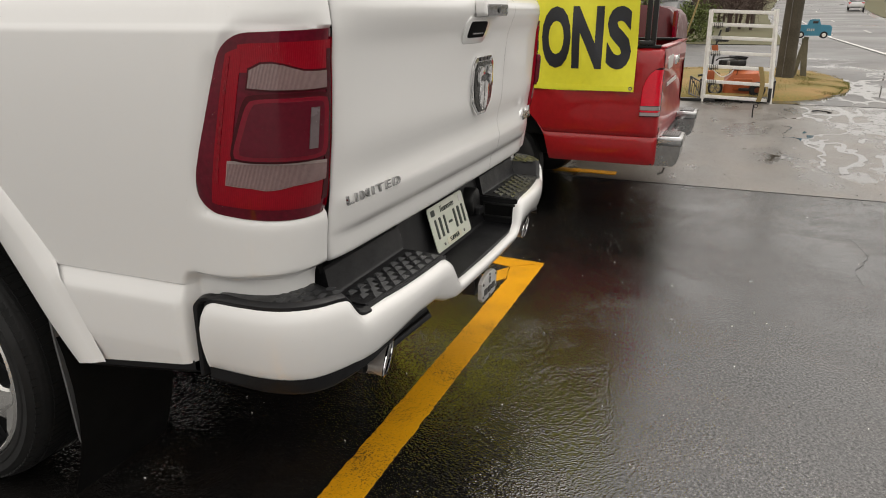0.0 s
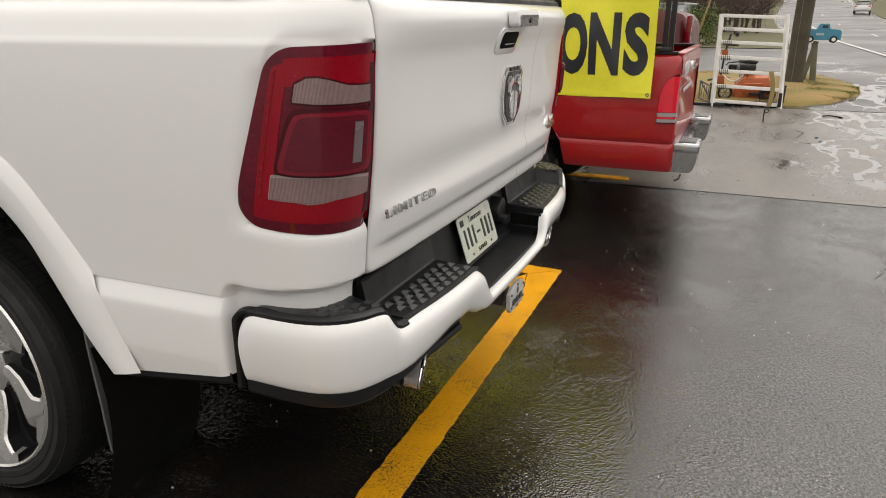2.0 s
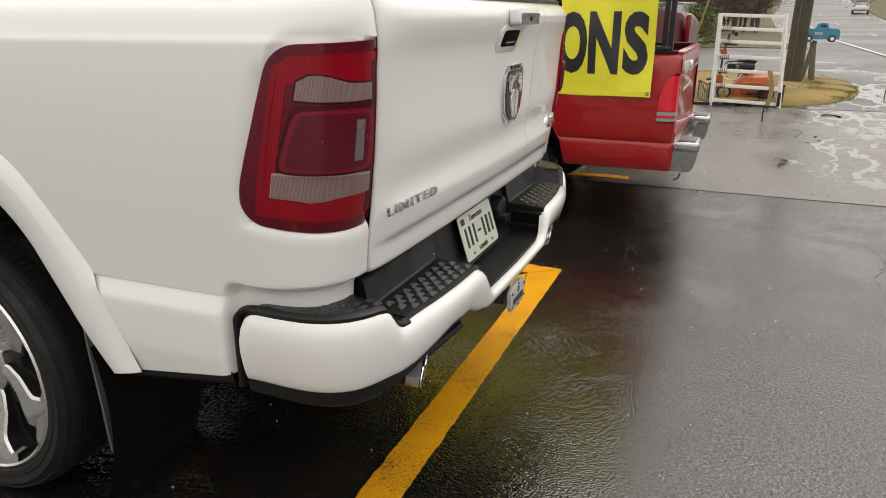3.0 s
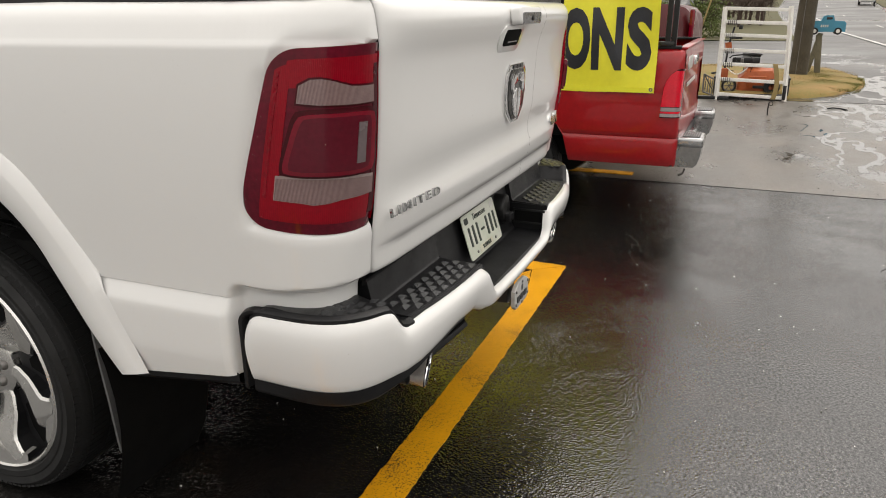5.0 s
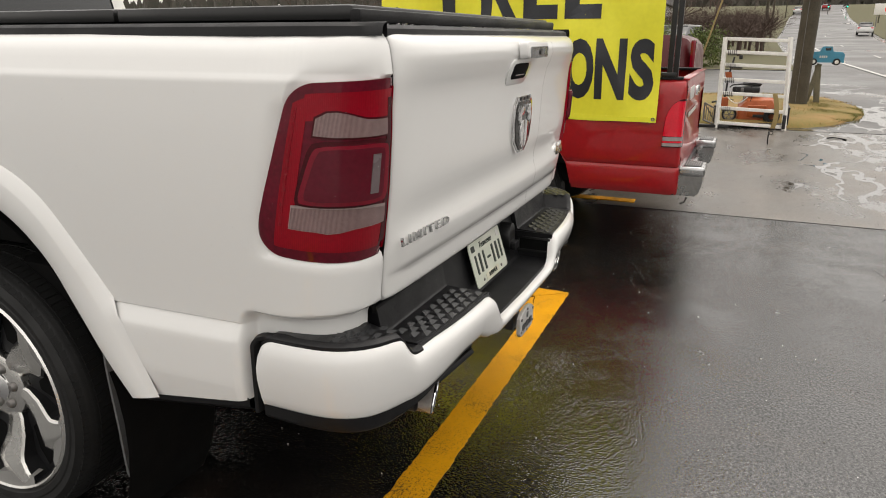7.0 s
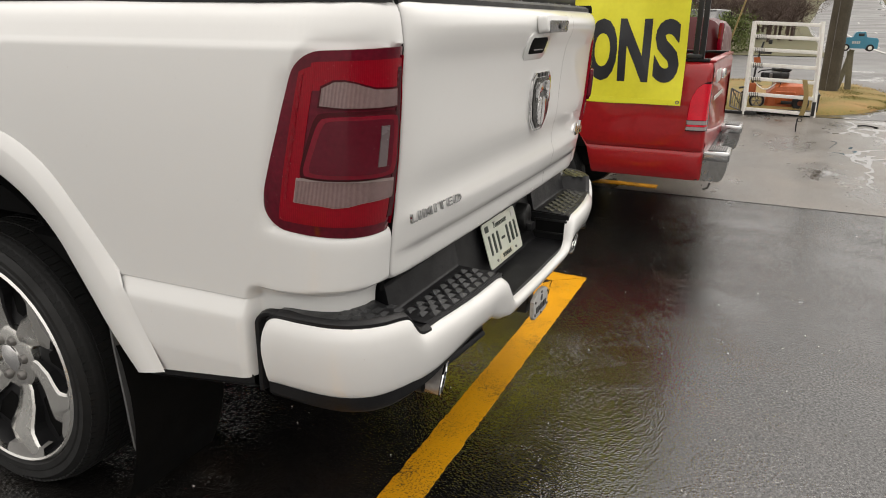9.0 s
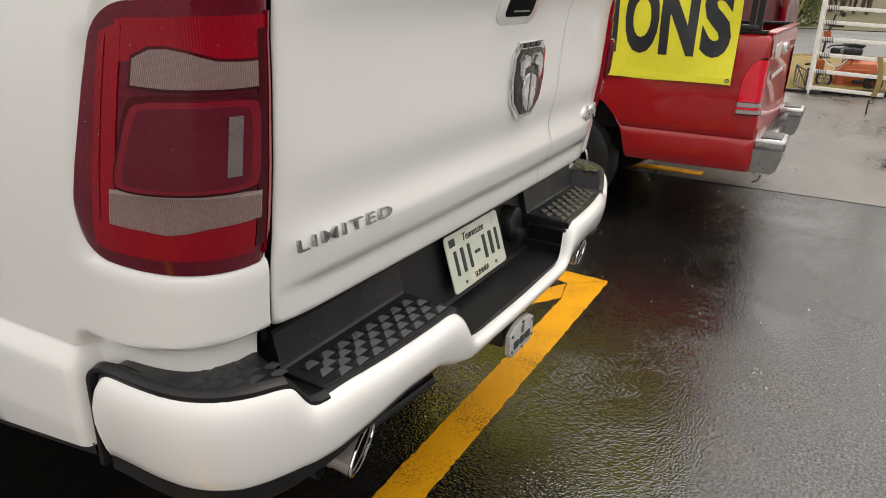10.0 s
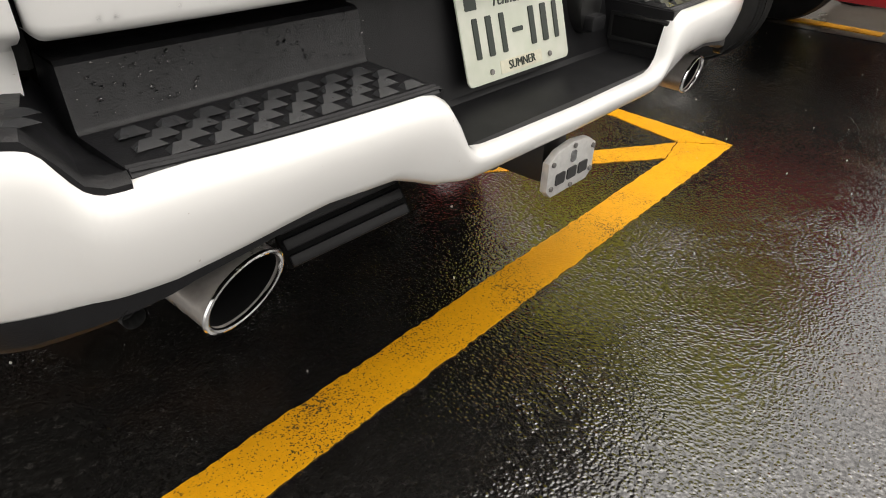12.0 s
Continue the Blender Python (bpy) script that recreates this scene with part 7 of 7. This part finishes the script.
def bare_tree(name, label, x, y, h, spread, seed, levels=5, category="tree", group="bare trees", lean=0.0, limbs=4, r0=None):
    """A leafless tree: tapered trunk, limbs and a haze of thin twigs."""
    rng = random.Random(seed)
    t = thing(name, label, category, (x, y, rise(x)), group=group)
    trunk, tw = bmesh.new(), bmesh.new()

    def grow(p, d, length, r, lev):
        n = 4
        pts, rs = [p.copy()], [r]
        q, dd = p.copy(), d.copy()
        for i in range(n):
            dd = (dd + Vector((rng.gauss(0, 0.12), rng.gauss(0, 0.12), rng.gauss(0.03, 0.06)))).normalized()
            q = q + dd * length / n
            pts.append(q.copy())
            rs.append(r * (1 - 0.5 * (i + 1) / n))
        tube(pts, rs, 6 if lev > 2 else 4 if lev > 1 else 3, trunk if lev >= levels - 1 else tw, caps=False)
        if lev <= 0:
            return
        for k in range(limbs if lev > 1 else 5):
            i = rng.randint(1 if lev < levels else 2, n)
            ax = Vector((rng.gauss(0, 1), rng.gauss(0, 1), rng.gauss(0, 0.5))).normalized()
            nd = (dd * rng.uniform(0.5, 1.0) + ax * spread).normalized()
            grow(pts[i], nd, length * rng.uniform(0.5, 0.75), rs[i] * 0.6, lev - 1)
    grow(Vector((0, 0, -0.1)), Vector((lean, 0, 1)).normalized(), h * 0.42, r0 or h * 0.022, levels)
    part("trunk", trunk, "twig", t)
    part("crown", tw, "twig", t, "bare brown twigs")
    return t


first = bare_tree("bare_shrub", "rounded leafless brown shrub on the lawn", 40, 2.0, 4.4, 0.95, 7, 4, "shrub", "bare shrubs", limbs=6, r0=0.10)
for x, y, a in ((41, 0.7, 80), (43, 2.6, 160), (45, 1.4, 250), (48, 4.5, 30), (39, 3.4, 300), (44, 0.2, 20), (47, 3.2, 110), (50, 1.0, 190), (52, 2.6, 275), (42, 4.2, 330), (55, 0.6, 60), (57, 3.4, 140), (46, 5.6, 225), (61, 1.6, 15), (43, -0.4, 200), (49, -0.2, 75), (53, 4.6, 310), (58, -0.1, 170), (64, 3.0, 95), (50, 6.4, 20), (66, 0.4, 285), (40, 5.2, 120)):
    copy_thing(first, pose(x, y, rise(x), 0, 0, a))
tree = bare_tree("tree", "tall leafless tree beside the street", 70, 9, 11, 0.8, 11, 4)
rngt = random.Random(77)
for k in range(26):
    x, y = rngt.uniform(75, 230), rngt.uniform(6, 60)
    copy_thing(tree, pose(x, y, rise(x), 0, 0, rngt.uniform(0, 360)))
for k in range(22):
    x, y = rngt.uniform(110, 260), rngt.uniform(-75, -32)
    copy_thing(tree, pose(x, y, rise(x), 0, 0, rngt.uniform(0, 360)))


# distant woods: many ragged clumps along the skyline
def woods(seed):
    rng = random.Random(seed)
    verts, faces = [], []
    for _ in range(5200):
        side_ = rng.random()
        if side_ < 0.5:
            x, y = rng.uniform(230, 400), rng.uniform(-170, 170)
        elif side_ < 0.75:
            x, y = rng.uniform(60, 300), rng.uniform(70, 190)
        else:
            x, y = rng.uniform(90, 300), rng.uniform(-190, -85)
        hh = rng.uniform(3, 7)
        z = rise(x)
        for _ in range(4):
            w = rng.uniform(0.8, 2.2)
            a = rng.uniform(0, 6.28)
            cx, cy, cz = x + rng.gauss(0, 2), y + rng.gauss(0, 2), z + hh * rng.uniform(0.15, 1.0)
            dx, dy = w * math.cos(a), w * math.sin(a)
            i = len(verts)
            verts += [(cx - dx, cy - dy, cz - rng.uniform(1, 4)), (cx + dx, cy + dy, cz - rng.uniform(0.5, 3)), (cx + dx * 0.3, cy + dy * 0.3, cz + rng.uniform(1, 3))]
            faces.append((i, i + 1, i + 2))
    me = bpy.data.meshes.new("woods")
    me.from_pydata(verts, [], faces)
    me.materials.append(M["far_wood"])
    return me


tagged(new("far_woods", woods(5)), "brown winter woods along the skyline", "woods", kind="stuff")

# street poles and wires
for k, (x, y) in enumerate(((46, -0.5), (84, -1.4), (160, -4.8), (100, -16.5), (140, -18.5))):
    p = thing("utility_pole", "slim grey roadside pole", "utility pole", (x, y, rise(x)), group="roadside poles")
    part("shaft", tube([(0, 0, 0), (0, 0, 9.5)], [0.10, 0.07], 10), "pole", p)
    part("crossarm", box((0.1, 1.8, 0.1), (0, 0, 8.9)), "pole", p)
wire = bmesh.new()
PP = [(13.55, -1.0, 8.3), (46, -0.5, 9.4), (84, -1.4, 10.2), (160, -4.8, 14)]
for a, b in zip(PP, PP[1:]):
    tube([(a[0] + (b[0] - a[0]) * t, a[1] + (b[1] - a[1]) * t, a[2] + (b[2] - a[2]) * t - 1.2 * 4 * t * (1 - t)) for t in span(0, 1, 10)], 0.02, 4, wire)
solid("power_lines", wire, "matt_black", "slack power lines along the street", "wires")
sig = thing("traffic_signal", "small green traffic signal over the far street", "traffic light", (172, -16.6, rise(172)))
part("pole", tube([(0, 0, 0), (0, 0, 1.6)], 0.06, 8), "steel", sig)
part("head", box((0.3, 0.35, 0.9), (0, 0, 1.8), 0.04), "satin_black", sig)
part("lamp", lathe([(0.0, -0.17), (0.13, -0.16), (0.14, -0.12)], 16), "green_lamp", sig).location = (0, 0, 1.55)
copy_thing(sig, pose(172, -13.1, rise(172)))
sgn = thing("roadside_sign", "white roadside sign with a red disc", "sign", (125, -17.5, rise(125)))
for yy in (-1.2, 1.2):
    part("leg", tube([(0, yy, 0), (0, yy, 2.0)], 0.06, 8), "steel", sgn)
part("face", box((0.15, 3.4, 1.6), (0, 0, 2.6), 0.03), "white_metal", sgn)
part("red_disc", lathe([(0.0, -0.09), (0.55, -0.09), (0.55, -0.07)], 24), "sign_red", sgn).location = (0, -0.2, 2.6)
hse = thing("house", "low pale house behind bare shrubs", "house", (62, 14, rise(62)))
part("wall", box((9, 14, 3.2), (0, 0, 1.6), 0.02), "siding", hse)
secs = [[(-5, y, 3.2), (0, y, 5.4), (5, y, 3.2)] for y in (-7.4, 7.4)]
part("roof", loft(secs), "roofing", hse)
for yy in (-4.5, -1.2, 3.0):
    wd = part("window", box((0.08, 1.1, 1.3), (-4.52, yy, 1.8), 0.02), "white_metal", hse)
    part("pane", box((0.04, 0.95, 1.1), (-4.56, yy, 1.8)), "glass", wd)
# unseen wall and roof added behind the camera to close the lot for reflections
backdrop = thing("unseen_building", "plain pale unseen wall added behind the camera", "building", (-2, -16, 0))
part("wall", box((36, 0.3, 4.2), (0, 0, 2.1), 0.02), "siding", backdrop)
part("roof", box((37, 8, 0.3), (0, -3.8, 4.35), 0.02), "roofing", backdrop)
